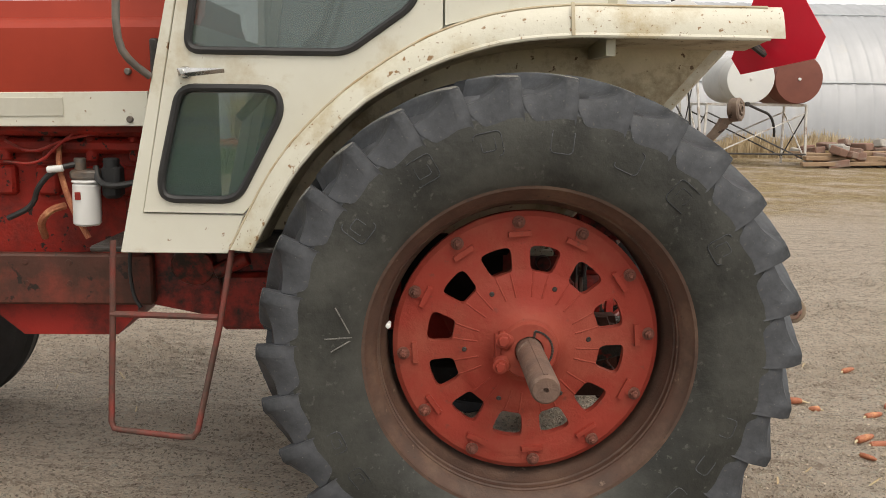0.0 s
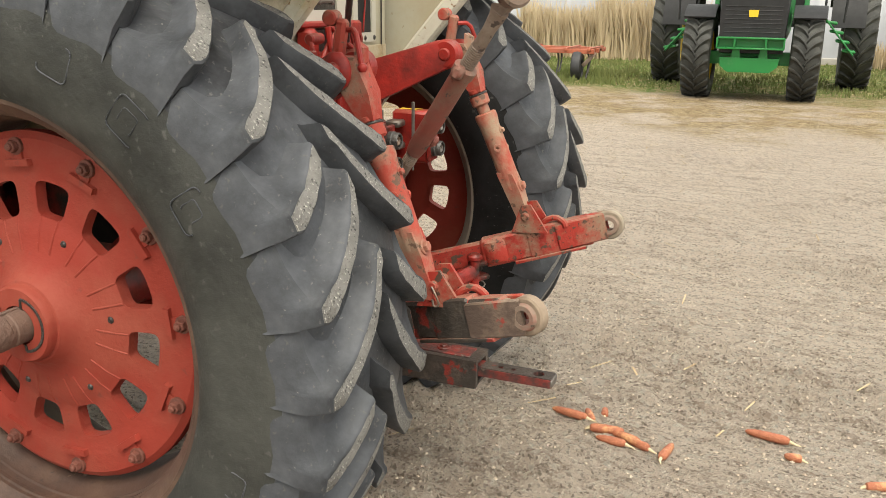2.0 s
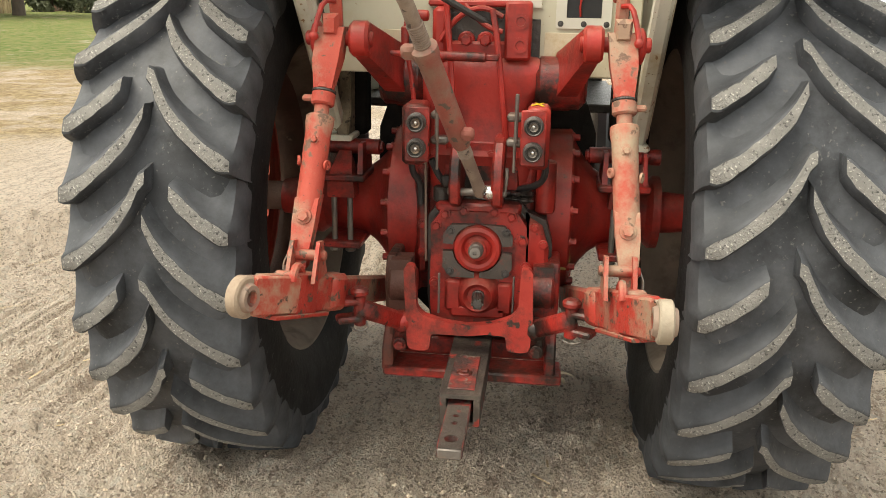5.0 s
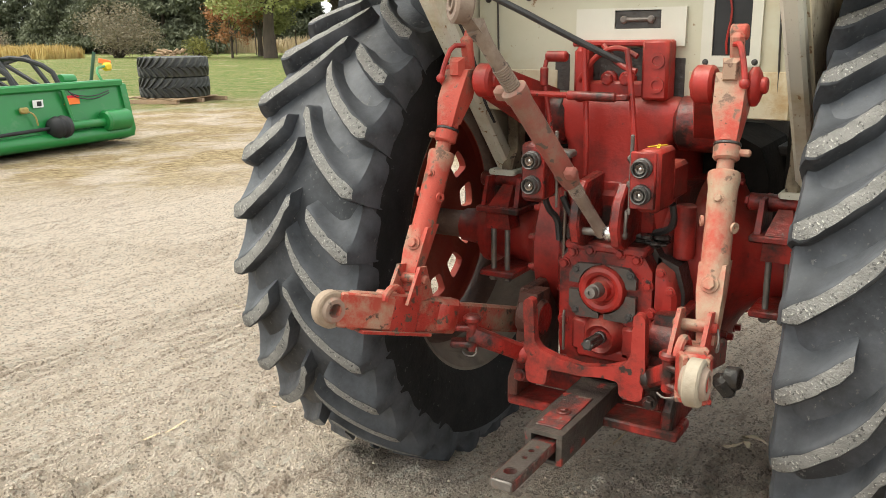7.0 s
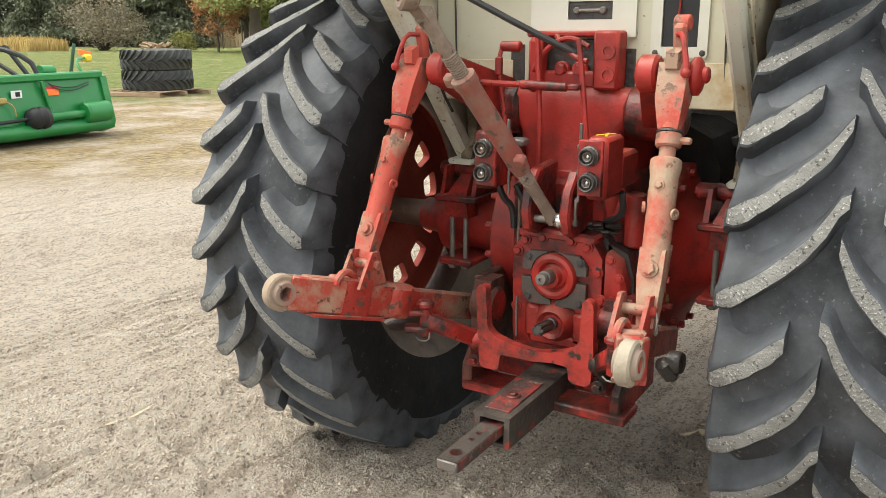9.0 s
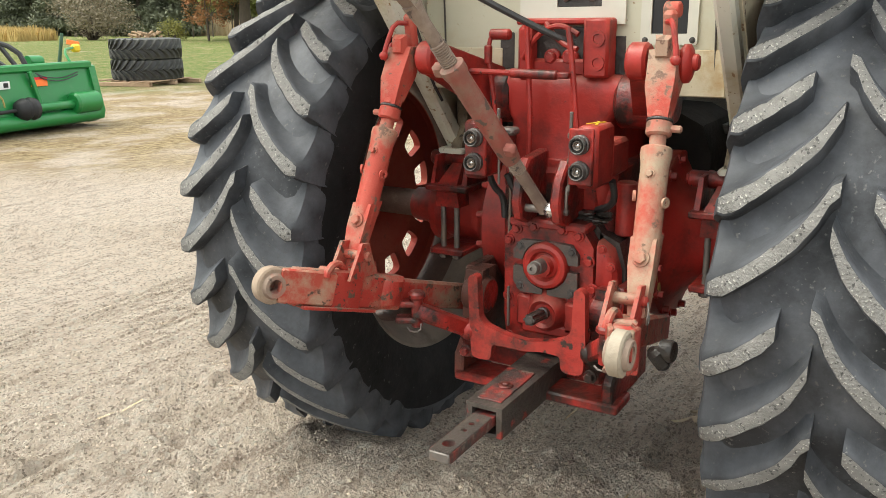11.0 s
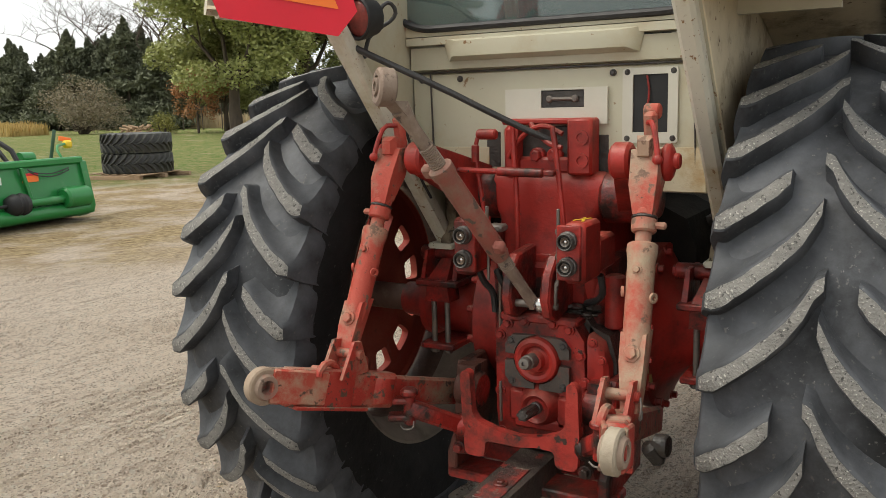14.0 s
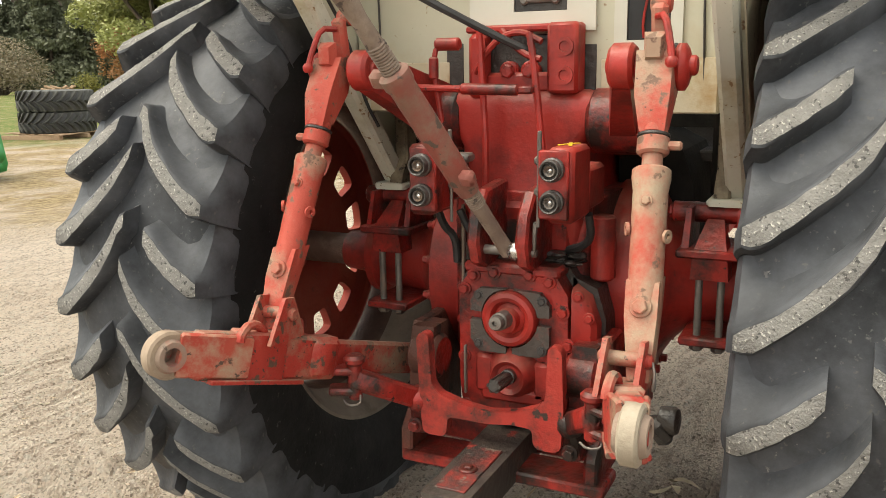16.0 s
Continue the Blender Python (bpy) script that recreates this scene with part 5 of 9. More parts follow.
for path, r, mt in (([(-1.78, -0.30, 1.42), (-1.76, -0.37, 1.35), (-1.72, -0.38, 1.2), (-1.66, -0.37, 1.07)], 0.011, corn_orange),
                    ([(-1.62, -0.36, 1.345), (-1.60, -0.40, 1.29), (-1.54, -0.41, 1.275), (-1.46, -0.38, 1.29)], 0.012, hose_black),
                    ([(-1.68, -0.36, 1.36), (-1.76, -0.40, 1.34), (-1.84, -0.38, 1.27), (-1.87, -0.36, 1.19), (-1.98, -0.34, 1.14)], 0.011, hose_black),
                    ([(-1.86, -0.30, 1.06), (-1.85, -0.36, 1.13), (-1.80, -0.37, 1.18), (-1.76, -0.33, 1.19)], 0.015, corn_orange),
                    ([(-1.98, -0.32, 1.44), (-1.86, -0.36, 1.39), (-1.74, -0.34, 1.45), (-1.62, -0.33, 1.47)], 0.006, red),
                    ([(-1.98, -0.34, 1.36), (-1.84, -0.36, 1.35), (-1.76, -0.35, 1.43), (-1.70, -0.33, 1.48)], 0.006, red),
                    ([(-1.40, -0.40, 1.35), (-1.45, -0.41, 1.2), (-1.50, -0.40, 1.0), (-1.49, -0.40, 0.85), (-1.46, -0.40, 0.80)], 0.008, hose_black)):
    part("engine_hose", Shape().tube(path, r, 8, 2), mt, engine)
part("white_connector", Shape().cyl((-1.73, -0.395, 1.342), (-1.79, -0.40, 1.336), 0.014, seg=10), paper_white, engine)
fr = Shape()
for sg in (-1, 1):
    fr.box((-2.3, sg * 0.33, 0.90), (1.75, 0.05, 0.205), b=0.01)
    for i in range(3):
        fr.cyl((-1.58 - 0.17 * i, sg * 0.355, 0.97), (-1.58 - 0.17 * i, sg * 0.359, 0.97), 0.012, seg=10)
        fr.cyl((-1.58 - 0.17 * i, sg * 0.355, 0.885), (-1.58 - 0.17 * i, sg * 0.359, 0.885), 0.012, seg=10)
part("frame_rail", fr, frame_grime, tractor, "oily brown-black frame rail")
cl_ = Shape().hull([(-1.5, y, z) for y in (-0.3, 0.3) for z in (0.8, 1.08)] + [(-0.9, y, z) for y in (-0.24, 0.24) for z in (0.66, 1.1)])
cl_.box((-0.68, 0, 0.88), (0.55, 0.46, 0.44), b=0.03)
cl_.box((-1.02, -0.25, 0.80), (0.32, 0.10, 0.24), b=0.02)
cl_.cyl((-1.27, -0.28, 0.97), (-1.27, -0.34, 0.95), 0.085, seg=24)
cl_.cyl((-1.18, -0.33, 0.93), (-1.05, -0.33, 0.99), 0.03, seg=12)
cl_.box((-0.80, -0.3, 0.92), (0.05, 0.12, 0.30), b=0.01)
part("transmission_housing", cl_, red_greasy, tractor, "red cast transmission housing")
op = Shape().hull([(x, y, z) for x, z in ((-1.50, 0.82), (-2.10, 0.82), (-1.52, 0.74), (-1.60, 0.655), (-1.98, 0.655), (-2.08, 0.74)) for y in (-0.28, 0.28)])
part("oil_pan", op, red, tractor)
lad = Shape()
lad.tube([(-1.383, -0.80, 1.13), (-1.395, -0.81, 0.85), (-1.415, -0.82, 0.50), (-1.405, -0.825, 0.478), (-1.38, -0.828, 0.474), (-1.15, -0.89, 0.474), (-1.115, -0.90, 0.478), (-1.10, -0.895, 0.50), (-1.03, -0.83, 0.85), (-0.985, -0.80, 1.12)], 0.0105, 10)
lad.tube([(-1.40, -0.81, 0.88), (-1.035, -0.83, 0.875)], 0.011, 8)
part("step_ladder", lad, ladder_rust, tractor, "thin rusty red tube step ladder")
for sg in (-1, 1):
    c = (-2.86, sg * 0.64, 0.50)
    t = Shape().lathe(c, (0, sg, 0), [(-0.10, 0.26), (-0.135, 0.32), (-0.14, 0.39), (-0.125, 0.45), (-0.09, 0.475), (-0.075, 0.485), (-0.055, 0.47), (-0.035, 0.47), (-0.02, 0.495), (0.02, 0.495), (0.035, 0.47), (0.055, 0.47), (0.075, 0.485), (0.09, 0.475), (0.125, 0.45), (0.14, 0.39), (0.135, 0.32), (0.10, 0.26)], 64, loop=True)
    fw = part("front_tyre", t, rubber_black, tractor, "black ribbed front tyre", 30)
    part("front_rim", Shape().lathe(c, (0, sg, 0), [(-0.09, 0.265), (0.09, 0.265), (0.06, 0.23), (0.03, 0.10), (0.07, 0.05), (0.07, 0.01), (-0.07, 0.01), (-0.05, 0.22)], 40, loop=True), red, fw)
part("front_axle", Shape().beam((-2.86, -0.62, 0.52), (-2.86, 0.62, 0.52), 0.12, 0.12).box((-2.86, 0, 0.68), (0.3, 0.3, 0.3), b=0.02), red_greasy, tractor)

# cab and hood are drawn a little large: brought to size about the rear axle; the cab back stands forward
for ob in tractor.children:
    kind_ = ob.name.split(".")[0]
    if kind_ in ("hood", "engine_block", "frame_rail", "transmission_housing", "oil_pan", "front_tyre", "front_axle"):
        ob.scale, ob.location = (0.962, 1, 0.970), (-0.001, 0, 0.020)
    elif kind_ in ("sill_panel", "cab_door", "quarter_panel", "quarter_window", "fender", "fender_seam", "arch_liner", "grab_rail", "step_ladder", "cab_roof", "front_window_frame", "fender_bead", "fender_lip"):
        ob.scale, ob.location = (0.978, 1, 0.979), (0.001, 0, 0.018)
    elif kind_ in ("rear_panel", "pressed_shelf", "rear_window_frame", "rear_window", "rear_window_seal", "cover_plate", "access_frame", "panel_seam", "panel_bolt", "panel_cutout"):
        ob.location = (-0.055, -0.022, 0.0)

# ---- rear housing, axles and lift ----
hs = Shape()
hs.hull([(x, y, z) for x in (-0.45, 0.24) for y in (-0.20, 0.20) for z in (0.56, 1.06)] + [(x, y, 0.48) for x in (-0.40, 0.20) for y in (-0.14, 0.14)] + [(0.285, y, z) for y in (-0.17, 0.17) for z in (0.60, 1.03)])
hs.box((0.275, 0.145, 0.86), (0.05, 0.06, 0.42), b=0.015)
hs.box((0.275, -0.165, 0.86), (0.05, 0.04, 0.42), b=0.012)
# the low faces are coloured black for the shade under the housing
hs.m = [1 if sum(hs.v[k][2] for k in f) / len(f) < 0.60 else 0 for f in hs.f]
part("rear_housing", hs, [red_greasy, void_black], tractor, "red cast rear axle housing, greasy, underside blackened as shade")
for sg in (-1, 1):
    ax = Shape().lathe((0.0, sg * 0.19, 0.81), (0, sg, 0), [(0, 0.262), (0.092, 0.265), (0.098, 0.258), (0.10, 0.238), (0.118, 0.205), (0.14, 0.170), (0.168, 0.140), (0.20, 0.118), (0.25, 0.105), (0.34, 0.102), (0.36, 0.12), (0.385, 0.12), (0.39, 0.07), (0.5, 0.06)], 40)
    for i in range(16):
        a = 2 * math.pi * (i + 0.5) / 16
        ax.bolt((0.251 * math.cos(a), sg * 0.286, 0.81 + 0.251 * math.sin(a)), (0, sg, 0), 0.011, 0.022)
    part("axle_housing", ax, red, tractor, "red cast axle housing with bolted flange")
    br = Shape().cyl((0.10, sg * 0.335, 1.01), (0.10, sg * 0.56, 1.01), 0.026, seg=16)
    br.cyl((0.10, sg * 0.325, 1.01), (0.10, sg * 0.338, 1.01), 0.018, seg=6)
    br.hull([(0.04, sg * 0.375, 0.93), (0.20, sg * 0.375, 0.93), (0.17, sg * 0.38, 1.03), (0.05, sg * 0.38, 1.03), (0.04, sg * 0.393, 0.93), (0.20, sg * 0.393, 0.93), (0.17, sg * 0.393, 1.03), (0.05, sg * 0.393, 1.03)])
    br.hull([(0.04, sg * 0.515, 0.93), (0.20, sg * 0.515, 0.93), (0.17, sg * 0.51, 1.03), (0.05, sg * 0.51, 1.03), (0.04, sg * 0.50, 0.93), (0.20, sg * 0.50, 0.93), (0.17, sg * 0.50, 1.03), (0.05, sg * 0.50, 1.03)])
    br.box((0.12, sg * 0.445, 0.925), (0.20, 0.16, 0.022), b=0.005)
    br.hull([(0.135, sg * y, z) for y, z in ((0.405, 0.935), (0.485, 0.935), (0.425, 1.0), (0.465, 1.0))] + [(0.215, sg * y, 0.93) for y in (0.405, 0.485)] + [(0.205, sg * y, 0.86) for y in (0.40, 0.49)] + [(0.135, sg * y, 0.86) for y in (0.40, 0.49)])
    mount = part("cab_mount", br, red_greasy, tractor, "red cab mount clamped round the axle")
    part("clamp_plate", Shape().box((0.12, sg * 0.445, 0.705), (0.20, 0.13, 0.022), b=0.005), red_greasy, mount)
    # housing and post are painted black to give the unlit void
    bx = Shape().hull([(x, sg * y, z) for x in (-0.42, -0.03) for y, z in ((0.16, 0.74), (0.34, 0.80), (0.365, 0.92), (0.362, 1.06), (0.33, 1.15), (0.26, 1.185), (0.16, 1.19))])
    part("brake_housing", bx, void_black, tractor, "brake housing coloured black in place of shade")
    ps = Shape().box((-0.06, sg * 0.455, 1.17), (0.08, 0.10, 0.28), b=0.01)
    part("cab_post", ps, void_black, tractor)
    part("mount_pillar", Shape().prism([(0.03, 1.045), (0.13, 1.045), (0.12, 1.08), (0.09, 1.12), (0.09, 1.30), (0.02, 1.30)], "y", sg * 0.435, sg * 0.475, 0.006), arch_dirt, tractor, "rust-streaked cab mount pillar")
    for yy in (0.42, 0.472):
        ub = Shape().cyl((0.185, sg * yy, 0.68), (0.185, sg * yy, 0.92), 0.0095, seg=10)
        ub.cyl((0.185, sg * yy, 0.676), (0.185, sg * yy, 0.694), 0.017, seg=6)
        part("u_bolt", ub, steel, mount, "grey steel U-bolt leg")

def cast_ring(z, yl, yr, xf, r=0.035, xb=-0.1):
    """One level of the cast lift housing: a round-cornered outline from its back to its front face."""
    front = [(xf - r + r * math.sin(q), yl + r - r * math.cos(q)) for q in [radians(d) for d in (0, 22, 45, 68, 90)]]
    far_ = [(xf - r + r * math.cos(q), yr - r + r * math.sin(q)) for q in [radians(d) for d in (0, 22, 45, 68, 90)]]
    return [(xb, yl, z)] + [(x, y, z) for x, y in front + far_] + [(xb, yr, z)]


tp = Shape().rings([cast_ring(*q) for q in ((0.93, -0.150, 0.165, 0.300), (1.00, -0.155, 0.168, 0.310), (1.03, -0.165, 0.165, 0.318), (1.05, -0.162, 0.155, 0.308), (1.13, -0.165, 0.140, 0.300), (1.18, -0.172, 0.148, 0.298),
                                            (1.22, -0.196, 0.176, 0.300), (1.26, -0.218, 0.202, 0.302), (1.29, -0.215, 0.200, 0.300), (1.31, -0.196, 0.180, 0.288), (1.318, -0.17, 0.155, 0.268))], caps=True)
tp.box((0.275, -0.122, 1.375), (0.06, 0.044, 0.16), b=0.012)
tp.box((0.280, 0.103, 1.392), (0.07, 0.076, 0.165), b=0.008)
tp.box((0.265, -0.01, 1.335), (0.03, 0.20, 0.05), b=0.01)
tp.box((0.255, -0.01, 1.465), (0.05, 0.30, 0.018), b=0.005)
for i in range(4):
    tp.bolt((0.312, -0.13 + 0.085 * i, 1.035), (1, 0, 0.1), 0.010, 0.010)
for zz in (1.352, 1.418):
    tp.lathe((0.314, 0.110, zz), (1, 0, 0), [(0, 0.022), (0.006, 0.022), (0.006, 0.013), (0.002, 0.012)], 16)
lift = part("lift_housing", tp, red, tractor, "red hydraulic lift housing")
# black plate painted in for the shade of the cavity
part("dark_recess", Shape().box((0.246, -0.01, 1.385), (0.012, 0.19, 0.13), b=0.002), grease, lift)
for yy in (-0.048, 0.008):
    part("pipe_plug", Shape().cyl((0.24, yy, 1.363), (0.288, yy, 1.363), 0.018, seg=6, b=0.004).cyl((0.235, yy, 1.363), (0.272, yy, 1.363), 0.025, seg=14), red_greasy, lift)
rk = Shape().cyl((0.20, -0.31, 1.238), (0.20, 0.31, 1.238), 0.058, seg=24).cyl((0.20, -0.245, 1.238), (0.20, -0.19, 1.238), 0.078, seg=24).cyl((0.20, 0.15, 1.238), (0.20, 0.245, 1.238), 0.078, seg=24)
rk.cyl((0.245, -0.30, 1.245), (0.245, -0.17, 1.245), 0.076, seg=28, b=0.012).cyl((0.245, 0.16, 1.245), (0.245, 0.30, 1.245), 0.076, seg=28, b=0.012)
part("rockshaft", rk, red_greasy, lift)
for path, r in (([(0.33, -0.10, 1.46), (0.335, -0.095, 1.40), (0.345, -0.085, 1.31), (0.352, -0.075, 1.20), (0.345, -0.08, 1.06)], 0.009),
                ([(0.335, 0.03, 1.45), (0.345, 0.045, 1.38), (0.352, 0.06, 1.27), (0.355, 0.075, 1.15), (0.35, 0.085, 1.07)], 0.009),
                ([(0.315, -0.12, 1.36), (0.325, -0.07, 1.43), (0.33, 0.0, 1.46), (0.335, 0.06, 1.43)], 0.008),
                ([(0.31, -0.05, 1.46), (0.325, -0.02, 1.43), (0.335, 0.02, 1.40), (0.34, 0.06, 1.39)], 0.008)):
    part("hydraulic_pipe", Shape().tube(path, r, 8, 2), red, lift)
lk = Shape().cyl((0.335, -0.215, 1.43), (0.335, -0.15, 1.43), 0.016, seg=12)
lk.tube([(0.335, -0.205, 1.43), (0.345, -0.215, 1.41), (0.348, -0.215, 1.36), (0.35, -0.19, 1.22), (0.345, -0.18, 1.06)], 0.007, 8, 1)
lk.cyl((0.347, -0.216, 1.40), (0.348, -0.216, 1.345), 0.012, seg=10)
part("control_rod", lk, red, lift)
dr = Shape().tube([(0.40, -0.27, 1.328), (0.385, -0.11, 1.323)], 0.0085, 8).cyl((0.386, -0.125, 1.3235), (0.38, 0.02, 1.320), 0.0135, seg=14)
dr.box((0.375, 0.035, 1.320), (0.022, 0.04, 0.018), b=0.004)
part("sensing_rod", dr, red_greasy, lift)
for sg in (-1, 1):
    am = Shape().hull([(0.20 + dx, sg * y, 1.238 + dz) for y in (0.205, 0.262) for dx, dz in ((-0.075, 0), (0, -0.08), (0, 0.08), (0.055, -0.055))] +
                      [(0.535 + dx, sg * y, 1.37 + dz) for y in (0.285, 0.322) for dx, dz in ((0.035, 0), (0.0, 0.042), (0.015, -0.04), (-0.03, 0.042))])
    am.cyl((0.535, sg * 0.278, 1.37), (0.535, sg * 0.33, 1.37), 0.047, seg=22, b=0.008)
    arm = part("lift_arm", am, red, tractor, "heavy red lift arm")
    pn = Shape().cyl((0.535, sg * 0.27, 1.37), (0.535, sg * 0.45, 1.37), 0.02, seg=16)
    pn.ball((0.535, sg * 0.420, 1.367), 0.043, 16, (1.0, 0.45, 1.15))
    part("arm_pin", pn, red, arm)
    # lift link: fork, collar, threaded neck and the long tube
    top, low = Vector((0.545, sg * 0.375, 1.40)), Vector((0.752, sg * 0.408, 0.90))
    d = (low - top).normalized()
    q = lambda t: top + d * t
    fk = Shape().hull([q(0.0) + Vector((x, y, 0)) for x in (-0.03, 0.032) for y in (-0.036, 0.036)] + [q(0.09) + Vector((x, y, 0)) for x in (-0.038, 0.04) for y in (-0.034, 0.034)] + [q(0.165) + Vector((x, y, 0)) for x in (-0.022, 0.024) for y in (-0.024, 0.024)])
    fk.cyl(q(0.155), q(0.175), 0.027, seg=16)
    fk.box(q(-0.045) + Vector((-0.005, 0, 0.0)), (0.03, 0.032, 0.10), (0, 10, 0), 0.008)
    fk.cyl(q(-0.10) + Vector((-0.008, -0.02, 0)), q(-0.10) + Vector((-0.008, 0.02, 0)), 0.02, seg=12)
    fk.hull([q(-0.005) + Vector((0.03, y, z)) for y in (-0.022, 0.022) for z in (-0.03, 0.03)] + [q(-0.005) + Vector((0.052, y, z)) for y in (-0.014, 0.014) for z in (-0.018, 0.018)])
    LM = red_faded if sg < 0 else link_tan
    link = part("lift_link", fk, red_faded, tractor, "faded orange-red telescoping lift link", 30)
    lv = Shape().tube([q(-0.07) + Vector((0.025, sg * 0.0, 0.0)), q(-0.05) + Vector((0.05, sg * 0.02, 0.02)), q(-0.02) + Vector((0.055, sg * 0.032, 0.0)), q(0.02) + Vector((0.05, sg * 0.036, 0))], 0.007, 8, 1)
    lv.ball(q(0.025) + Vector((0.05, sg * 0.036, 0)), 0.013, 10)
    part("lock_lever", lv, red, link)
    part("collar", Shape().cyl(q(0.178), q(0.215), 0.031, seg=18, b=0.005).cyl(q(0.195) + Vector((0, sg * 0.02, 0)), q(0.195) + Vector((0.0, sg * 0.055, 0)), 0.009, seg=8), red_faded, link)
    part("seal_ring", Shape().cyl(q(0.174), q(0.180), 0.032, seg=18, b=0.001), grease, link)
    part("neck", Shape().cyl(q(0.21), q(0.25), 0.020, seg=14), red_faded, link)
    tb = Shape().lathe(q(0.242), d, [(0, 0.032), (0.004, 0.037), (0.02, 0.0375), (0.045, 0.0335), (0.22, 0.0325), (0.27, 0.031), (0.272, 0.02)], 22)
    for t_, s_ in ((0.36, -1), (0.37, 1)):
        tb.lathe(q(t_) + Vector((0.012, s_ * 0.035, 0)), (0.4, s_ * 0.9, 0), [(0, 0.013), (0.006, 0.013), (0.006, 0.006), (0, 0.006)], 12, loop=True)
    tb.bolt(q(0.30) + Vector((0.034, 0.0, 0.0)), (1, 0, 0.3), 0.009, 0.012)
    part("tube", tb, LM, link, "sun-bleached red steel tube with flaking paint")
    lo = Shape().hull([q(0.455) + Vector((x, y, 0)) for x in (-0.03, 0.026) for y in (-0.031, 0.031)] + [q(0.52) + Vector((x, y, 0)) for x in (-0.02, 0.03) for y in (-0.03, 0.03)] + [q(0.64) + Vector((x, y, 0)) for x in (-0.02, 0.022) for y in (-0.02, 0.02)])
    lo.bolt(q(0.50) + Vector((0.032, 0, 0.0)), (1, 0, 0.35), 0.0145, 0.014)
    part("lower_fork", lo, LM, link)

    # lower arm with its yoke, eye end and stabilizer
    A, B, C = Vector((1.048, sg * 0.460, 0.817)), Vector((0.66, sg * 0.345, 0.705)), Vector((0.10, sg * 0.285, 0.53))
    la = Shape().beam(A.lerp(B, 0.10), B, 0.052, 0.10, b=0.008)
    la.beam(A.lerp(B, 0.33), A.lerp(B, 0.62), 0.062, 0.112, b=0.006)
    la.beam(B.lerp(A, 0.06), C, 0.035, 0.082, b=0.008)
    la.beam(A.lerp(B, 0.14) + Vector((0, 0, -0.052)), A.lerp(B, 0.72) + Vector((0, 0, -0.054)), 0.074, 0.010, b=0.002)
    la.beam(B.lerp(A, 0.02), B.lerp(A, 0.20), 0.066, 0.088, b=0.008)
    # outer faces of the left arm take the darker material
    if sg < 0:
        la.m = [1 if sum(la.v[k][1] for k in f) / len(f) < np.interp(sum(la.v[k][0] for k in f) / len(f), (C.x, B.x, A.x), (C.y, B.y, A.y)) - 0.012 else 0 for f in la.f]
    low_arm = part("lower_arm", la, [arm_red, bar_grime], tractor, "worn red lower hitch arm, the left one darker outside")
    ab = (A - B).normalized()
    yk = Shape()
    for off in (-0.033, 0.033):
        yk.beam(A.lerp(B, -0.02) + Vector((0, off * 0.55, 0.002)), A.lerp(B, 0.36) + Vector((0, off, 0.0)), 0.014, 0.092, b=0.005)
    half_ = len(yk.f) // 2
    yk.m = [1 if sg < 0 and i_ < half_ else 0 for i_ in range(len(yk.f))]
    part("eye_yoke", yk, [arm_dusty if sg < 0 else arm_red, yoke_rust], low_arm, "scraped red yoke plates")
    axis = Vector((-ab.y, ab.x, 0)).normalized() if sg < 0 else Vector((0, 1, 0))
    ey = Shape().lathe(A + ab * 0.018 - axis * 0.016, axis, [(0, 0.044), (0.004, 0.049), (0.028, 0.049), (0.032, 0.044), (0.032, 0.031), (0.0, 0.031)], 32, loop=True)
    ey.beam(A - ab * 0.028, A - ab * 0.12, 0.030, 0.086, b=0.006)
    eye = part("ball_eye", ey, eye_tan if sg < 0 else eye_white, low_arm, "dust-tan hitch eye" if sg < 0 else "chalk-white painted hitch eye")
    part("eye_ball", Shape().lathe(A + ab * 0.018 - axis * 0.026, axis, [(0, 0.030), (0.012, 0.036), (0.026, 0.039), (0.040, 0.036), (0.052, 0.030), (0.052, 0.019), (0, 0.019)], 28, loop=True), tan_iron, eye)
    # clevis ears between arm and lift link, with the hook
    cv = Shape()
    M = A.lerp(B, 0.62)
    for off in (-0.034, 0.034):
        cv.hull([M + Vector((-0.05, off - 0.005, 0.04)), M + Vector((0.075, off - 0.005, 0.05)), M + Vector((-0.02, off - 0.005, 0.135)), M + Vector((0.012, off - 0.005, 0.14)),
                 M + Vector((-0.05, off + 0.005, 0.04)), M + Vector((0.075, off + 0.005, 0.05)), M + Vector((-0.02, off + 0.005, 0.135)), M + Vector((0.012, off + 0.005, 0.14))])
    cv.cyl(M + Vector((-0.004, -0.05, 0.10)), M + Vector((-0.004, 0.05, 0.10)), 0.014, seg=12)
    cv.tube([M + Vector((0.04, 0.0, 0.055)), M + Vector((0.055, 0.0, 0.085)), M + Vector((0.09, 0.0, 0.10)), M + Vector((0.12, 0.0, 0.085)), M + Vector((0.125, 0, 0.07))], 0.0105, 8, 1)
    part("clevis_ear", cv, arm_red, low_arm)
    part("hair_pin", Shape().tube([M + Vector((-0.004, sg * 0.05, 0.10)), M + Vector((0.012, sg * 0.058, 0.08)), M + Vector((0.02, sg * 0.055, 0.055)), M + Vector((0.004, sg * 0.056, 0.05)), M + Vector((0.0, sg * 0.056, 0.07))], 0.0028, 6, 1), steel, low_arm)
    S0, S1 = Vector((0.65, sg * 0.288, 0.655)), Vector((0.50, sg * 0.195, 0.565))
    sw_ = Shape().beam(S0.lerp(S1, -0.05), S1, 0.036, 0.052, b=0.008)
    sw_.ball(S1, 0.036, 14)
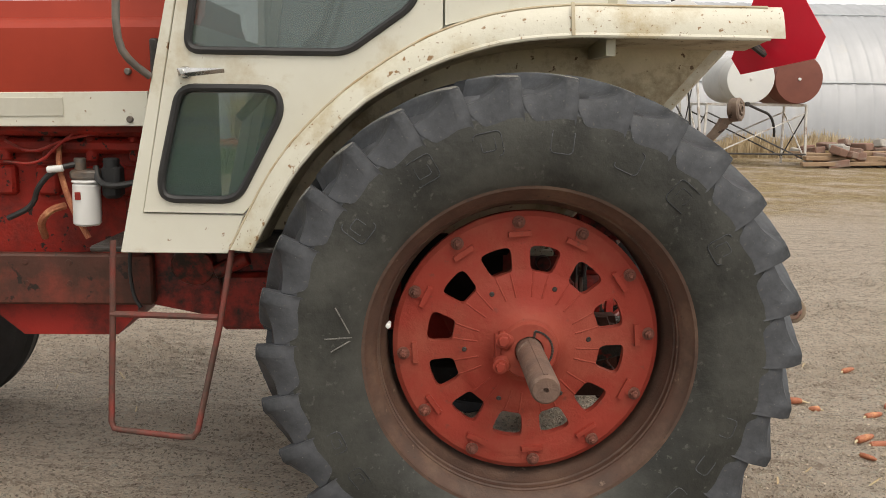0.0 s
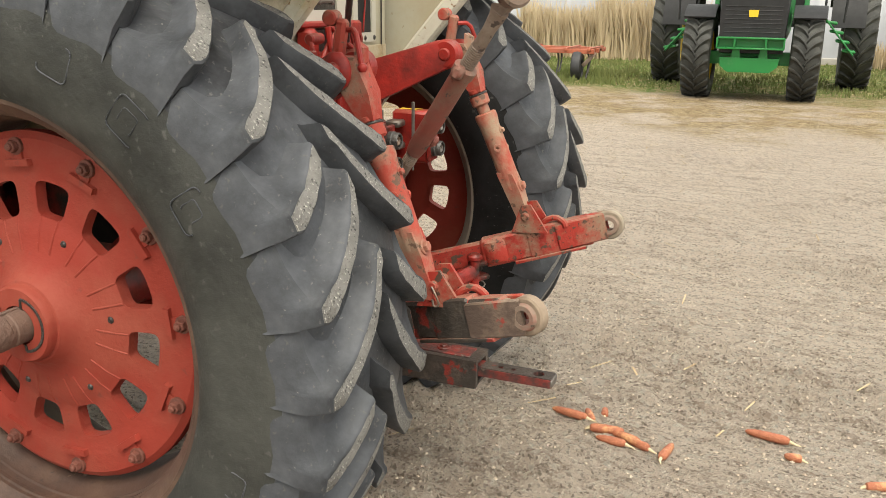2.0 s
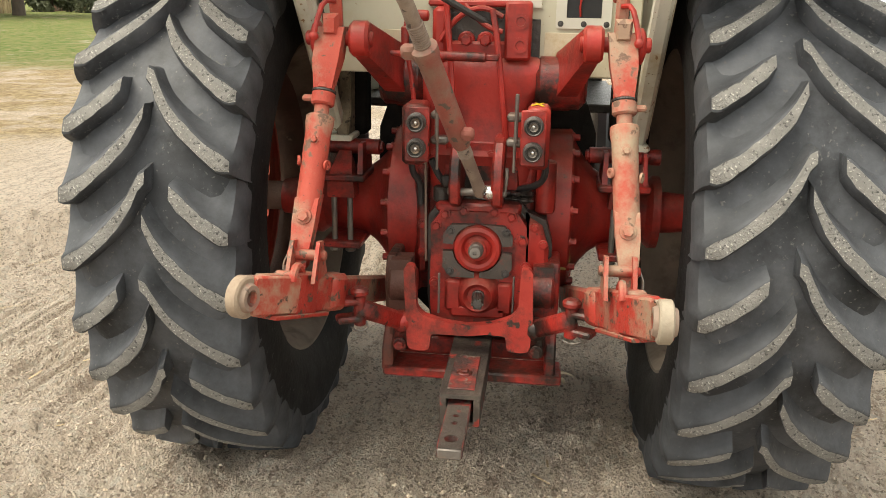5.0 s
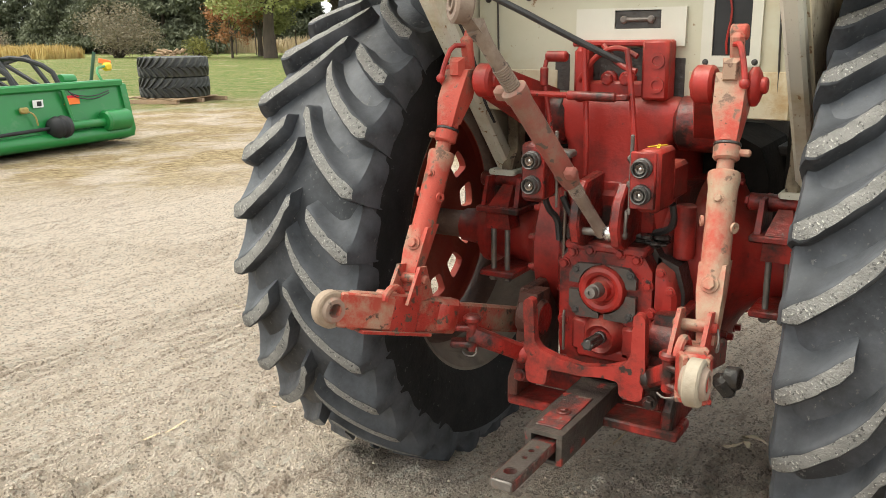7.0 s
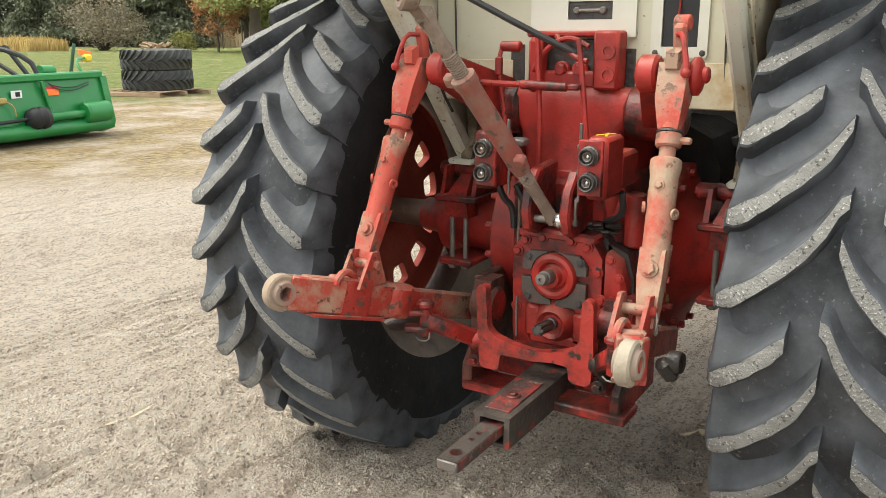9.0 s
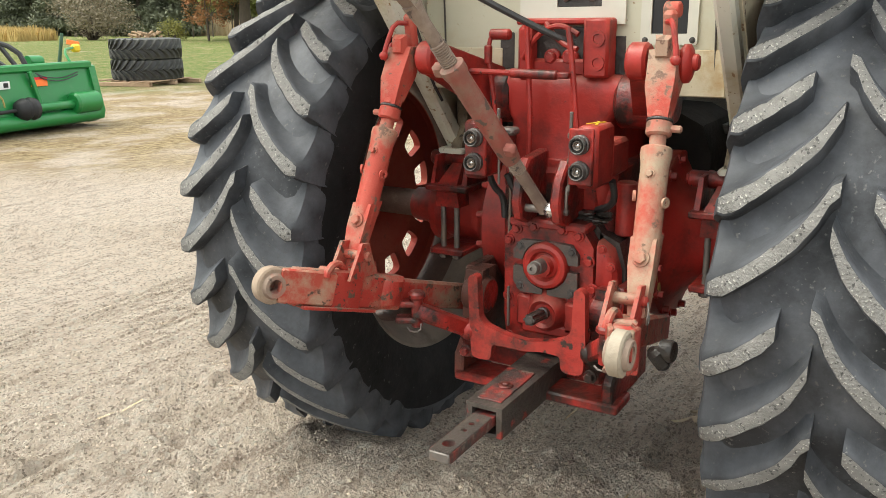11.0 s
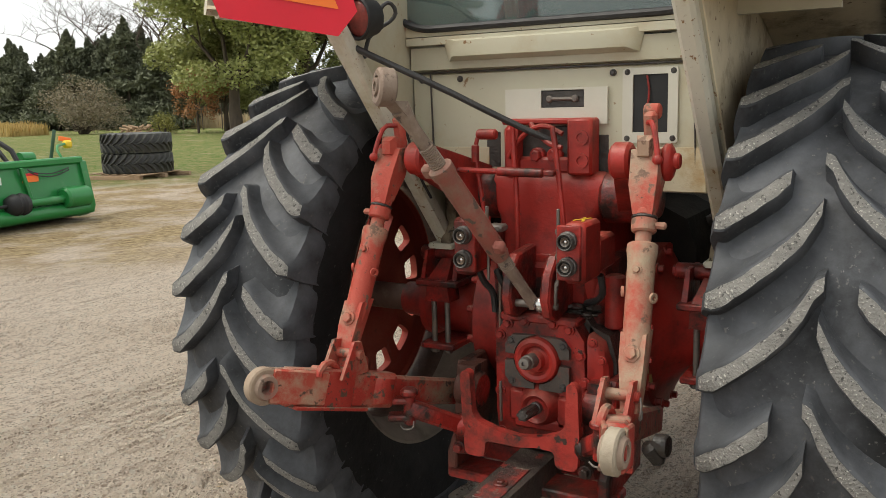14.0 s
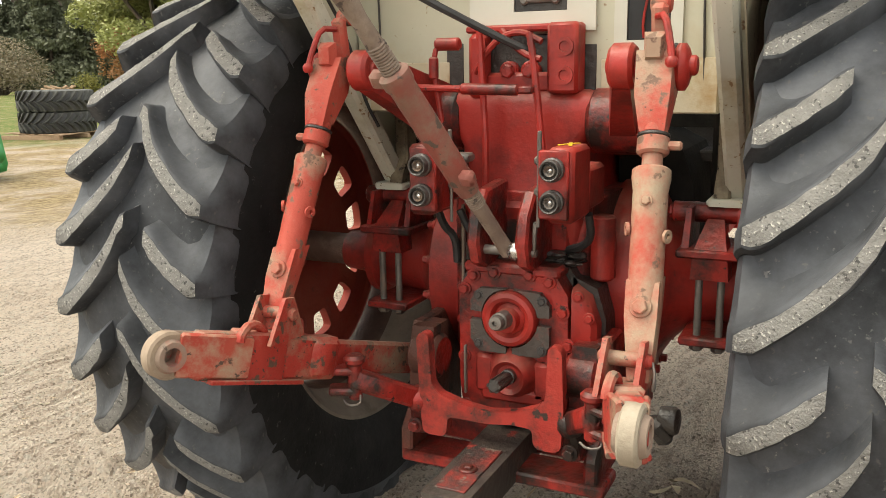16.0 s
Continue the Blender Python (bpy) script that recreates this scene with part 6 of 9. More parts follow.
    sw_.cyl(S0 + Vector((0, 0, -0.05)), S0 + Vector((0, 0, 0.055)), 0.017, seg=14).cyl(S0 + Vector((0, 0, 0.035)), S0 + Vector((0, 0, 0.06)), 0.026, seg=16, b=0.008)
    sw_.beam(S0 + Vector((0.02, sg * 0.06, 0.02)), S0 + Vector((-0.01, 0, 0.02)), 0.05, 0.018)
    sw_.beam(S0 + Vector((0.02, sg * 0.06, -0.03)), S0 + Vector((-0.01, 0, -0.03)), 0.05, 0.018)
    stab = part("stabilizer_link", sw_, red_greasy, tractor, "red stabilizer link with pin")
    part("cotter_pin", Shape().tube([S0 + Vector((0.01, 0.02, -0.035)), S0 + Vector((0.03, 0.03, -0.05)), S0 + Vector((0.035, 0.0, -0.055)), S0 + Vector((0.02, -0.02, -0.05))], 0.0028, 6, 1), steel, stab)
    rb_ = Shape() if sg < 0 else Shape().lathe(Vector((0.60, sg * 0.42, 0.655)), (0.1, sg, 0.05), [(0, 0.012), (0.0, 0.028), (0.026, 0.030), (0.034, 0.026), (0.036, 0.010)], 22)
    if sg > 0:
        rb_.beam((0.62, sg * 0.40, 0.66), (0.60, sg * 0.435, 0.61), 0.05, 0.04, b=0.012)
        part("sway_pad", rb_, grease, low_arm, "black rubber sway pad")
    lock = Shape().beam(S1 + Vector((0.0, -sg * 0.0, 0.0)), (0.47, sg * 0.205, 0.47), 0.045, 0.05, b=0.01)
    lock.bolt(Vector((0.515, sg * 0.20, 0.50)), (1, 0, 0), 0.014, 0.02)
    part("sway_block", lock, red_greasy, stab)

# drawbar frame, swing bracket and drawbar
df = Shape().box((0.44, 0.012, 0.402), (0.12, 0.53, 0.03), b=0.006)
for sg in (-1, 1):
    df.prism([(0.18, 0.40), (0.49, 0.40), (0.49, 0.47), (0.42, 0.55), (0.44, 0.66), (0.41, 0.738), (0.28, 0.738), (0.18, 0.6)], "y", sg * 0.225, sg * 0.258, 0.006)
    df.cyl((0.42, sg * 0.165, 0.655), (0.42, sg * 0.245, 0.655), 0.058, seg=24, b=0.01)
    df.hull([(0.41 + dx, sg * y, z) for y in (0.18, 0.24) for dx, z in ((-0.05, 0.735), (0.035, 0.735), (0.055, 0.60), (-0.05, 0.50), (0.05, 0.50))])
df.beam((0.30, -0.24, 0.43), (0.30, 0.24, 0.43), 0.10, 0.06)
df.m = [1 if sum(df.v[k][1] for k in f) / len(f) < -0.17 else 0 for f in df.f]
part("drawbar_frame", df, [red_greasy, frame_grime], tractor, "red drawbar support frame, oily")
u_out = [(-0.188, 0.734), (-0.176, 0.748), (-0.156, 0.744), (-0.149, 0.620), (-0.128, 0.596), (-0.07, 0.580), (0.0, 0.571), (0.07, 0.582), (0.122, 0.602), (0.143, 0.626), (0.148, 0.750), (0.168, 0.754), (0.181, 0.740),
         (0.186, 0.60), (0.181, 0.508), (0.166, 0.498), (0.126, 0.498), (0.114, 0.508), (0.110, 0.546), (0.06, 0.549), (0.0, 0.540), (-0.06, 0.541), (-0.106, 0.540), (-0.110, 0.497), (-0.122, 0.487), (-0.164, 0.487), (-0.176, 0.498), (-0.181, 0.59)]
part("swing_bracket", cut_plate(rounded(u_out, 0.010, 3), [], "x", 0.496, 0.526), bracket_red, tractor, "pinkish red forged swing bracket")
db = cut_plate([(0.20, -0.052), (0.786, -0.048), (0.786, 0.061), (0.20, 0.065)], [], "z", 0.468, 0.480)
db.beam((0.20, -0.042, 0.43), (0.785, -0.038, 0.43), 0.018, 0.085, b=0.004)
db.beam((0.20, 0.055, 0.43), (0.785, 0.051, 0.43), 0.018, 0.085, b=0.004)
db.box((0.49, 0.006, 0.392), (0.58, 0.105, 0.012), b=0.003)
dbar = part("drawbar", db, [bar_grime], tractor, "dark oily hollow drawbar")
part("wear_plate", Shape().box((0.645, 0.006, 0.482), (0.22, 0.072, 0.005), b=0.002), worn_red, dbar, "half-worn red top plate")
part("drawbar_pin", Shape().cyl((0.656, 0.006, 0.48), (0.656, 0.006, 0.490), 0.022, seg=20, b=0.003).cyl((0.656, 0.006, 0.488), (0.656, 0.006, 0.496), 0.013, seg=6), red_greasy, dbar)


def ring_pts(cx, cy, r, n=14):
    return [(cx + r * math.cos(2 * math.pi * k / n), cy + r * math.sin(2 * math.pi * k / n)) for k in range(n)]


tg = cut_plate(rounded([(0.58, -0.026), (1.016, -0.026), (1.016, 0.036), (0.58, 0.036)], 0.010, 3), [ring_pts(0.968, 0.005, 0.0165), ring_pts(0.888, 0.004, 0.008, 10), ring_pts(0.848, 0.004, 0.008, 10)], "z", 0.424, 0.450)
tong = part("drawbar_tongue", tg, worn_red, dbar, "red steel tongue with hitch holes")
tt = cut_plate([(0.79, -0.023), (1.014, -0.023), (1.014, 0.033), (0.79, 0.033)], [ring_pts(0.968, 0.005, 0.018), ring_pts(0.888, 0.004, 0.009, 10), ring_pts(0.848, 0.004, 0.009, 10)], "z", 0.4505, 0.4525)
part("scraped_top", tt, bar_grime, tong, "dark scraped steel top")
part("tongue_nose", Shape().box((1.014, 0.005, 0.437), (0.010, 0.058, 0.026), b=0.006), steel, tong, "bare scraped steel nose")

# power take-off housing
pt_ = Shape().hull([(x, y, z) for x in (0.24, 0.405) for y, z in ((-0.115, 0.50), (0.145, 0.50), (-0.126, 0.60), (0.158, 0.60), (-0.126, 0.84), (0.155, 0.84), (-0.085, 0.895), (0.12, 0.895))])
pt_.box((0.34, 0.012, 0.892), (0.14, 0.25, 0.03), b=0.01)
for y, z in ((-0.085, 0.872), (-0.03, 0.884), (0.06, 0.884), (0.11, 0.872), (-0.110, 0.835), (-0.108, 0.53), (0.140, 0.53), (0.145, 0.80), (0.158, 0.72), (0.0, 0.512), (0.07, 0.515), (-0.112, 0.66)):
    pt_.bolt((0.407, y, z), (1, 0, 0), 0.012, 0.013)
pto = part("pto_housing", pt_, red_greasy, tractor, "red power take-off housing, caked in grease")
# slightly larger black hull that outlines the housing
part("housing_outline", Shape().hull([(x, y, z) for x in (0.25, 0.345) for y, z in ((-0.125, 0.47), (0.155, 0.47), (-0.142, 0.60), (0.172, 0.60), (-0.142, 0.85), (0.170, 0.85), (-0.095, 0.912), (0.13, 0.912))]), grease, pto, "black hull edging the housing from behind")
cv_ = Shape().hull([(x, y, z) for x, q in ((0.24, 0.0), (0.385, 0.0), (0.398, 0.012)) for y, z in ((0.162, 0.60 + q), (0.205 - q, 0.63 + q), (0.222 - q, 0.69), (0.222 - q, 0.77), (0.20 - q, 0.835 - q), (0.162, 0.86 - q))])
for y, z in ((0.192, 0.655), (0.205, 0.79), (0.178, 0.84)):
    cv_.bolt((0.397, y, z), (1, 0.1, 0), 0.010, 0.010)
part("side_cover", cv_, red, pto, "bright red bolted side cover")
part("cover_gasket", Shape().hull([(x, y, z) for x in (0.25, 0.345) for y, z in ((0.15, 0.585), (0.212, 0.62), (0.232, 0.685), (0.232, 0.775), (0.21, 0.85), (0.15, 0.875))]), grease, pto, "black oily joint behind the cover")


def corner_tab(sy, sz):
    """One corner of the bearing plate, hollowed round the retainer."""
    arc_ = [(0.014 + sy * 0.0735 * math.cos(a), 0.775 + sz * 0.0735 * math.sin(a)) for a in [radians(d) for d in (8, 24, 40, 56, 72, 84)]]
    ex, ez = 0.102, (0.070 if sz > 0 else 0.090)
    far = [(0.014 + sy * 0.008, 0.775 + sz * ez), (0.014 + sy * (ex - 0.024), 0.775 + sz * ez), (0.014 + sy * ex, 0.775 + sz * (ez - 0.03)), (0.014 + sy * ex, 0.775 + sz * 0.012)]
    far = [p for p in far if math.hypot(p[0] - 0.014, p[1] - 0.775) > 0.078]
    return cut_plate(arc_ + far, [], "x", 0.404, 0.424)


for sy in (-1, 1):
    for sz in (-1, 1):
        part("bearing_plate", corner_tab(sy, sz), plate_grime, pto, "dark greasy corner of the bearing plate")
for y, z in ((-0.066, 0.827), (0.098, 0.827), (-0.066, 0.703), (0.098, 0.703)):
    part("plate_bolt", Shape().bolt((0.424, y, z), (1, 0, 0), 0.009, 0.006), dark_iron, pto)
part("upper_bearing", Shape().lathe((0.402, 0.014, 0.775), (1, 0, 0), [(0, 0.070), (0.024, 0.070), (0.032, 0.066), (0.036, 0.056), (0.032, 0.046), (0.018, 0.038), (0.024, 0.030), (0.05, 0.028), (0.052, 0.022)], 36), red, pto, "bright red bearing retainer")
part("upper_shaft", Shape().lathe((0.40, 0.014, 0.777), (1, 0, 0.1), [(0, 0.022), (0.092, 0.0215), (0.096, 0.018), (0.110, 0.018), (0.115, 0.0155), (0.116, 0.006), (0.110, 0.005)], 20), steel, pto)
lbz = 0.632
part("lower_boss", Shape().lathe((0.39, 0.020, lbz), (1, 0, 0), [(0, 0.072), (0.02, 0.069), (0.035, 0.054), (0.055, 0.048), (0.06, 0.042), (0.05, 0.03)], 32).box((0.405, -0.055, 0.625), (0.03, 0.05, 0.10), b=0.01).box((0.405, 0.098, 0.62), (0.03, 0.05, 0.10), b=0.01).box((0.405, 0.02, 0.575), (0.03, 0.17, 0.04), b=0.012), red, pto)
sp = Shape().lathe((0.41, 0.020, lbz), (1, 0.06, 0.13), [(0, 0.019), (0.05, 0.019), (0.052, 0.0145), (0.15, 0.0145), (0.153, 0.011)], 18)
shaft = part("splined_shaft", sp, grease, pto, "black greasy splined shaft")
for i in range(6):
    a = math.pi * i / 3
    o1, o2 = 0.0145 * math.cos(a), 0.0145 * math.sin(a)
    part("spline", Shape().beam((0.465, 0.0235 + o1, lbz + 0.007 + o2), (0.560, 0.029 + o1, lbz + 0.0195 + o2), 0.008, 0.006, up=(0, math.cos(a), math.sin(a)), b=0.001), grease, shaft)
for y in (-0.095, 0.125):
    part("guard_rod", Shape().beam((0.44, y, 0.70), (0.44, y, 0.575), 0.012, 0.006, up=(0, 1, 0), b=0.002), steel, pto)
part("side_strip", Shape().beam((0.305, -0.158, 1.03), (0.325, -0.15, 0.70), 0.014, 0.008, up=(0, 1, 0), b=0.002), tan_iron, tractor)
part("lift_cylinder", Shape().cyl((0.285, 0.205, 0.86), (0.285, 0.205, 1.02), 0.030, seg=20, b=0.006), red, tractor)
part("brass_fitting", Shape().cyl((0.20, 0.20, 0.735), (0.20, 0.29, 0.735), 0.035, seg=14).cyl((0.20, 0.27, 0.735), (0.20, 0.27, 0.66), 0.025, seg=12), brass, tractor, "yellowed fitting below the axle")
gp = Shape()
rng = random.Random(5)
for i in range(40):
    gp.ball((0.30 + rng.uniform(-0.02, 0.06), rng.uniform(-0.13, 0.16), rng.uniform(0.90, 0.93)), rng.uniform(0.008, 0.02), 8, (1.2, 1.4, 0.5))
part("grease_lump", gp, grease, pto, "caked black grease")

# top link bracket and top link
bk = Shape()
for y in (-0.052, 0.068):
    bk.prism([(0.26, 0.94), (0.26, 1.10), (0.33, 1.10), (0.43, 1.09), (0.475, 1.04), (0.492, 0.97), (0.475, 0.92), (0.43, 0.90), (0.36, 0.91)], "y", y - 0.016, y + 0.016, 0.006)
bk.box((0.28, 0.01, 1.0), (0.06, 0.24, 0.16), b=0.012)
part("top_link_bracket", bk, red_greasy, tractor, "red forked top link bracket")
lo_, hi_ = Vector((0.452, 0.022, 0.948)), Vector((0.905, -0.165, 1.565))
td = (hi_ - lo_).normalized()
L = (hi_ - lo_).length
tq = lambda t: lo_ + td * t
tl = Shape().lathe(tq(0.195), td, [(0, 0.018), (0.004, 0.024), (0.03, 0.028), (0.20, 0.029), (0.30, 0.029), (0.31, 0.033), (0.335, 0.034), (0.34, 0.027)], 24)
tl.box(tq(0.245) + Vector((0.025, 0.03, 0)), (0.03, 0.035, 0.035), (0, 35, 0), 0.008)
tl.box(tq(0.515) + Vector((0.0, -0.04, 0.0)), (0.03, 0.04, 0.04), (0, 35, 0), 0.01)
top_link = part("top_link", tl, link_red, tractor, "dust-coated red top link turnbuckle")
lr = Shape().tube([tq(0.0), tq(0.07), tq(0.15), tq(0.21)], [0.019, 0.017, 0.0185, 0.0185], 14)
lr.lathe(tq(0.155), td, [(0.006 * i + o_, r_) for i in range(7) for o_, r_ in ((0, 0.0185), (0.002, 0.0205), (0.004, 0.0205))] + [(0.042, 0.0185)], 14)
part("lower_rod", lr, link_dust, top_link)
ur = Shape().tube([tq(0.52), tq(0.60), tq(0.66), tq(0.72)], [0.019, 0.019, 0.018, 0.024], 14)
ur.lathe(tq(0.536), td, [(0.0065 * i + o_, r_) for i in range(10) for o_, r_ in ((0, 0.019), (0.002, 0.0215), (0.0042, 0.0215))] + [(0.065, 0.019)], 14)
ur.hull([tq(0.70) + Vector((x, y, 0)) for x in (-0.016, 0.016) for y in (-0.018, 0.018)] + [tq(0.745) + Vector((x, y, 0)) for x in (-0.03, 0.03) for y in (-0.02, 0.02)])
part("upper_rod", ur, link_dust, top_link)
eax = Vector((0.75, -0.65, 0.1)).normalized()
part("upper_eye", Shape().lathe(hi_ - eax * 0.022, eax, [(0, 0.040), (0.006, 0.047), (0.038, 0.047), (0.044, 0.040), (0.044, 0.027), (0, 0.027)], 26, loop=True).lathe(hi_ - eax * 0.026, eax, [(0, 0.020), (0.026, 0.028), (0.052, 0.020), (0.052, 0.0125), (0, 0.0125)], 22, loop=True), link_dust, top_link)
part("lower_ball", Shape().ball(lo_ + Vector((0.012, 0.026, 0.006)), 0.0235, 18), bright_steel, top_link)
part("lower_pin", Shape().cyl((0.452, -0.075, 0.95), (0.452, 0.095, 0.95), 0.0115, seg=12).tube([(0.455, 0.088, 0.95), (0.47, 0.094, 0.99), (0.465, 0.094, 1.03), (0.45, 0.09, 1.0)], 0.005, 6, 1), steel, top_link)

# hydraulic remotes
for sg, yc in ((-1, -0.150), (1, 0.163)):
    rb = Shape().box((0.475, yc + sg * 0.012, 1.12), (0.13, 0.062, 0.165), b=0.01)
    rb.box((0.36, yc + sg * 0.02, 1.10), (0.14, 0.05, 0.10), b=0.01)
    rem = part("remote_valve", rb, red if sg > 0 else red_greasy, tractor, "hydraulic remote block with two couplers")
    part("coupler_plate", Shape().box((0.544, yc, 1.123), (0.012, 0.068, 0.15), b=0.005), red_greasy, rem)
    for zz in (1.157, 1.088):
        cp_ = Shape().lathe((0.535, yc, zz), (1, 0, 0), [(0, 0.021), (0.010, 0.021), (0.012, 0.0265), (0.026, 0.0265), (0.029, 0.0235), (0.041, 0.0235), (0.045, 0.0210), (0.0435, 0.0190), (0.029, 0.0185), (0.028, 0.003)], 24)
        cpl = part("coupler", cp_, coupler_grey, rem, "grey steel quick coupler")
        part("coupler_socket", Shape().lathe((0.535, yc, zz), (1, 0, 0), [(0.0430, 0.0188), (0.031, 0.0182), (0.0295, 0.0005), (0.0320, 0.0005), (0.0335, 0.0168), (0.0430, 0.0178)], 20, loop=True), grease, cpl, "dark socket lining")
        part("coupler_core", Shape().lathe((0.563, yc, zz), (1, 0, 0), [(0, 0.0135), (0.011, 0.0135), (0.013, 0.0120), (0.010, 0.009), (0.005, 0.008)], 16), steel, cpl)
        part("coupler_valve", Shape().ball((0.567, yc, zz), 0.0065, 10), bright_steel, cpl)
    rod = Shape().cyl((0.50, yc - sg * 0.048, 1.10), (0.50, yc - sg * 0.048, 1.235), 0.0055, seg=8)
    rod.cyl((0.50, yc - sg * 0.05, 1.13), (0.50, yc - sg * 0.05, 1.02), 0.004, seg=8)
    part("release_rod", rod, steel, rem)
    for zz in (1.165, 1.095):
        part("release_lever", Shape().box((0.44, yc - sg * 0.05, zz), (0.05, 0.05, 0.022), b=0.006), steel, rem)
part("yellow_mark", Shape().beam((0.43, 0.165, 1.2045), (0.50, 0.185, 1.2045), 0.008, 0.002, b=0.0005).beam((0.43, 0.185, 1.2045), (0.49, 0.155, 1.2045), 0.008, 0.002, b=0.0005), yellow_decal, tractor, "yellow paint marks")
for path in ([(0.40, -0.19, 1.05), (0.36, -0.19, 0.98), (0.33, -0.17, 0.95), (0.32, -0.17, 0.88)], [(0.40, 0.20, 1.04), (0.37, 0.20, 0.98), (0.34, 0.17, 0.95), (0.30, 0.12, 0.93)], [(0.39, -0.13, 1.03), (0.38, -0.11, 0.98), (0.37, -0.085, 0.95)]):
    part("return_hose", Shape().tube(path, 0.010, 8, 2), hose_black, tractor)
part("black_cap", Shape().cyl((0.36, -0.10, 0.90), (0.36, -0.10, 0.945), 0.026, seg=14).ball((0.38, -0.085, 0.965), 0.02, 10), grease, tractor)
for q in range(5):
    part("housing_bolt", Shape().bolt((0.30, 0.145, 0.68 + 0.085 * q), (1, 0, 0), 0.012, 0.012), red_greasy, tractor)
for q in range(4):
    part("housing_bolt", Shape().bolt((0.302, -0.165, 0.72 + 0.09 * q), (1, 0, 0), 0.011, 0.012), red_greasy, tractor)

# ---- the yard: arched shed, tanks, implements, bins ----
shed = thing("arched_shed", (12, 25, 0), "long white galvanized arched metal shed beside the yard", "shed")
RS, YS, X0, X1 = 5.0, 27.3, -11.3, 40.0
sh = Shape()
nx = int((X1 - X0) / 0.08)
arc = [radians(a) for a in np.linspace(0, 180, 30)]
rr = []
for i in range(nx + 1):
    x = X0 + (X1 - X0) * i / nx
    ph = (x - X0) % 0.56 / 0.56
    d = 0.055 * max(0.0, 1 - abs(ph - 0.5) / 0.16) + 0.018 * max(0.0, 1 - abs(ph - 0.12) / 0.06) + 0.018 * max(0.0, 1 - abs(ph - 0.88) / 0.06)
    rr.append([(x, YS - (RS + d) * math.cos(a), (RS + d) * math.sin(a)) for a in arc])
sh.rings(rr, closed=False)
part("arched_sheeting", sh, galv, shed, "ribbed white-grey arched sheeting", 50)
ew = Shape()
for x, s_ in ((X0 + 0.12, 1), (X1 - 0.12, -1)):
    poly = [(YS - (RS - 0.03) * math.cos(a), (RS - 0.03) * math.sin(a)) for a in arc]
    ew.prism(poly, "x", x, x + 0.06 * s_, 0.01)
part("end_wall", ew, galv, shed)
lapz = [radians(a) for a in (26, 62)]
lap = Shape()
for a in lapz:
    lap.beam((X0, YS - (RS + 0.045) * math.cos(a), (RS + 0.045) * math.sin(a)), (X1, YS - (RS + 0.045) * math.cos(a), (RS + 0.045) * math.sin(a)), 0.05, 0.02, up=(0, -math.cos(a), math.sin(a)), b=0.003)
part("sheet_lap", lap, grey_box, shed, "dark overlapping sheet joint")
part("footing", Shape().box(((X0 + X1) / 2, YS - RS - 0.05, 0.06), (X1 - X0, 0.3, 0.2), b=0.02), concrete, shed)

# fuel tanks on their stands
def stand(x0, x1, y0, y1, h, splay, mat):
    s = []
    for x, dx in ((x0, -splay), (x1, splay)):
        for y, dy in ((y0, -splay), (y1, splay)):
            s.append(((x, y, h), (x + dx, y + dy, 0.0)))
    return s


def tank_on(name, c, r, L, body, endm, label):
    t = thing(name, (c[0], c[1], c[2] - r), label, "fuel tank", "fuel tanks")
    b = Shape().lathe((c[0], c[1] - L / 2, c[2]), (0, 1, 0), [(0, r * 0.98), (0.02, r), (L * 0.33, r), (L * 0.335, r * 1.008), (L * 0.345, r * 1.008), (L * 0.35, r), (L - 0.02, r), (L, r * 0.98)], 40)
    bd = part("shell", b, body, t)
    e = Shape().lathe((c[0], c[1] - L / 2 + 0.004, c[2]), (0, -1, 0), [(0, r * 0.985), (0.012, r * 0.975), (0.02, r * 0.8), (0.03, r * 0.3), (0.032, 0.005)], 40)
    part("end_cap", e, endm, t)
    part("fill_cap", Shape().cyl((c[0] - 0.1, c[1] - L / 4, c[2] + r - 0.01), (c[0] - 0.1, c[1] - L / 4, c[2] + r + 0.07), 0.05, seg=12), dark_iron, bd)
    part("end_bung", Shape().cyl((c[0], c[1] - L / 2 - 0.05, c[2]), (c[0], c[1] - L / 2 + 0.01, c[2]), 0.035, seg=10), tank_white, bd)
    return t


def tank_stand(name, x0, x1, y0, y1, h, splay, label):
    t = thing(name, ((x0 + x1) / 2, (y0 + y1) / 2, 0), label, "tank stand", "tank stands")
    legs = stand(x0, x1, y0, y1, h, splay, stand_white)
    for a, b in legs:
        part("leg", Shape().beam(a, b, 0.05, 0.05, up=(0, 1, 0.1), b=0.006), stand_white, t)
    for (a, b), (c_, d) in ((legs[0], legs[1]), (legs[2], legs[3]), (legs[0], legs[2]), (legs[1], legs[3])):
        part("top_rail", Shape().beam(a, c_, 0.05, 0.06, b=0.006), stand_white, t)
        part("brace", Shape().beam(Vector(a).lerp(Vector(b), 0.12), Vector(c_).lerp(Vector(d), 0.88), 0.025, 0.03, up=(0.3, 0.3, 1), b=0.003), dark_iron, t)
        part("brace", Shape().beam(Vector(a).lerp(Vector(b), 0.88), Vector(c_).lerp(Vector(d), 0.12), 0.025, 0.03, up=(0.3, 0.3, 1), b=0.003), stand_white, t)
    part("foot_rail", Shape().beam(Vector(legs[0][1]) + Vector((0, 0, 0.3)), Vector(legs[2][1]) + Vector((0, 0, 0.3)), 0.03, 0.04), dark_iron, t)
    return t


TY = 15.6
tank_stand("low_tank_stand", 5.75, 8.05, TY - 0.1, TY + 1.1, 1.42, 0.06, "low white steel tank stand with crossed braces")
tank_on("white_fuel_tank", (6.62, TY + 0.5, 2.0), 0.55, 1.7, tank_silver, tank_white, "silver fuel tank with white end on low stand")
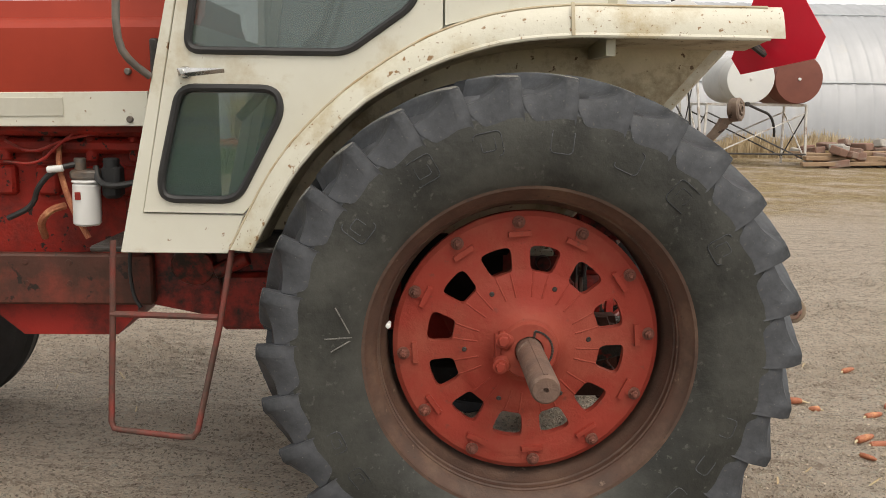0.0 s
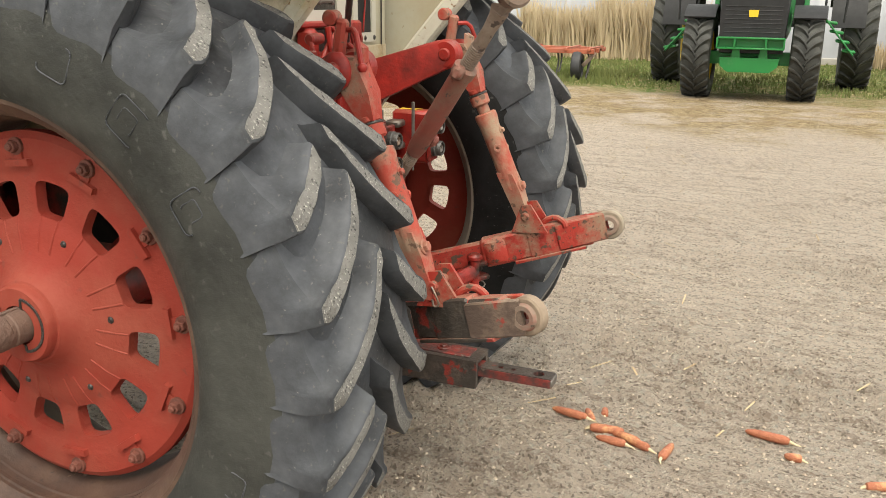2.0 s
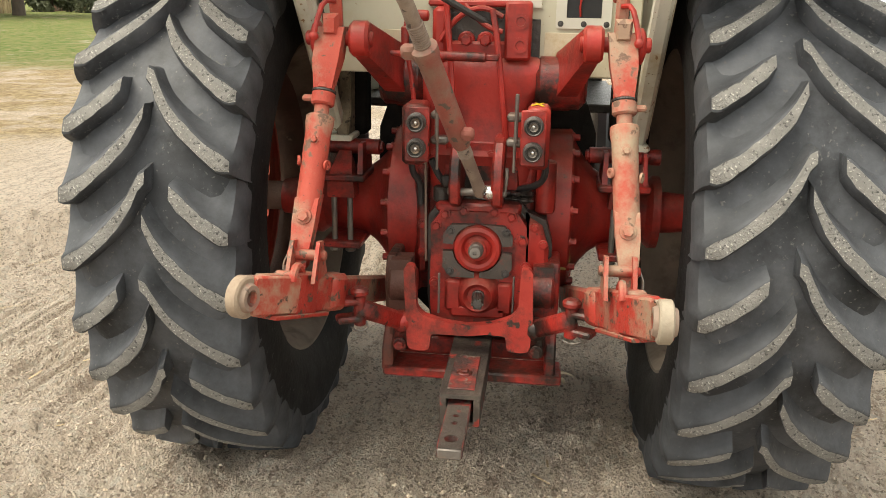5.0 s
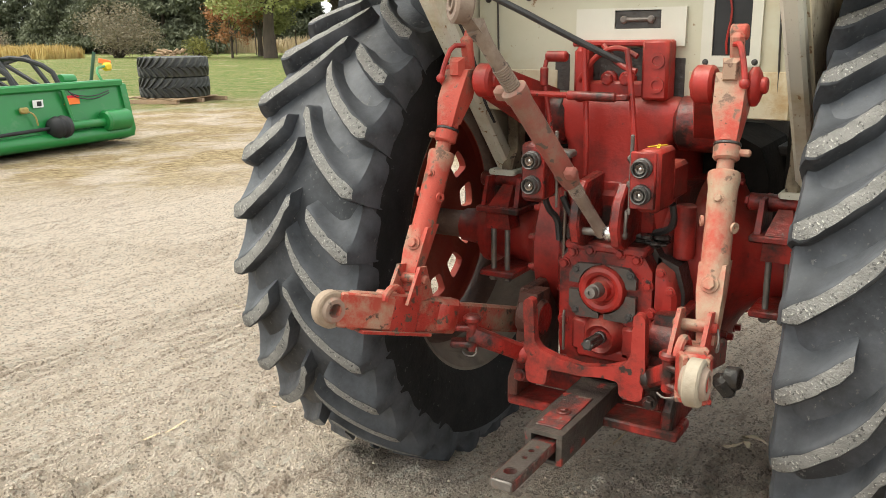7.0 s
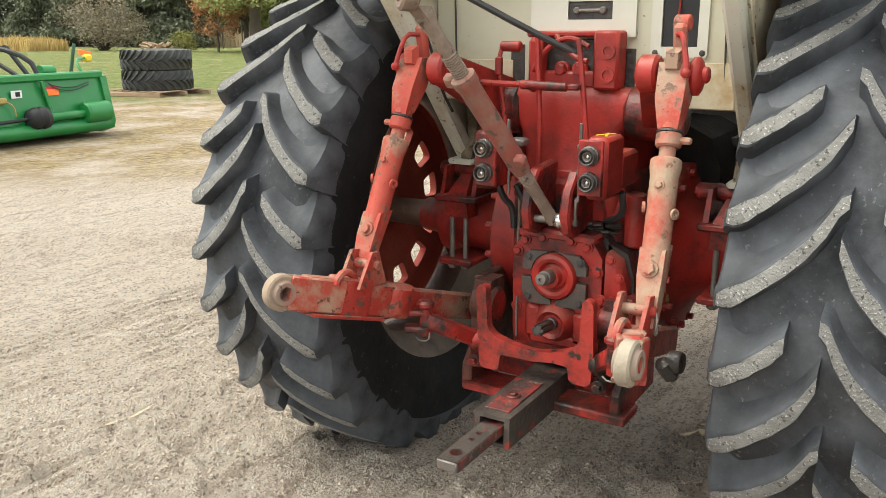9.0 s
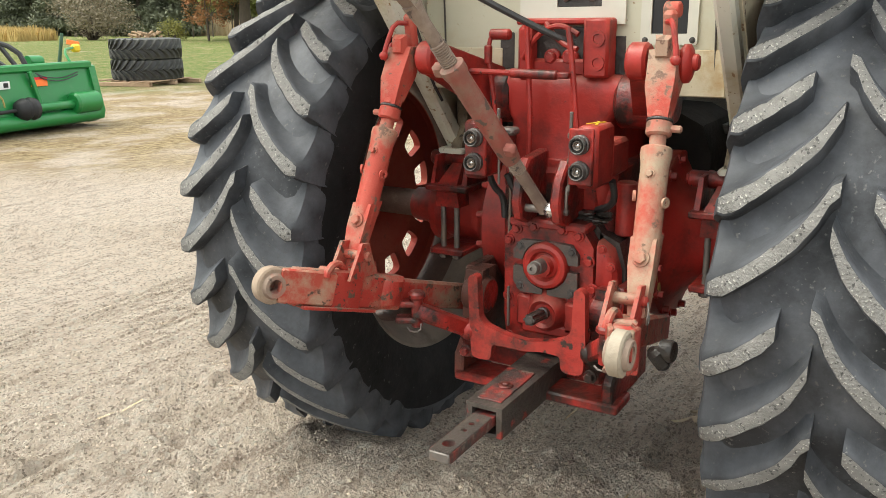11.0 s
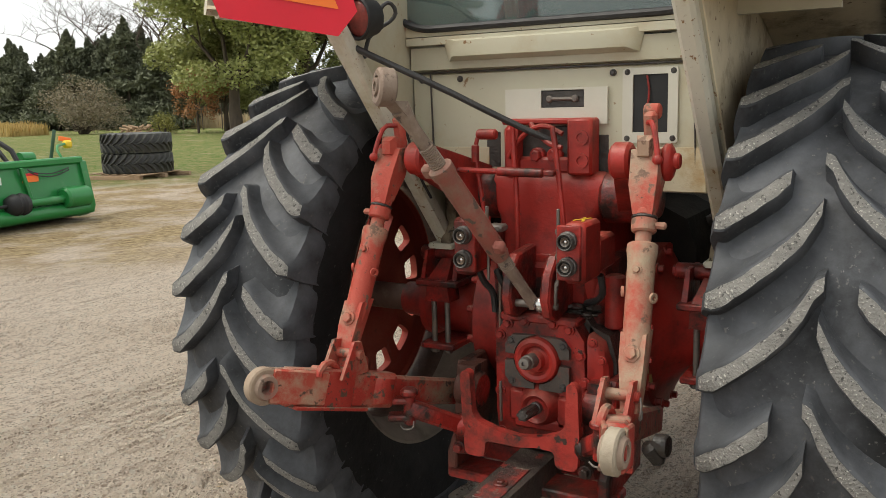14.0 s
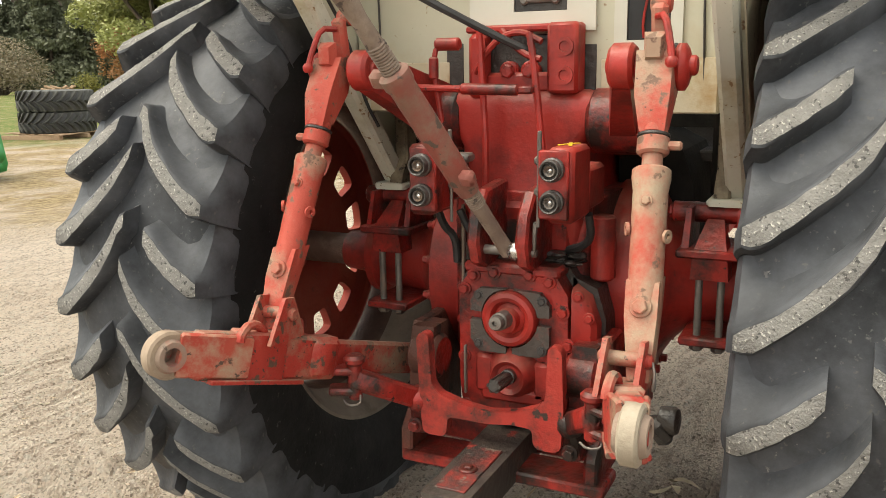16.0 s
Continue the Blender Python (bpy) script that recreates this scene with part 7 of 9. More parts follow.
tank_on("brown_fuel_tank", (7.72, TY + 0.5, 2.0), 0.55, 1.7, tank_rust, tank_rust, "rust-brown fuel tank on low stand")
tall = tank_stand("tall_tank_stand", 4.45, 5.35, TY - 0.3, TY + 0.9, 2.62, 0.22, "tall splayed white steel tank stand")
tank_on("tall_stand_tank", (4.95, TY + 0.4, 3.17), 0.52, 1.7, tank_silver, tank_white, "silver fuel tank on the tall splayed stand")
part("fuel_hose", Shape().tube([(4.95, TY - 0.45, 2.6), (4.9, TY - 0.48, 2.2), (4.8, TY - 0.5, 1.6), (4.75, TY - 0.5, 0.8), (4.85, TY - 0.55, 0.15), (5.1, TY - 0.6, 0.05), (5.3, TY - 0.55, 0.3), (5.25, TY - 0.5, 1.2), (5.1, TY - 0.45, 2.2)], 0.022, 8, 2), hose_black, tall)
part("yellow_nozzle", Shape().box((5.2, TY - 0.42, 2.1), (0.09, 0.1, 0.16), b=0.02), yellow, tall)
part("step_bar", Shape().beam((4.3, TY - 0.45, 0.55), (5.5, TY - 0.45, 0.55), 0.05, 0.08), stand_white, tall)
hs_ = thing("pump_hose", (6.9, TY, 1.35), "black delivery hose hanging under the low tanks", "hose")
part("hose", Shape().tube([(6.6, TY - 0.35, 1.42), (6.9, TY - 0.3, 1.3), (7.2, TY - 0.2, 1.2), (7.35, TY - 0.1, 0.9), (7.4, TY, 0.7)], 0.03, 8, 2), hose_black, hs_)
part("hose_valve", Shape().box((6.58, TY - 0.37, 1.43), (0.1, 0.1, 0.1), b=0.02), dark_iron, hs_)

# heap of old bricks and timber beside the tanks
rng = random.Random(11)
heap = thing("brick_heap", (9.6, 16.0, 0), "heap of old bricks and broken timber on turf", "rubble heap")
for i in range(46):
    x, y = 9.9 + rng.uniform(-1.6, 2.2), 15.9 + rng.uniform(-0.6, 0.8)
    z = 0.09 + 0.18 * (i % 4) * max(0.2, 1 - abs(x - 9.9) / 2.4)
    part("brick", Shape().box((x, y, z), (rng.uniform(0.3, 0.6), rng.uniform(0.2, 0.3), rng.uniform(0.12, 0.2)), (rng.uniform(-14, 14), rng.uniform(-14, 14), rng.uniform(0, 180)), 0.02), brick_red if i % 3 else concrete, heap)
for i in range(5):
    part("timber", Shape().box((9.8 + rng.uniform(-0.8, 0.8), 15.4 + 0.1 * i, 0.1 + 0.05 * i), (2.6, 0.14, 0.09), (0, rng.uniform(-4, 4), rng.uniform(-14, 14)), 0.01), wood, heap)
heap2 = thing("block_heap", (4.9, TY + 0.5, 0.065), "stack of bricks and stones under the tall stand", "rubble heap")
for i in range(18):
    part("block", Shape().box((4.9 + rng.uniform(-0.5, 0.6), TY + 0.5 + rng.uniform(-0.3, 0.3), 0.16 + 0.2 * (i // 5)), (rng.uniform(0.3, 0.6), 0.28, 0.19), (0, rng.uniform(-6, 6), rng.uniform(-20, 20)), 0.02), brick_red, heap2)
stump = thing("tree_stump", (4.0, TY + 0.2, 0), "grey weathered root stump", "stump")
sp_ = Shape()
for i in range(14):
    a = rng.uniform(0, 6.28)
    sp_.tube([(4.0, TY + 0.2, 0.25), (4.0 + 0.25 * math.cos(a), TY + 0.2 + 0.25 * math.sin(a), rng.uniform(0.2, 0.5)), (4.0 + 0.45 * math.cos(a), TY + 0.2 + 0.42 * math.sin(a), rng.uniform(0.0, 0.35))], [0.12, 0.08, 0.04], 7, 1)
sp_.cyl((4.0, TY + 0.2, 0.0), (4.02, TY + 0.2, 0.42), 0.3, 0.24, 14, 0.04)
part("root_mass", sp_, bark, stump)

# the tank group stands a little farther out and is that much larger
for ob in [o for o in scene.objects if o.parent is None and o.name.split(".")[0] in ("low_tank_stand", "white_fuel_tank", "brown_fuel_tank", "tall_tank_stand", "tall_stand_tank", "pump_hose", "brick_heap", "block_heap", "tree_stump")]:
    p = ob.location
    ob.location, ob.scale = (7.89 + (p.x - 6.9) * 1.07, 17.9 + (p.y - 16.1) * 1.07, p.z * 1.07), (1.07, 1.07, 1.07)

# ---- green tractor facing the yard ----
gt = thing("green_tractor", (0.55, 14.8, 0), "modern green tractor with black grille and yellow rims, parked", "tractor")
GX, GY = 0.54, 13.5


def simple_tyre(c, R, half, parent, rim_m, lugs=24, name="tyre"):
    ty = part(name, tyre_shape(c, 1, R, R * 0.6, half, 0.05), [rubber_side, rubber_side, rubber_side], parent, "black bar-tread tyre", 32)
    tread_dark(ty, c, R, half, lugs)
    rm = Shape().lathe(c, (0, 1, 0), [(-half * 0.8, R * 0.6), (half * 0.8, R * 0.6), (half * 0.75, R * 0.56), (half * 0.2, R * 0.5), (half * 0.1, R * 0.2), (half * 0.5, R * 0.16), (half * 0.5, 0.02), (-half * 0.5, 0.02), (-half * 0.5, R * 0.2), (-half * 0.6, R * 0.56)], 40, loop=True)
    part("rim", rm, rim_m, ty)
    return ty


DARK = {}


def tread_dark(ty, c, R, half, lugs):
    key = (R, half)
    if key not in DARK:
        res = {}
        for sd in (-1, 1):
            me = lug_mesh(sd, -0.01, R, half, 0.05, R * 0.24, 0.024 * R / 0.8, 3)
            me.materials.clear()
            me.materials.append(rubber_side)
            me.materials.append(rubber)
            res[sd] = me
        DARK[key] = res
    for sd in (-1, 1):
        for q in range(lugs):
            ob = new("lug", DARK[key][sd])
            ob.parent = ty
            ob.matrix_basis = Matrix.Translation(c) @ Matrix.Rotation(radians((q + 0.25 * sd) * 360 / lugs), 4, "Y")


def side_on(ob, x, y):
    """Turn a wheel built along x so that its axle runs along x instead of y."""
    ob.matrix_parent_inverse = Matrix.Translation(-BASE[ob.parent])
    ob.matrix_basis = Matrix.Translation((x, y, 0)) @ Matrix.Rotation(radians(90), 4, "Z")


for dx, y, R, half, nm in ((-0.88, GY, 0.76, 0.24, "front_tyre"), (0.88, GY, 0.76, 0.24, "front_tyre"), (-1.8, GY + 2.9, 1.02, 0.29, "rear_tyre"), (1.8, GY + 2.9, 1.02, 0.29, "rear_tyre")):
    w = simple_tyre((0, 0, R - 0.02), R, half, gt, yellow, name=nm)
    side_on(w, GX + dx, y)
hdp = [(-0.52, 1.0), (-0.56, 1.35), (-0.56, 1.75), (-0.50, 2.05), (-0.36, 2.2), (0.36, 2.2), (0.50, 2.05), (0.56, 1.75), (0.56, 1.35), (0.52, 1.0)]
hb = Shape().rings([[(GX + x * k, y, z * kz + oz) for x, z in hdp] for y, k, kz, oz in ((GY - 0.62, 0.80, 0.78, 0.25), (GY - 0.55, 0.95, 0.94, 0.06), (GY - 0.3, 1.0, 0.99, 0.0), (GY + 0.8, 1.05, 1.04, 0.0), (GY + 2.0, 1.08, 1.1, 0.0))], caps=True)
ghood = part("hood", hb, green, gt, "glossy green sloping hood", 30)
grille = part("grille", Shape().hull([(GX + x, GY - 0.66, z) for x, z in ((-0.47, 0.82), (0.47, 0.82), (-0.52, 1.10), (0.52, 1.10), (-0.53, 1.69), (0.53, 1.69), (-0.16, 1.90), (0.16, 1.90))] + [(GX + x, GY - 0.45, z) for x, z in ((-0.52, 0.80), (0.52, 0.80), (-0.56, 1.72), (0.56, 1.72), (-0.3, 1.93), (0.3, 1.93))]), black_plastic, ghood, "black grille panel")
for k in range(7):
    part("grille_bar", Shape().beam((GX - 0.45, GY - 0.664, 1.16 + 0.07 * k), (GX + 0.45, GY - 0.664, 1.16 + 0.07 * k), 0.008, 0.012, b=0.002), rubber_black, grille)
for sx in (-1, 1):
    part("headlight", Shape().hull([(GX + sx * x, y, z) for x, y, z in ((0.17, GY - 0.665, 1.715), (0.54, GY - 0.64, 1.73), (0.12, GY - 0.645, 1.86), (0.545, GY - 0.60, 1.93), (0.17, GY - 0.4, 1.73), (0.54, GY - 0.4, 1.75), (0.12, GY - 0.4, 1.84), (0.545, GY - 0.4, 1.91))]), grey_box, ghood, "clear grey headlight")
    part("hood_vent", Shape().box((GX + sx * 0.22, GY - 0.25, 2.135), (0.3, 0.28, 0.02), (14, 0, 0), 0.004), green, ghood)
    part("mudguard", Shape().rings([[(GX + sx * (0.88 + o), GY + 0.84 * math.cos(a), 0.74 + 0.86 * math.sin(a)) for o in (-0.26, 0.26)] + [(GX + sx * (0.88 + o), GY + 0.81 * math.cos(a), 0.74 + 0.83 * math.sin(a)) for o in (0.26, -0.26)] for a in [radians(v) for v in range(40, 131, 10)]], caps=True), black_plastic, gt)
    part("rear_fender", Shape().rings([[(GX + sx * (1.55 + o), GY + 2.9 + 1.12 * math.cos(a), 1.0 + 1.14 * math.sin(a)) for o in (-0.3, 0.3)] + [(GX + sx * (1.55 + o), GY + 2.9 + 1.09 * math.cos(a), 1.0 + 1.11 * math.sin(a)) for o in (0.3, -0.3)] for a in [radians(v) for v in range(30, 171, 10)]], caps=True), black_plastic, gt)
    part("mirror", Shape().box((GX + sx * 1.25, GY + 1.75, 2.75), (0.2, 0.05, 0.34), b=0.03).cyl((GX + sx * 0.85, GY + 1.9, 2.9), (GX + sx * 1.2, GY + 1.78, 2.85), 0.02, seg=8), black_plastic, gt)
    st_ = Shape()
    for k in range(4):
        st_.box((GX + sx * (1.24 + 0.12 * k), GY + 1.5, 1.30 - 0.17 * k), (0.24, 0.42, 0.05), (0, sx * 8, 0), 0.015)
    for yy in (1.29, 1.71):
        st_.beam((GX + sx * 1.10, GY + yy, 1.42), (GX + sx * 1.68, GY + yy, 0.72), 0.03, 0.12, up=(0, 1, 0), b=0.008)
    part("step_ladder", st_, green, gt, "green cab steps")
    part("hand_rail", Shape().tube([(GX + sx * 1.12, GY + 1.3, 1.40), (GX + sx * 1.12, GY + 1.3, 2.05), (GX + sx * 1.20, GY + 1.3, 2.12), (GX + sx * 1.42, GY + 1.3, 2.12), (GX + sx * 1.48, GY + 1.3, 2.02), (GX + sx * 1.46, GY + 1.3, 1.30)], 0.022, 8, 1), black_plastic, gt, "black hand rail")
part("badge", Shape().hull([(GX + x, GY - 0.672, 1.46 + z) for x, z in ((-0.07, -0.055), (0.07, -0.055), (-0.08, 0.06), (0.08, 0.06))] + [(GX + x, GY - 0.63, 1.46 + z) for x, z in ((-0.07, -0.055), (0.07, -0.055), (-0.08, 0.06), (0.08, 0.06))]), yellow, ghood, "plain yellow badge")
wb = Shape().box((GX, GY - 0.74, 1.065), (1.08, 0.16, 0.03), b=0.008).box((GX, GY - 0.74, 0.895), (1.08, 0.16, 0.03), b=0.008).box((GX, GY - 0.68, 0.98), (1.06, 0.03, 0.16), b=0.006)
for k in (-0.53, -0.25, 0.25, 0.53):
    wb.box((GX + k, GY - 0.74, 0.98), (0.03, 0.16, 0.18), b=0.006)
for k in (-0.22, 0.22):
    wb.hull([(GX + k + q_, GY - 0.70, z) for q_, z in ((-0.05, 0.90), (0.05, 0.90), (-0.09, 0.66), (0.09, 0.66))] + [(GX + k + q_, GY - 0.60, z) for q_, z in ((-0.05, 0.90), (0.05, 0.90), (-0.09, 0.66), (0.09, 0.66))])
wb.hull([(GX + q_, y, z) for y in (GY - 0.72, GY - 0.45) for q_, z in ((-0.48, 0.74), (0.48, 0.74), (-0.46, 0.60), (0.46, 0.60), (-0.34, 0.50), (0.34, 0.50))])
part("weight_bracket", wb, green, gt, "green front weight bracket")
part("front_axle", Shape().beam((GX - 0.75, GY, 0.70), (GX + 0.75, GY, 0.70), 0.24, 0.22), green, gt)
part("chassis", Shape().box((GX, GY + 1.5, 0.95), (0.7, 3.2, 0.5), b=0.05), dark_iron, gt)
for sx in (-1, 1):
    part("cab_post", Shape().beam((GX + sx * 0.80, GY + 1.55, 1.5), (GX + sx * 0.78, GY + 1.75, 3.0), 0.09, 0.09, up=(0, 1, 0)), green, gt)
    part("cab_post", Shape().beam((GX + sx * 0.84, GY + 3.1, 1.7), (GX + sx * 0.80, GY + 3.0, 3.0), 0.09, 0.09, up=(0, 1, 0)), green, gt)
part("cab_roof", Shape().hull([(GX + sx * x, GY + y, z) for sx in (-1, 1) for x, y, z in ((0.9, 1.5, 3.0), (0.9, 3.3, 3.0), (0.75, 1.6, 3.22), (0.75, 3.2, 3.22))]), green, gt)
gg = part("windscreen", Shape().hull([(GX + sx * x, GY + y, z) for sx in (-1, 1) for x, y, z in ((0.78, 1.56, 1.55), (0.76, 1.74, 2.98), (0.78, 1.58, 1.55), (0.76, 1.76, 2.98))]), cab_glass, gt)
part("cab_body", Shape().box((GX, GY + 2.3, 1.55), (1.6, 1.5, 0.7), b=0.05).box((GX, GY + 2.6, 2.2), (0.5, 0.3, 0.8), b=0.06), black_plastic, gt)

gt.location, gt.scale = (0.84, 14.02, 0), (0.935, 0.935, 0.935)

# ---- cultivator, blade and tall weeds in front of the shed ----
cu = thing("cultivator", (-4.4, 15.6, 0), "orange-red field cultivator with curved shanks on grass", "cultivator")
for y in (15.1, 15.6, 16.2):
    part("toolbar", Shape().beam((-6.0, y, 0.60), (-2.4, y, 0.60), 0.09, 0.09), orange_frame, cu)
for x in (-5.8, -4.9, -3.9, -3.0, -2.5):
    part("cross_bar", Shape().beam((x, 15.0, 0.64), (x, 16.3, 0.64), 0.07, 0.07), orange_frame, cu)
for i in range(16):
    x, y = -5.85 + 0.22 * i, (15.1, 15.6, 16.2)[i % 3]
    part("shank", Shape().tube([(x, y, 0.58), (x, y + 0.16, 0.52), (x, y + 0.2, 0.35), (x, y + 0.08, 0.15), (x, y - 0.05, 0.04)], [0.022, 0.022, 0.02, 0.02, 0.026], 6, 1), dark_iron, cu)
for x, y in ((-2.75, 15.1), (-6.25, 15.0)):
    c = (x, y, 0.30)
    w = part("gauge_wheel", Shape().lathe(c, (1, 0.1, 0), [(-0.09, 0.17), (-0.11, 0.24), (-0.08, 0.29), (0.0, 0.305), (0.08, 0.29), (0.11, 0.24), (0.09, 0.17)], 36, loop=True), rubber_black, cu, "black gauge wheel")
    part("wheel_disc", Shape().lathe(c, (1, 0.1, 0), [(-0.05, 0.175), (0.05, 0.175), (0.03, 0.06), (0.07, 0.05), (0.07, 0.01), (-0.07, 0.01)], 24, loop=True), stand_white, w)
    part("wheel_arm", Shape().beam((x + 0.12, y, 0.3), (x + 0.35, y + 0.1, 0.58), 0.06, 0.08), tan_iron, cu)
for x in (-4.5, -4.28):
    part("mast", Shape().beam((x, 15.5, 0.6), (x, 15.5, 1.15), 0.05, 0.09, up=(0, 1, 0)), dark_iron, cu)
part("mast_bridge", Shape().box((-4.39, 15.5, 1.0), (0.25, 0.05, 0.06)).box((-4.39, 15.5, 0.75), (0.16, 0.04, 0.3)), orange_frame, cu)

cu.location, cu.scale = (-4.07, 15.1, 0), (0.94, 0.94, 0.94)

bl = thing("scraper_blade", (-9.6, 17.6, 0), "faded yellow tractor scraper blade resting on grass", "scraper blade")
b0, b1 = Vector((-11.6, 18.6, 0)), Vector((-7.2, 17.0, 0))
bd_ = (b1 - b0).normalized()
bn = Vector((bd_.y, -bd_.x, 0))
bn = bn if bn.y < 0 else -bn
rr = []
for t in (0.0, 1.0):
    p = b0.lerp(b1, t)
    rr.append([p + bn * q + Vector((0, 0, z)) for q, z in ((0.12, 0.02), (0.02, 0.12), (-0.02, 0.3), (0.06, 0.46), (0.03, 0.47), (-0.06, 0.3), (-0.02, 0.1), (0.08, 0.02))])
part("mouldboard", Shape().rings(rr, caps=True), rust, bl, "rust-brown curved mouldboard")
part("top_beam", Shape().beam(b0 + Vector((0, 0, 0.50)), b1 + Vector((0, 0, 0.50)), 0.16, 0.14), yellow_faded, bl)
bc = b0.lerp(b1, 0.35)
part("hitch_frame", Shape().hull([bc + Vector((-0.55, 0.2, 0.55)), bc + Vector((0.6, 0.0, 0.55)), bc + Vector((-0.05, 0.6, 1.15)), bc + Vector((0.05, 0.62, 1.1)), bc + Vector((-0.5, 0.35, 0.55)), bc + Vector((0.6, 0.15, 0.55))]).beam(bc + Vector((-0.9, 0.5, 0.6)), bc + Vector((1.2, 0.2, 0.6)), 0.16, 0.16), yellow_faded, bl)
part("swivel_post", Shape().cyl(bc + Vector((1.3, 0.3, 0.55)), bc + Vector((1.6, 0.5, 1.0)), 0.12, 0.1, 14).beam(bc + Vector((0.6, 0.2, 0.62)), bc + Vector((1.5, 0.4, 0.72)), 0.14, 0.12), yellow_faded, bl)
part("hitch_mast", Shape().beam(bc + Vector((-0.05, 0.45, 0.5)), bc + Vector((-0.05, 0.5, 1.2)), 0.06, 0.12, up=(0, 1, 0)), rust, bl)
part("blade_pin", Shape().cyl(b0 + Vector((-0.1, 0, 0.5)), b0 + Vector((-0.35, 0.1, 0.52)), 0.08, seg=12), rust, bl)
bl.location, bl.scale = (-8.83, 16.4, 0), (0.91, 0.91, 0.91)
post = solo("steel_post", Shape().beam((-8.28, 15.85, 0.0), (-8.28, 15.85, 0.86), 0.05, 0.05, up=(0, 1, 0)), rust, "thin rusty steel fence post in the grass", "post")


def tuft_field(name, mat, n, box_, h, label, seed, lean=0.25, width=0.012, cat="tall grass"):
    """Many upright blades; one object of uncountable stuff."""
    rng = random.Random(seed)
    s = Shape()
    for _ in range(n):
        x, y = rng.uniform(box_[0], box_[1]), rng.uniform(box_[2], box_[3])
        z = h * rng.uniform(0.45, 1.0) * (0.6 + 0.4 * noise.noise(Vector((x * 0.9, y * 0.9, seed))) + 0.3)
        a = rng.uniform(0, 6.28)
        dx, dy = lean * z * math.cos(a) * rng.random(), lean * z * math.sin(a) * rng.random()
        w = width * rng.uniform(0.6, 1.4)
        wx, wy = -math.sin(a + 1.3) * w, math.cos(a + 1.3) * w
        s.v += [(x - wx, y - wy, 0), (x + wx, y + wy, 0), (x + dx * 0.4 + wx, y + dy * 0.4 + wy, z * 0.6), (x + dx * 0.4 - wx, y + dy * 0.4 - wy, z * 0.6), (x + dx, y + dy, z)]
        o = len(s.v) - 5
        s.f += [(o, o + 1, o + 2, o + 3), (o + 3, o + 2, o + 4)]
        s.m += [0, 0]
    return solo(name, s, mat, label, cat, kind="stuff")


tuft_field("weeds_by_shed", dry_grass, 5000, (-5.8, -1.0, 21.1, 22.2), 1.9, "tall dry straw-coloured weeds along the shed wall", 1, width=0.02)
tuft_field("weeds_at_corner", dry_grass, 520, (-8.35, -7.95, 21.7, 22.2), 2.2, "tall dry weeds against the arched shed", 2, lean=0.1, width=0.016)
tuft_field("weeds_by_tanks", dry_grass, 5000, (2.8, 15.2, 20.5, 22.2), 0.75, "low dry weeds behind the fuel tanks", 3, width=0.018)
tuft_field("grass_by_shed", grass_mat, 8000, (-8.2, 4.4, 13.6, 21.5), 0.10, "short green grass before the shed", 4, width=0.014, cat="grass")
tuft_field("grass_under_blade", grass_mat, 5000, (-10.8, -1.6, 13.9, 17.2), 0.16, "tufted green grass round the implements", 5, width=0.014, cat="grass")

# ---- grain bins, utility vehicle and things along the drive ----
def grain_bin(x, y, r, h, label):
    t = thing("grain_bin", (x, y, 0), label, "grain bin", "grain bins")
    prof = []
    n = int(h / 0.105)
    for i in range(n + 1):
        z = h * i / n
        prof += [(z, r - 0.02), (z + h / n * 0.5, r + 0.02)]
    part("corrugated_wall", Shape().lathe((x, y, 0), (0, 0, 1), prof, 72), bin_steel, t, "blue-grey corrugated steel wall", 20)
    part("conical_roof", Shape().lathe((x, y, h), (0, 0, 1), [(0, r + 0.15), (0.02, r + 0.15), (1.5, 0.5), (1.7, 0.4), (1.72, 0.05)], 48), bin_steel, t)
    for i in range(16):
        a = 2 * math.pi * (i + 0.3) / 16
        part("stiffener", Shape().box((x + (r + 0.05) * math.cos(a), y + (r + 0.05) * math.sin(a), h / 2), (0.06, 0.12, h), (0, 0, math.degrees(a)), 0.01), bin_steel, t)
    return t


BA, BB = (-33.6, 46.2), (-29.6, 52.6)
ga = grain_bin(*BA, 3.7, 7.5, "blue-grey corrugated grain bin with a door")
gb = grain_bin(*BB, 3.9, 7.5, "second blue-grey corrugated grain bin")


def on_bin(b, r, deg, z):
    a = radians(deg)
    return Vector((b[0] + r * math.cos(a), b[1] + r * math.sin(a), z)), math.degrees(a)


p, a = on_bin(BA, 3.75, -70, 1.15)
dr_ = part("bin_door", Shape().box(p, (0.1, 0.85, 1.9), (0, 0, a), 0.02), grey_box, ga, "grey bin door")
p, a = on_bin(BA, 3.82, -70, 1.6)
part("door_panel", Shape().box(p, (0.06, 0.6, 0.7), (0, 0, a), 0.02), galv, dr_)
p, a = on_bin(BA, 3.85, -38, 1.9)
part("blue_box", Shape().box(p, (0.2, 0.7, 0.7), (0, 0, a), 0.04), blue_plastic, ga, "blue control box")
p, a = on_bin(BA, 3.9, -56, 0.55)
part("meter_cabinet", Shape().box(p, (0.3, 0.75, 1.0), (0, 0, a), 0.03), grey_box, ga)
p, a = on_bin(BA, 3.85, -62, 1.1)
part("conduit", Shape().beam(p + Vector((0.1, 0, -1.0)), p + Vector((0.35, 0.1, 1.0)), 0.1, 0.1, up=(0, 1, 0)), galv, ga)

ga.location, ga.scale = (-27.6, 37.7, 0), (0.8, 0.8, 0.8)
gb.location, gb.scale = (-24.4, 42.8, 0), (0.8, 0.8, 0.8)
ut = thing("utility_vehicle", (-27.7, 42.7, 0), "green utility vehicle with windscreen and cargo bed, parked", "utility vehicle")
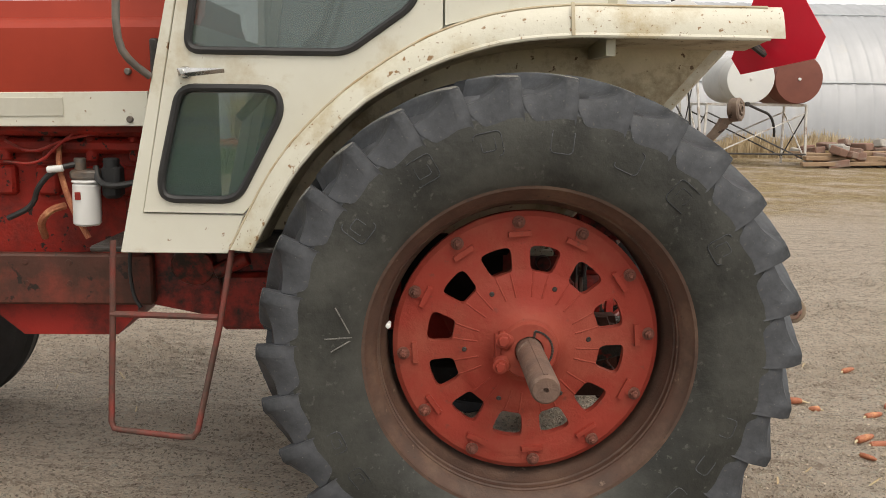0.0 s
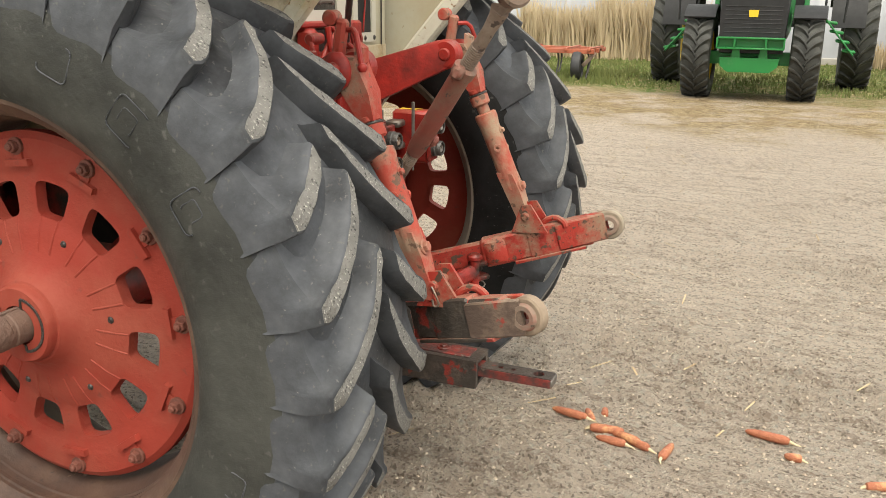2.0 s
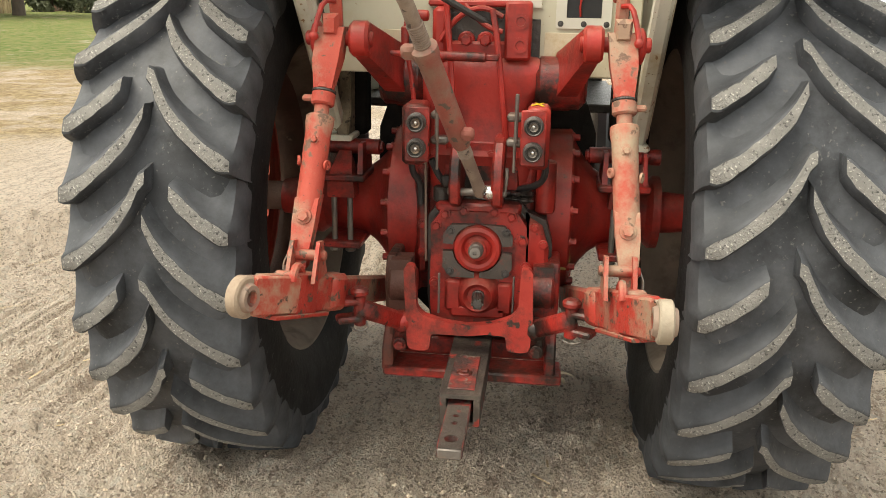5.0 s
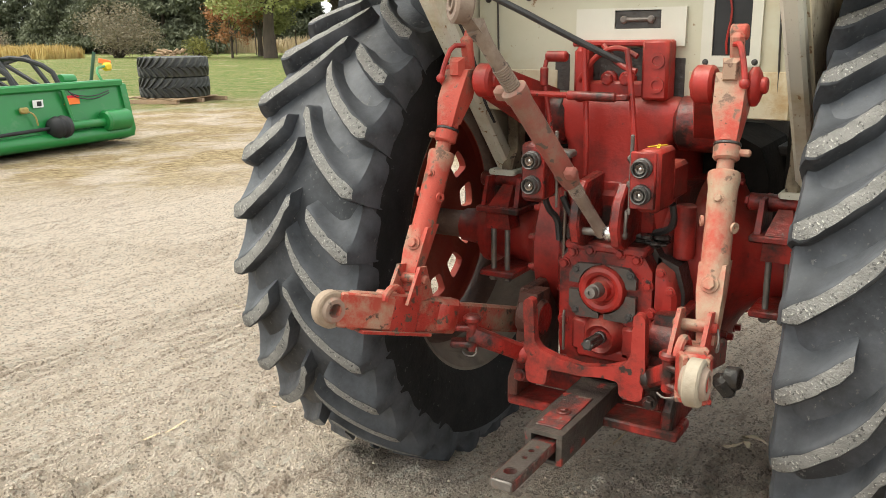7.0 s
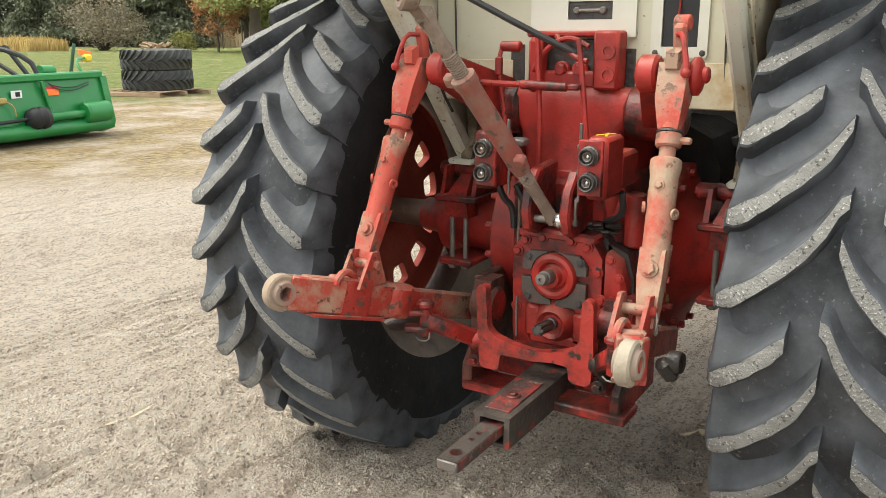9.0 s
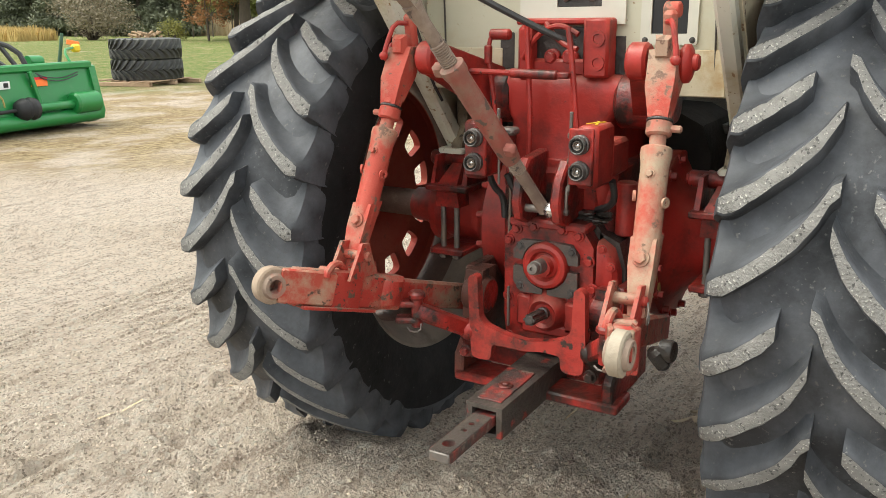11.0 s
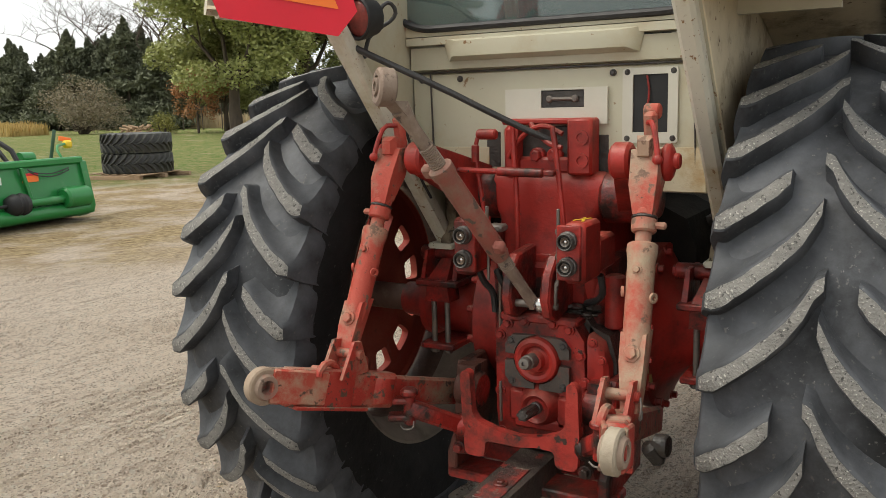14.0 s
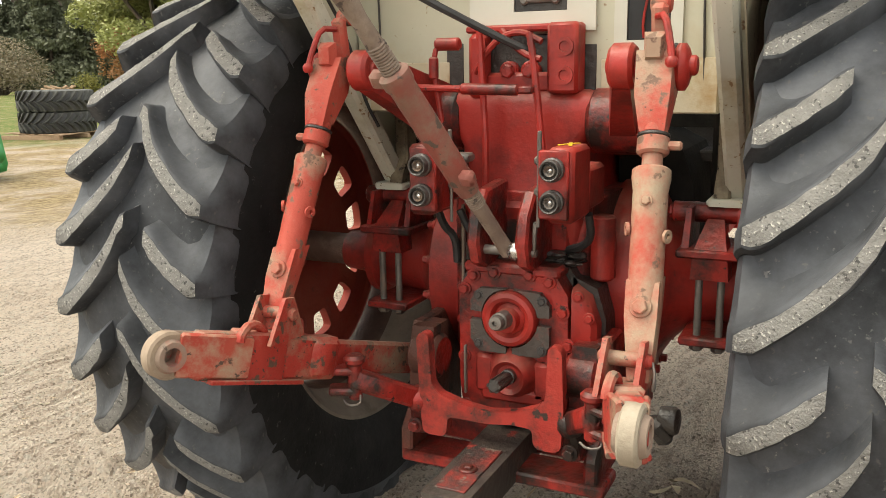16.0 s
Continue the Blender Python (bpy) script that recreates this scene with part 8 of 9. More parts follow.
UX, UY = -27.7, 42.7
ud = Vector((0.80, 0.60, 0)).normalized()
un = Vector((0.60, -0.80, 0))


def U(a, b, z):
    return Vector((UX, UY, z)) + ud * a + un * b


for a, b in ((-1.1, -0.65), (-1.1, 0.65), (0.95, -0.65), (0.95, 0.65)):
    c = U(a, b, 0.33)
    w = part("wheel", Shape().lathe(c, un, [(-0.13, 0.18), (-0.15, 0.28), (-0.09, 0.335), (0.09, 0.335), (0.15, 0.28), (0.13, 0.18)], 30, loop=True), rubber_black, ut)
    part("wheel_rim", Shape().lathe(c, un, [(-0.1, 0.185), (0.1, 0.185), (0.06, 0.12), (0.09, 0.03), (-0.09, 0.03)], 24, loop=True), dark_iron, w)
part("body", Shape().hull([U(a, b, z) for b in (-0.72, 0.72) for a, z in ((-1.5, 0.45), (-1.5, 0.85), (-0.75, 1.05), (-0.6, 0.45))]).box(U(0.0, 0, 0.5), (1.4, 1.3, 0.2), (0, 0, 36.9), 0.03), dull_green, ut)
part("cargo_bed", Shape().hull([U(a, b, z) for b in (-0.72, 0.72) for a, z in ((0.45, 0.72), (1.55, 0.72), (0.40, 1.12), (1.6, 1.12))]), dull_green, ut)
for a0, z0, a1, z1 in ((-0.8, 1.0, -0.35, 1.85), (0.4, 0.9, 0.35, 1.9), (-0.35, 1.85, 0.35, 1.9)):
    for b in (-0.66, 0.66):
        part("roll_bar", Shape().cyl(U(a0, b, z0), U(a1, b, z1), 0.03, seg=10), black_plastic, ut)
part("roof", Shape().hull([U(a, b, z) for b in (-0.7, 0.7) for a, z in ((-0.4, 1.86), (0.45, 1.9), (-0.3, 1.96), (0.4, 1.96))]), black_plastic, ut)
part("seat", Shape().box(U(0.05, 0, 0.85), (0.5, 1.2, 0.2), (0, 0, 36.9), 0.05).box(U(0.3, 0, 1.15), (0.14, 1.2, 0.55), (0, 0, 36.9), 0.05), black_plastic, ut)
part("windscreen", Shape().hull([U(a, b, z) for b in (-0.62, 0.62) for a, z in ((-0.79, 1.03), (-0.36, 1.83), (-0.77, 1.03), (-0.34, 1.83))]), cab_glass, ut)
part("side_stripe", Shape().beam(U(-0.6, 0.73, 0.98), U(1.5, 0.74, 1.0), 0.02, 0.07), black_plastic, ut)

ut.location, ut.scale = (-23.1, 35.3, 0), (0.81, 0.81, 0.81)

qd = thing("parked_trailer", (-22.6, 44.2, 0), "small dark trailer wheel unit beside the shed", "trailer")
part("trailer_wheel", Shape().lathe((-22.6, 44.0, 0.36), (0.6, -0.8, 0), [(-0.1, 0.18), (-0.13, 0.3), (0, 0.36), (0.13, 0.3), (0.1, 0.18)], 28, loop=True), rubber_black, qd)
part("trailer_frame", Shape().beam((-23.3, 43.8, 0.8), (-21.5, 45.0, 0.8), 0.5, 0.12), dark_iron, qd)

qd.location, qd.scale = (-18.9, 36.5, 0), (0.81, 0.81, 0.81)
rt = thing("red_tank_trailer", (-37.5, 43.5, 0), "low red tank with grey box beside the grain bin", "tank")
part("tank", Shape().lathe((-38.6, 42.6, 0.62), (0.75, 0.65, 0), [(0, 0.3), (0.1, 0.5), (1.7, 0.5), (1.8, 0.3)], 24), barn_red, rt)
part("grey_box", Shape().box((-36.6, 44.3, 0.5), (1.0, 0.9, 0.9), (0, 0, 40), 0.05), grey_box, rt)
part("saddle", Shape().box((-38.2, 43.0, 0.1), (0.2, 1.0, 0.3), (0, 0, 40), 0.02).box((-37.4, 43.7, 0.1), (0.2, 1.0, 0.3), (0, 0, 40), 0.02), dark_iron, rt)
rt.location, rt.scale = (-32.6, 36.8, 0), (0.82, 0.82, 0.82)
cul = thing("culvert_pipe", (-66, 63, 0), "long grey corrugated culvert pipe lying in the field", "pipe")
part("pipe", Shape().lathe((-66.5, 59.5, 0.5), (0.1, 1, 0), [(0, 0.5), (11.5, 0.5), (11.5, 0.46), (0, 0.46)], 28, loop=True), galv, cul)

cul.location, cul.scale = (-56.0, 52.2, 0), (0.83, 0.83, 0.83)

fh = thing("green_corn_header", (-44, 36, 0), "green harvester header parked far across the yard", "harvester header")
part("header_trough", Shape().hull([(x, y, z) for y in (31.2, 39.0) for x, z in ((-45.2, 0.1), (-44.0, 0.1), (-45.3, 1.1), (-44.9, 1.2))]), dull_green, fh)
part("end_divider", Shape().hull([(-44.9, 31.3, 0.2), (-44.9, 32.2, 0.2), (-44.9, 31.6, 1.2), (-44.9, 32.4, 1.2), (-43.0, 30.6, 0.25), (-43.0, 30.9, 0.5), (-44, 31.4, 1.0)]), dull_green, fh)
part("divider", Shape().hull([(-44.9, 38.4, 0.2), (-44.9, 39.3, 0.2), (-44.9, 38.5, 1.2), (-43.2, 39.6, 0.4), (-44.0, 39.4, 1.0)]), dull_green, fh)
for i in range(14):
    part("row_unit", Shape().hull([(-44.1, 33.2 + 0.36 * i, 0.25), (-44.1, 33.4 + 0.36 * i, 0.25), (-43.4, 33.3 + 0.36 * i, 0.2), (-44.2, 33.3 + 0.36 * i, 0.7)]), dark_iron, fh)
fh.location = (-44.7, 34.4, 0)
dm = thing("brown_hut", (-41.8, 23.7, 0), "small brown flat-roofed hut at the drive's edge", "hut")
part("hut_wall", Shape().box((-41.8, 23.7, 0.98), (1.35, 1.35, 1.96), (0, 0, 27), 0.03), tank_rust, dm)
part("hut_roof", Shape().box((-41.8, 23.7, 2.0), (1.6, 1.6, 0.07), (3, -2, 27), 0.01), dark_iron, dm, "thin dark roof sheet")
part("hut_vent", Shape().box((-41.1, 23.9, 1.55), (0.1, 0.5, 0.14), (0, 0, 27), 0.01), grease, dm)
pr = thing("pipe_rails", (-38, 30, 0), "stacked grey irrigation pipes beyond the drum", "pipes")
for i in range(4):
    part("pipe", Shape().cyl((-36.5 - 0.3 * i, 22.5, 0.10 + 0.21 * i), (-44.0 - 0.3 * i, 36.0, 0.10 + 0.21 * i), 0.11, seg=10), galv, pr)

# ---- towards the lawn: header, spare tyres, house ----
he = thing("grain_header", (-3.2, -10.8, 0), "bright green grain harvesting header resting on the yard", "harvester header")
ha, hb_ = Vector((-5.52, -9.83, 0)), Vector((1.04, -9.13, 0))
hx = (hb_ - ha).normalized()
hn = Vector((-hx.y, hx.x, 0))


def Hh(a, b, z):
    return ha + hx * a + hn * b + Vector((0, 0, z * 0.85))


LH = (hb_ - ha).length
rr = [[Hh(a, b, z) for b, z in ((0.0, 0.14), (0.10, 0.20), (0.06, 0.50), (-0.02, 0.98), (-0.10, 1.02), (-0.12, 0.98), (-0.06, 0.45), (-0.2, 0.2), (-1.3, 0.10), (-1.3, 0.05), (-0.1, 0.06))] for a in (0.05, LH)]
part("back_sheet", Shape().rings(rr, caps=True), green, he, "green trough back sheet")
part("top_tube", Shape().beam(Hh(0, -0.05, 1.03), Hh(LH, -0.05, 1.03), 0.16, 0.10, b=0.02), green, he)
part("bottom_tube", Shape().cyl(Hh(0.1, 0.1, 0.22), Hh(LH, 0.1, 0.22), 0.10, seg=16), green, he)
es = Shape().hull([Hh(a, b, z) for a in (-0.05, 0.06) for b, z in ((0.14, 0.25), (0.02, 1.0), (-0.15, 1.06), (-1.5, 0.75), (-2.0, 0.2), (-0.1, 0.05), (0.1, 0.12))])
part("end_sheet", es, green, he)
part("stiffening_rib", Shape().beam(Hh(1.10, 0.05, 0.98), Hh(0.98, 0.10, 0.25), 0.05, 0.05, up=(0, 1, 0)), green, he)
part("stiffening_rib", Shape().beam(Hh(3.3, 0.05, 0.98), Hh(3.25, 0.14, 0.1), 0.16, 0.10, up=(0, 1, 0)), green, he)
part("drive_shaft", Shape().cyl(Hh(0.5, 0.16, 0.42), Hh(1.2, 0.16, 0.42), 0.055, seg=14).cyl(Hh(0.1, 0.15, 0.43), Hh(0.55, 0.16, 0.43), 0.15, seg=20, b=0.03), green, he, "green drive shield")
part("clutch_boot", Shape().lathe(Hh(1.15, 0.16, 0.42), hx, [(0, 0.06), (0.03, 0.14), (0.1, 0.155), (0.14, 0.13), (0.2, 0.15), (0.28, 0.12), (0.32, 0.06)], 20), black_plastic, he, "black ribbed drive boot")
part("black_shaft", Shape().cyl(Hh(1.45, 0.16, 0.42), Hh(3.2, 0.15, 0.36), 0.024, seg=10), black_plastic, he)
for a, m_, w in ((0.96, sign_orange, 0.26), (1.50, tank_white, 0.16)):
    part("reflector" if m_ is sign_orange else "decal", Shape().beam(Hh(a - w / 2, 0.045, 0.80), Hh(a + w / 2, 0.045, 0.80), 0.008, 0.10, b=0.002), m_, he)
part("red_stripe", Shape().beam(Hh(0.83, 0.048, 0.865), Hh(1.09, 0.048, 0.865), 0.008, 0.035, b=0.002), sign_red, he)
part("decal_block", Shape().beam(Hh(1.45, 0.05, 0.80), Hh(1.52, 0.05, 0.80), 0.006, 0.06, b=0.001), black_plastic, he)
for i in range(2):
    part("hydraulic_line", Shape().tube([Hh(0.3, 0.05, 0.92 - 0.04 * i), Hh(0.6, 0.08, 0.84 - 0.05 * i), Hh(0.9, 0.07, 0.88 - 0.04 * i), Hh(1.0, 0.05, 0.95)], 0.008, 6, 2), hose_black, he)
part("valve_cluster", Shape().box(Hh(1.75, 0.08, 0.72), (0.12, 0.06, 0.08), b=0.02).tube([Hh(1.72, 0.08, 0.72), Hh(1.62, 0.12, 0.64), Hh(1.60, 0.12, 0.48)], 0.012, 6, 1), brass, he)
for a in (1.0, 1.7):
    part("reel_arm", Shape().tube([Hh(a, -0.1, 1.03), Hh(a, -0.25, 1.32), Hh(a + 0.15, -0.7, 1.50), Hh(a + 0.3, -1.1, 1.42)], 0.035, 8, 1), black_plastic, he, "black reel lift arm")
part("reel_tube", Shape().cyl(Hh(1.1, -1.1, 1.40), Hh(LH, -1.1, 1.40), 0.06, seg=14), black_plastic, he)
for q in range(3):
    aa = radians(40 + 120 * q)
    part("reel_bat", Shape().cyl(Hh(1.1, -1.1 + 0.4 * math.cos(aa), 1.34 + 0.4 * math.sin(aa) * 0.5), Hh(LH, -1.1 + 0.4 * math.cos(aa), 1.34 + 0.4 * math.sin(aa) * 0.5), 0.025, seg=8), black_plastic, he)
for a in (0.95, 1.45):
    for b0_, z0_, b1_, z1_ in ((-0.35, 1.02, -0.75, 1.50), (-0.75, 1.50, -1.25, 1.38), (-0.55, 1.02, -1.25, 1.38)):
        part("reel_brace", Shape().beam(Hh(a, b0_, z0_), Hh(a, b1_, z1_), 0.05, 0.05), black_plastic, he)
part("marker_ladder", Shape().beam(Hh(0.16, -0.45, 1.02), Hh(-0.02, -0.52, 1.54), 0.055, 0.02, up=(0, 1, 0)), dull_green, he, "dark green perforated marker stalk")
for i in range(26):
    part("reel_tine", Shape().tube([Hh(1.4 + 0.2 * i, -1.05, 1.38), Hh(1.4 + 0.2 * i, -0.98, 1.12)], 0.008, 5), dark_iron, he)
part("motor", Shape().cyl(Hh(0.6, -0.3, 1.10), Hh(0.82, -0.3, 1.11), 0.085, seg=16), green, he)
part("yellow_light", Shape().box(Hh(-0.08, -0.35, 1.29), (0.14, 0.1, 0.12), b=0.03), yellow, he)
part("orange_panel", Shape().beam(Hh(0.02, -0.4, 1.40), Hh(-0.2, -0.4, 1.35), 0.02, 0.07), sign_orange, he)
part("lamp_stalk", Shape().tube([Hh(0.3, -0.05, 1.05), Hh(0.28, -0.2, 1.27), Hh(0.0, -0.32, 1.30)], 0.02, 7, 1), green, he)
part("wood_block", Shape().box(Hh(3.6, 0.0, 0.05), (0.4, 0.3, 0.1), b=0.01), wood, he)

pa = thing("wood_pallet", (-11.54, -15.74, 0), "weathered wooden pallet under the spare tyres", "pallet")
for i in range(7):
    part("slat", Shape().box((-11.54, -16.64 + 0.27 * i, 0.115), (1.7, 0.12, 0.022), (0, 0, 14), 0.003), wood, pa)
for i in range(3):
    part("bearer", Shape().box((-12.14 + 0.75 * i, -15.74, 0.05), (0.1, 1.8, 0.09), (0, 0, 14), 0.005), wood, pa)
for k in range(2):
    st_ = thing("spare_tyre", (-11.54, -15.74, 0.13 + 0.47 * k), "black bar-tread tractor tyre lying flat in a stack", "tyre", "stacked spare tyres")
    ty = part("carcass", tyre_shape((0, 0, 0), 1, 0.83, 0.50, 0.235, 0.05), [rubber_black, rubber_side, rubber_side], st_, "", 32)
    tread_dark(ty, (0, 0, 0), 0.83, 0.235, 26)
    ty.matrix_basis = Matrix.Translation((-11.54, -15.74, 0.36 + 0.47 * k)) @ Matrix.Rotation(radians(90), 4, "X") @ Matrix.Rotation(radians(37 * k), 4, "Y")
    ty.matrix_parent_inverse = Matrix.Translation(-BASE[st_])

ho = thing("brick_house", (-78, -39, 0), "low brick house with white garage door beyond lawn", "house")
hd2 = Vector((0.42, -0.91, 0)).normalized()
hw2 = Vector((0.91, 0.42, 0))
hp = lambda a, b, z: Vector((-77.5, -38.2, z)) + hd2 * a - hw2 * b
part("wall", Shape().hull([hp(a, b, z) for a in (-12, 9) for b in (0.0, 8.0) for z in (0.0, 3.0)]), brick_red, ho)
part("roof", Shape().hull([hp(a, b, 3.0) for a in (-12.6, 9.6) for b in (-0.6, 8.6)] + [hp(a, 4.0, 5.4) for a in (-11.0, 8.0)]), grey_box, ho)
part("garage_door", Shape().hull([hp(a, b, z) for a in (-2.9, 0.1) for b in (-0.06, 0.02) for z in (0.35, 2.6)]), shed_white, ho, "white garage door")
part("plinth", Shape().hull([hp(a, b, z) for a in (-4.0, 2.5) for b in (-0.3, 0.02) for z in (0.0, 0.32)]), concrete, ho)

# ---- trees and shrubs ----
def leaf_cloud(s, centre, radii, n, size, rng, flat=0.5):
    """Small leaf faces scattered in an uneven ellipsoid clump."""
    g = np.random.default_rng(rng.randrange(1 << 30))
    p = g.normal(size=(n, 3))
    p = p / np.linalg.norm(p, axis=1)[:, None] * g.uniform(0.25, 1.0, (n, 1)) ** 0.6 * np.array(radii) + np.array(centre)
    u = g.normal(size=(n, 3)) * (1, 1, flat)
    u /= np.linalg.norm(u, axis=1)[:, None]
    w = np.cross(u, g.normal(size=(n, 3)))
    w /= np.linalg.norm(w, axis=1)[:, None]
    a = size * g.uniform(0.5, 1.3, (n, 1))
    q = np.stack([p - u * a, p + w * a * 0.55, p + u * a, p - w * a * 0.55], axis=1).reshape(-1, 3)
    o = len(s.v)
    s.v += q.tolist()
    s.f += [(o + 4 * k, o + 4 * k + 1, o + 4 * k + 2, o + 4 * k + 3) for k in range(n)]
    s.m += [0] * n


def limb(s, p, d, length, r, depth, rng, tips, spread=0.55):
    q = p
    pts, rad = [p], [r]
    for i in range(3):
        d = (d + Vector((rng.gauss(0, 0.13), rng.gauss(0, 0.13), rng.gauss(0.03, 0.08)))).normalized()
        q = q + d * length / 3
        pts.append(q)
        rad.append(r * (1 - 0.2 * (i + 1)))
    s.tube(pts, rad, 6 if depth < 2 else 4)
    if depth == 0:
        tips.append(q)
        return
    for _ in range(3 if depth > 1 else 3):
        a = rng.uniform(0, 6.28)
        side = Vector((math.cos(a), math.sin(a), rng.uniform(-0.1, 0.5)))
        limb(s, pts[rng.choice((2, 3, 3))], (d * (1 - spread) + side * spread).normalized(), length * rng.uniform(0.55, 0.8), r * (0.45 if r > 0.05 else 0.6), depth - 1, rng, tips, spread)
    tips.append(q)


def broadleaf(name, x, y, h, width, mat, seed, label, leaves=60, size=0.16, trunk_r=0.3, base=0.22, group="trees beyond the lawn"):
    rng = random.Random(seed)
    t = thing(name, (x, y, 0), label, "tree", group)
    s, tips = Shape(), []
    top = Vector((x, y, h * base))
    s.tube([(x, y, -0.1), (x + rng.gauss(0, 0.1), y, h * base * 0.5), tuple(top)], [trunk_r * 1.3, trunk_r, trunk_r * 0.85], 10)
    for i in range(5):
        a = 2 * math.pi * i / 5 + rng.uniform(-0.4, 0.4)
        up = rng.uniform(0.7, 1.4) if i else 3
        limb(s, top, Vector((math.cos(a) * width / h * 1.3, math.sin(a) * width / h * 1.3, up)).normalized(), h * 0.34, trunk_r * 0.5, 2 if leaves else 4, rng, tips)
    part("trunk", s, bark, t)
    c = Shape()
    for p in tips:
        k = rng.uniform(0.7, 1.25)
        leaf_cloud(c, p, (width * 0.125 * k, width * 0.125 * k, h * 0.085 * k), int(leaves * k), size, rng)
    if leaves > 50:
        for _ in range(48):
            e, a = rng.uniform(-0.75, 1.0), rng.uniform(0, 6.28)
            q = math.sqrt(max(0.0, 1 - e * e)) * rng.uniform(0.55, 1.0)
            p = (x + width * 0.5 * q * math.cos(a), y + width * 0.5 * q * math.sin(a), h * (0.56 + 0.42 * e))
            leaf_cloud(c, p, (width * 0.12, width * 0.12, h * 0.08), leaves, size, rng)
    if leaves:
        part("crown", c, mat, t)
    return t


def cedar(x, y, h, r, seed, mat=None):
    rng = random.Random(seed)
    t = thing("cedar_tree", (x, y, 0), "dark green conical cedar in the windbreak", "tree", "windbreak cedars")
    part("trunk", Shape().tube([(x, y, -0.1), (x, y, h * 0.95)], [0.22, 0.03], 7), bark, t)
    c = Shape()
    n = int(34 + h * 3)
    for i in range(n):
        f = (i + rng.random()) / n
        z = h * (0.06 + 0.94 * f)
        rad = r * (1 - f) ** 0.8 * rng.uniform(0.55, 1.15)
        a = rng.uniform(0, 6.28)
        leaf_cloud(c, (x + rad * 0.7 * math.cos(a), y + rad * 0.7 * math.sin(a), z), (rad * 0.46 + 0.15, rad * 0.46 + 0.15, 0.6), 250, 0.175, rng, 1.2)
    part("foliage", c, mat or leaf_dark, t)
    return t


def shrub(name, x, y, r, h, mat, seed, label, n=2600, size=0.12):
    rng = random.Random(seed)
    t = thing(name, (x, y, 0), label, "shrub")
    st = Shape()
    c = Shape()
    for i in range(26):
        a, e = rng.uniform(0, 6.28), rng.uniform(0.2, 1.0)
        q = Vector((x + r * 0.8 * e * math.cos(a), y + r * 0.8 * e * math.sin(a), h * rng.uniform(0.22, 0.86) * (1.15 - 0.5 * e)))
        st.tube([(x + 0.3 * math.cos(a), y + 0.3 * math.sin(a), 0), tuple(Vector((x, y, 0)).lerp(q, 0.5) + Vector((0, 0, 0.3))), tuple(q)], [0.05, 0.035, 0.012], 5)
        leaf_cloud(c, q, (r * 0.32, r * 0.32, h * 0.24), n // 26, size, rng)
    part("stem", st, bark, t)
    part("foliage", c, mat, t)
    return t


# direction from the hitch towards the lawn; trees stand along it
broadleaf("cottonwood_tree", -44.5, -42.0, 15.5, 13.0, leaf_green, 1, "large yellowing green cottonwood beyond the lawn", 620, 0.145, 0.42)
broadleaf("cottonwood_tree", -50.5, -40.5, 16.5, 13.0, leaf_green, 2, "large yellowing green cottonwood with broad crown", 620, 0.145, 0.4)
broadleaf("green_tree", -48.4, -46.6, 9.5, 6.5, leaf_green, 3, "yellow-green broadleaf tree on the lawn", 330, 0.12, 0.2)
broadleaf("green_tree", -56.0, -36.0, 15.0, 13.0, leaf_green, 9, "green broadleaf tree behind the tractor", 520, 0.145, 0.36)
broadleaf("rust_leaved_tree", -43.7, -45.0, 4.6, 3.4, leaf_rust, 4, "small tree with rust-red autumn leaves", 60, 0.09, 0.08, 0.36)
broadleaf("bare_tree", -62.0, -78.0, 16.5, 9.0, leaf_bush, 5, "bare grey-twigged tree above the windbreak", 0, 0.2, 0.46)
broadleaf("bare_tree", -64.0, -70.0, 17.5, 10.0, leaf_bush, 6, "bare grey-twigged tree above the windbreak", 0, 0.2, 0.46)
broadleaf("bare_tree", -66.0, -62.0, 17.5, 10.0, leaf_bush, 7, "bare grey-twigged tree beside the windbreak", 0, 0.2, 0.46)
rng = random.Random(3)
for i in range(22):
    cedar(-53 - 8 * rng.random(), -60.5 - 2.1 * i + rng.uniform(-0.6, 0.6), rng.uniform(5.8, 10.2), rng.uniform(3.0, 4.4), 40 + i)
for i in range(13):
    cedar(-65 - 4 * rng.random(), -58.5 - 3.2 * i + rng.uniform(-0.8, 0.8), rng.uniform(7.5, 10.8), rng.uniform(3.4, 4.6), 140 + i)
for i in range(8):
    cedar(-66 - 6 * rng.random(), -34 - 4.0 * i, rng.uniform(5.5, 8.0), rng.uniform(2.0, 2.8), 70 + i)
shrub("bare_shrub", -44.0, -58.0, 3.9, 4.6, leaf_bush, 8, "grey-brown nearly bare rounded shrub", 9000, 0.09)
shrub("bare_shrub", -42.0, -72.0, 2.0, 2.8, leaf_bush, 18, "grey-brown twiggy shrub by the grass", 2200, 0.09)
shrub("lime_shrub", -43.7, -48.5, 1.3, 1.7, leaf_lime, 9, "small yellow-green rounded shrub", 1800, 0.07)
tuft_field("golden_grass_belt", gold_grass, 7000, (-42.5, -39.0, -72.0, -60.0), 1.25, "tall golden ornamental grass before the windbreak", 21, 0.35, 0.035)
tuft_field("dry_corn_rows", dry_grass, 4500, (-62.0, -58.0, -62.0, -40.0), 1.7, "dry standing corn rows behind the lawn", 22, 0.3, 0.04)
fence = thing("pole_fence", (-50, -50, 0), "row of thin dark poles at the lawn's edge", "fence")
for i in range(9):
    part("pole", Shape().cyl((-52 - 0.4 * i, -55 + 1.9 * i, 0), (-52 - 0.4 * i, -55 + 1.9 * i, 1.9 + 0.2 * (i % 3)), 0.05, seg=7), bark, fence)
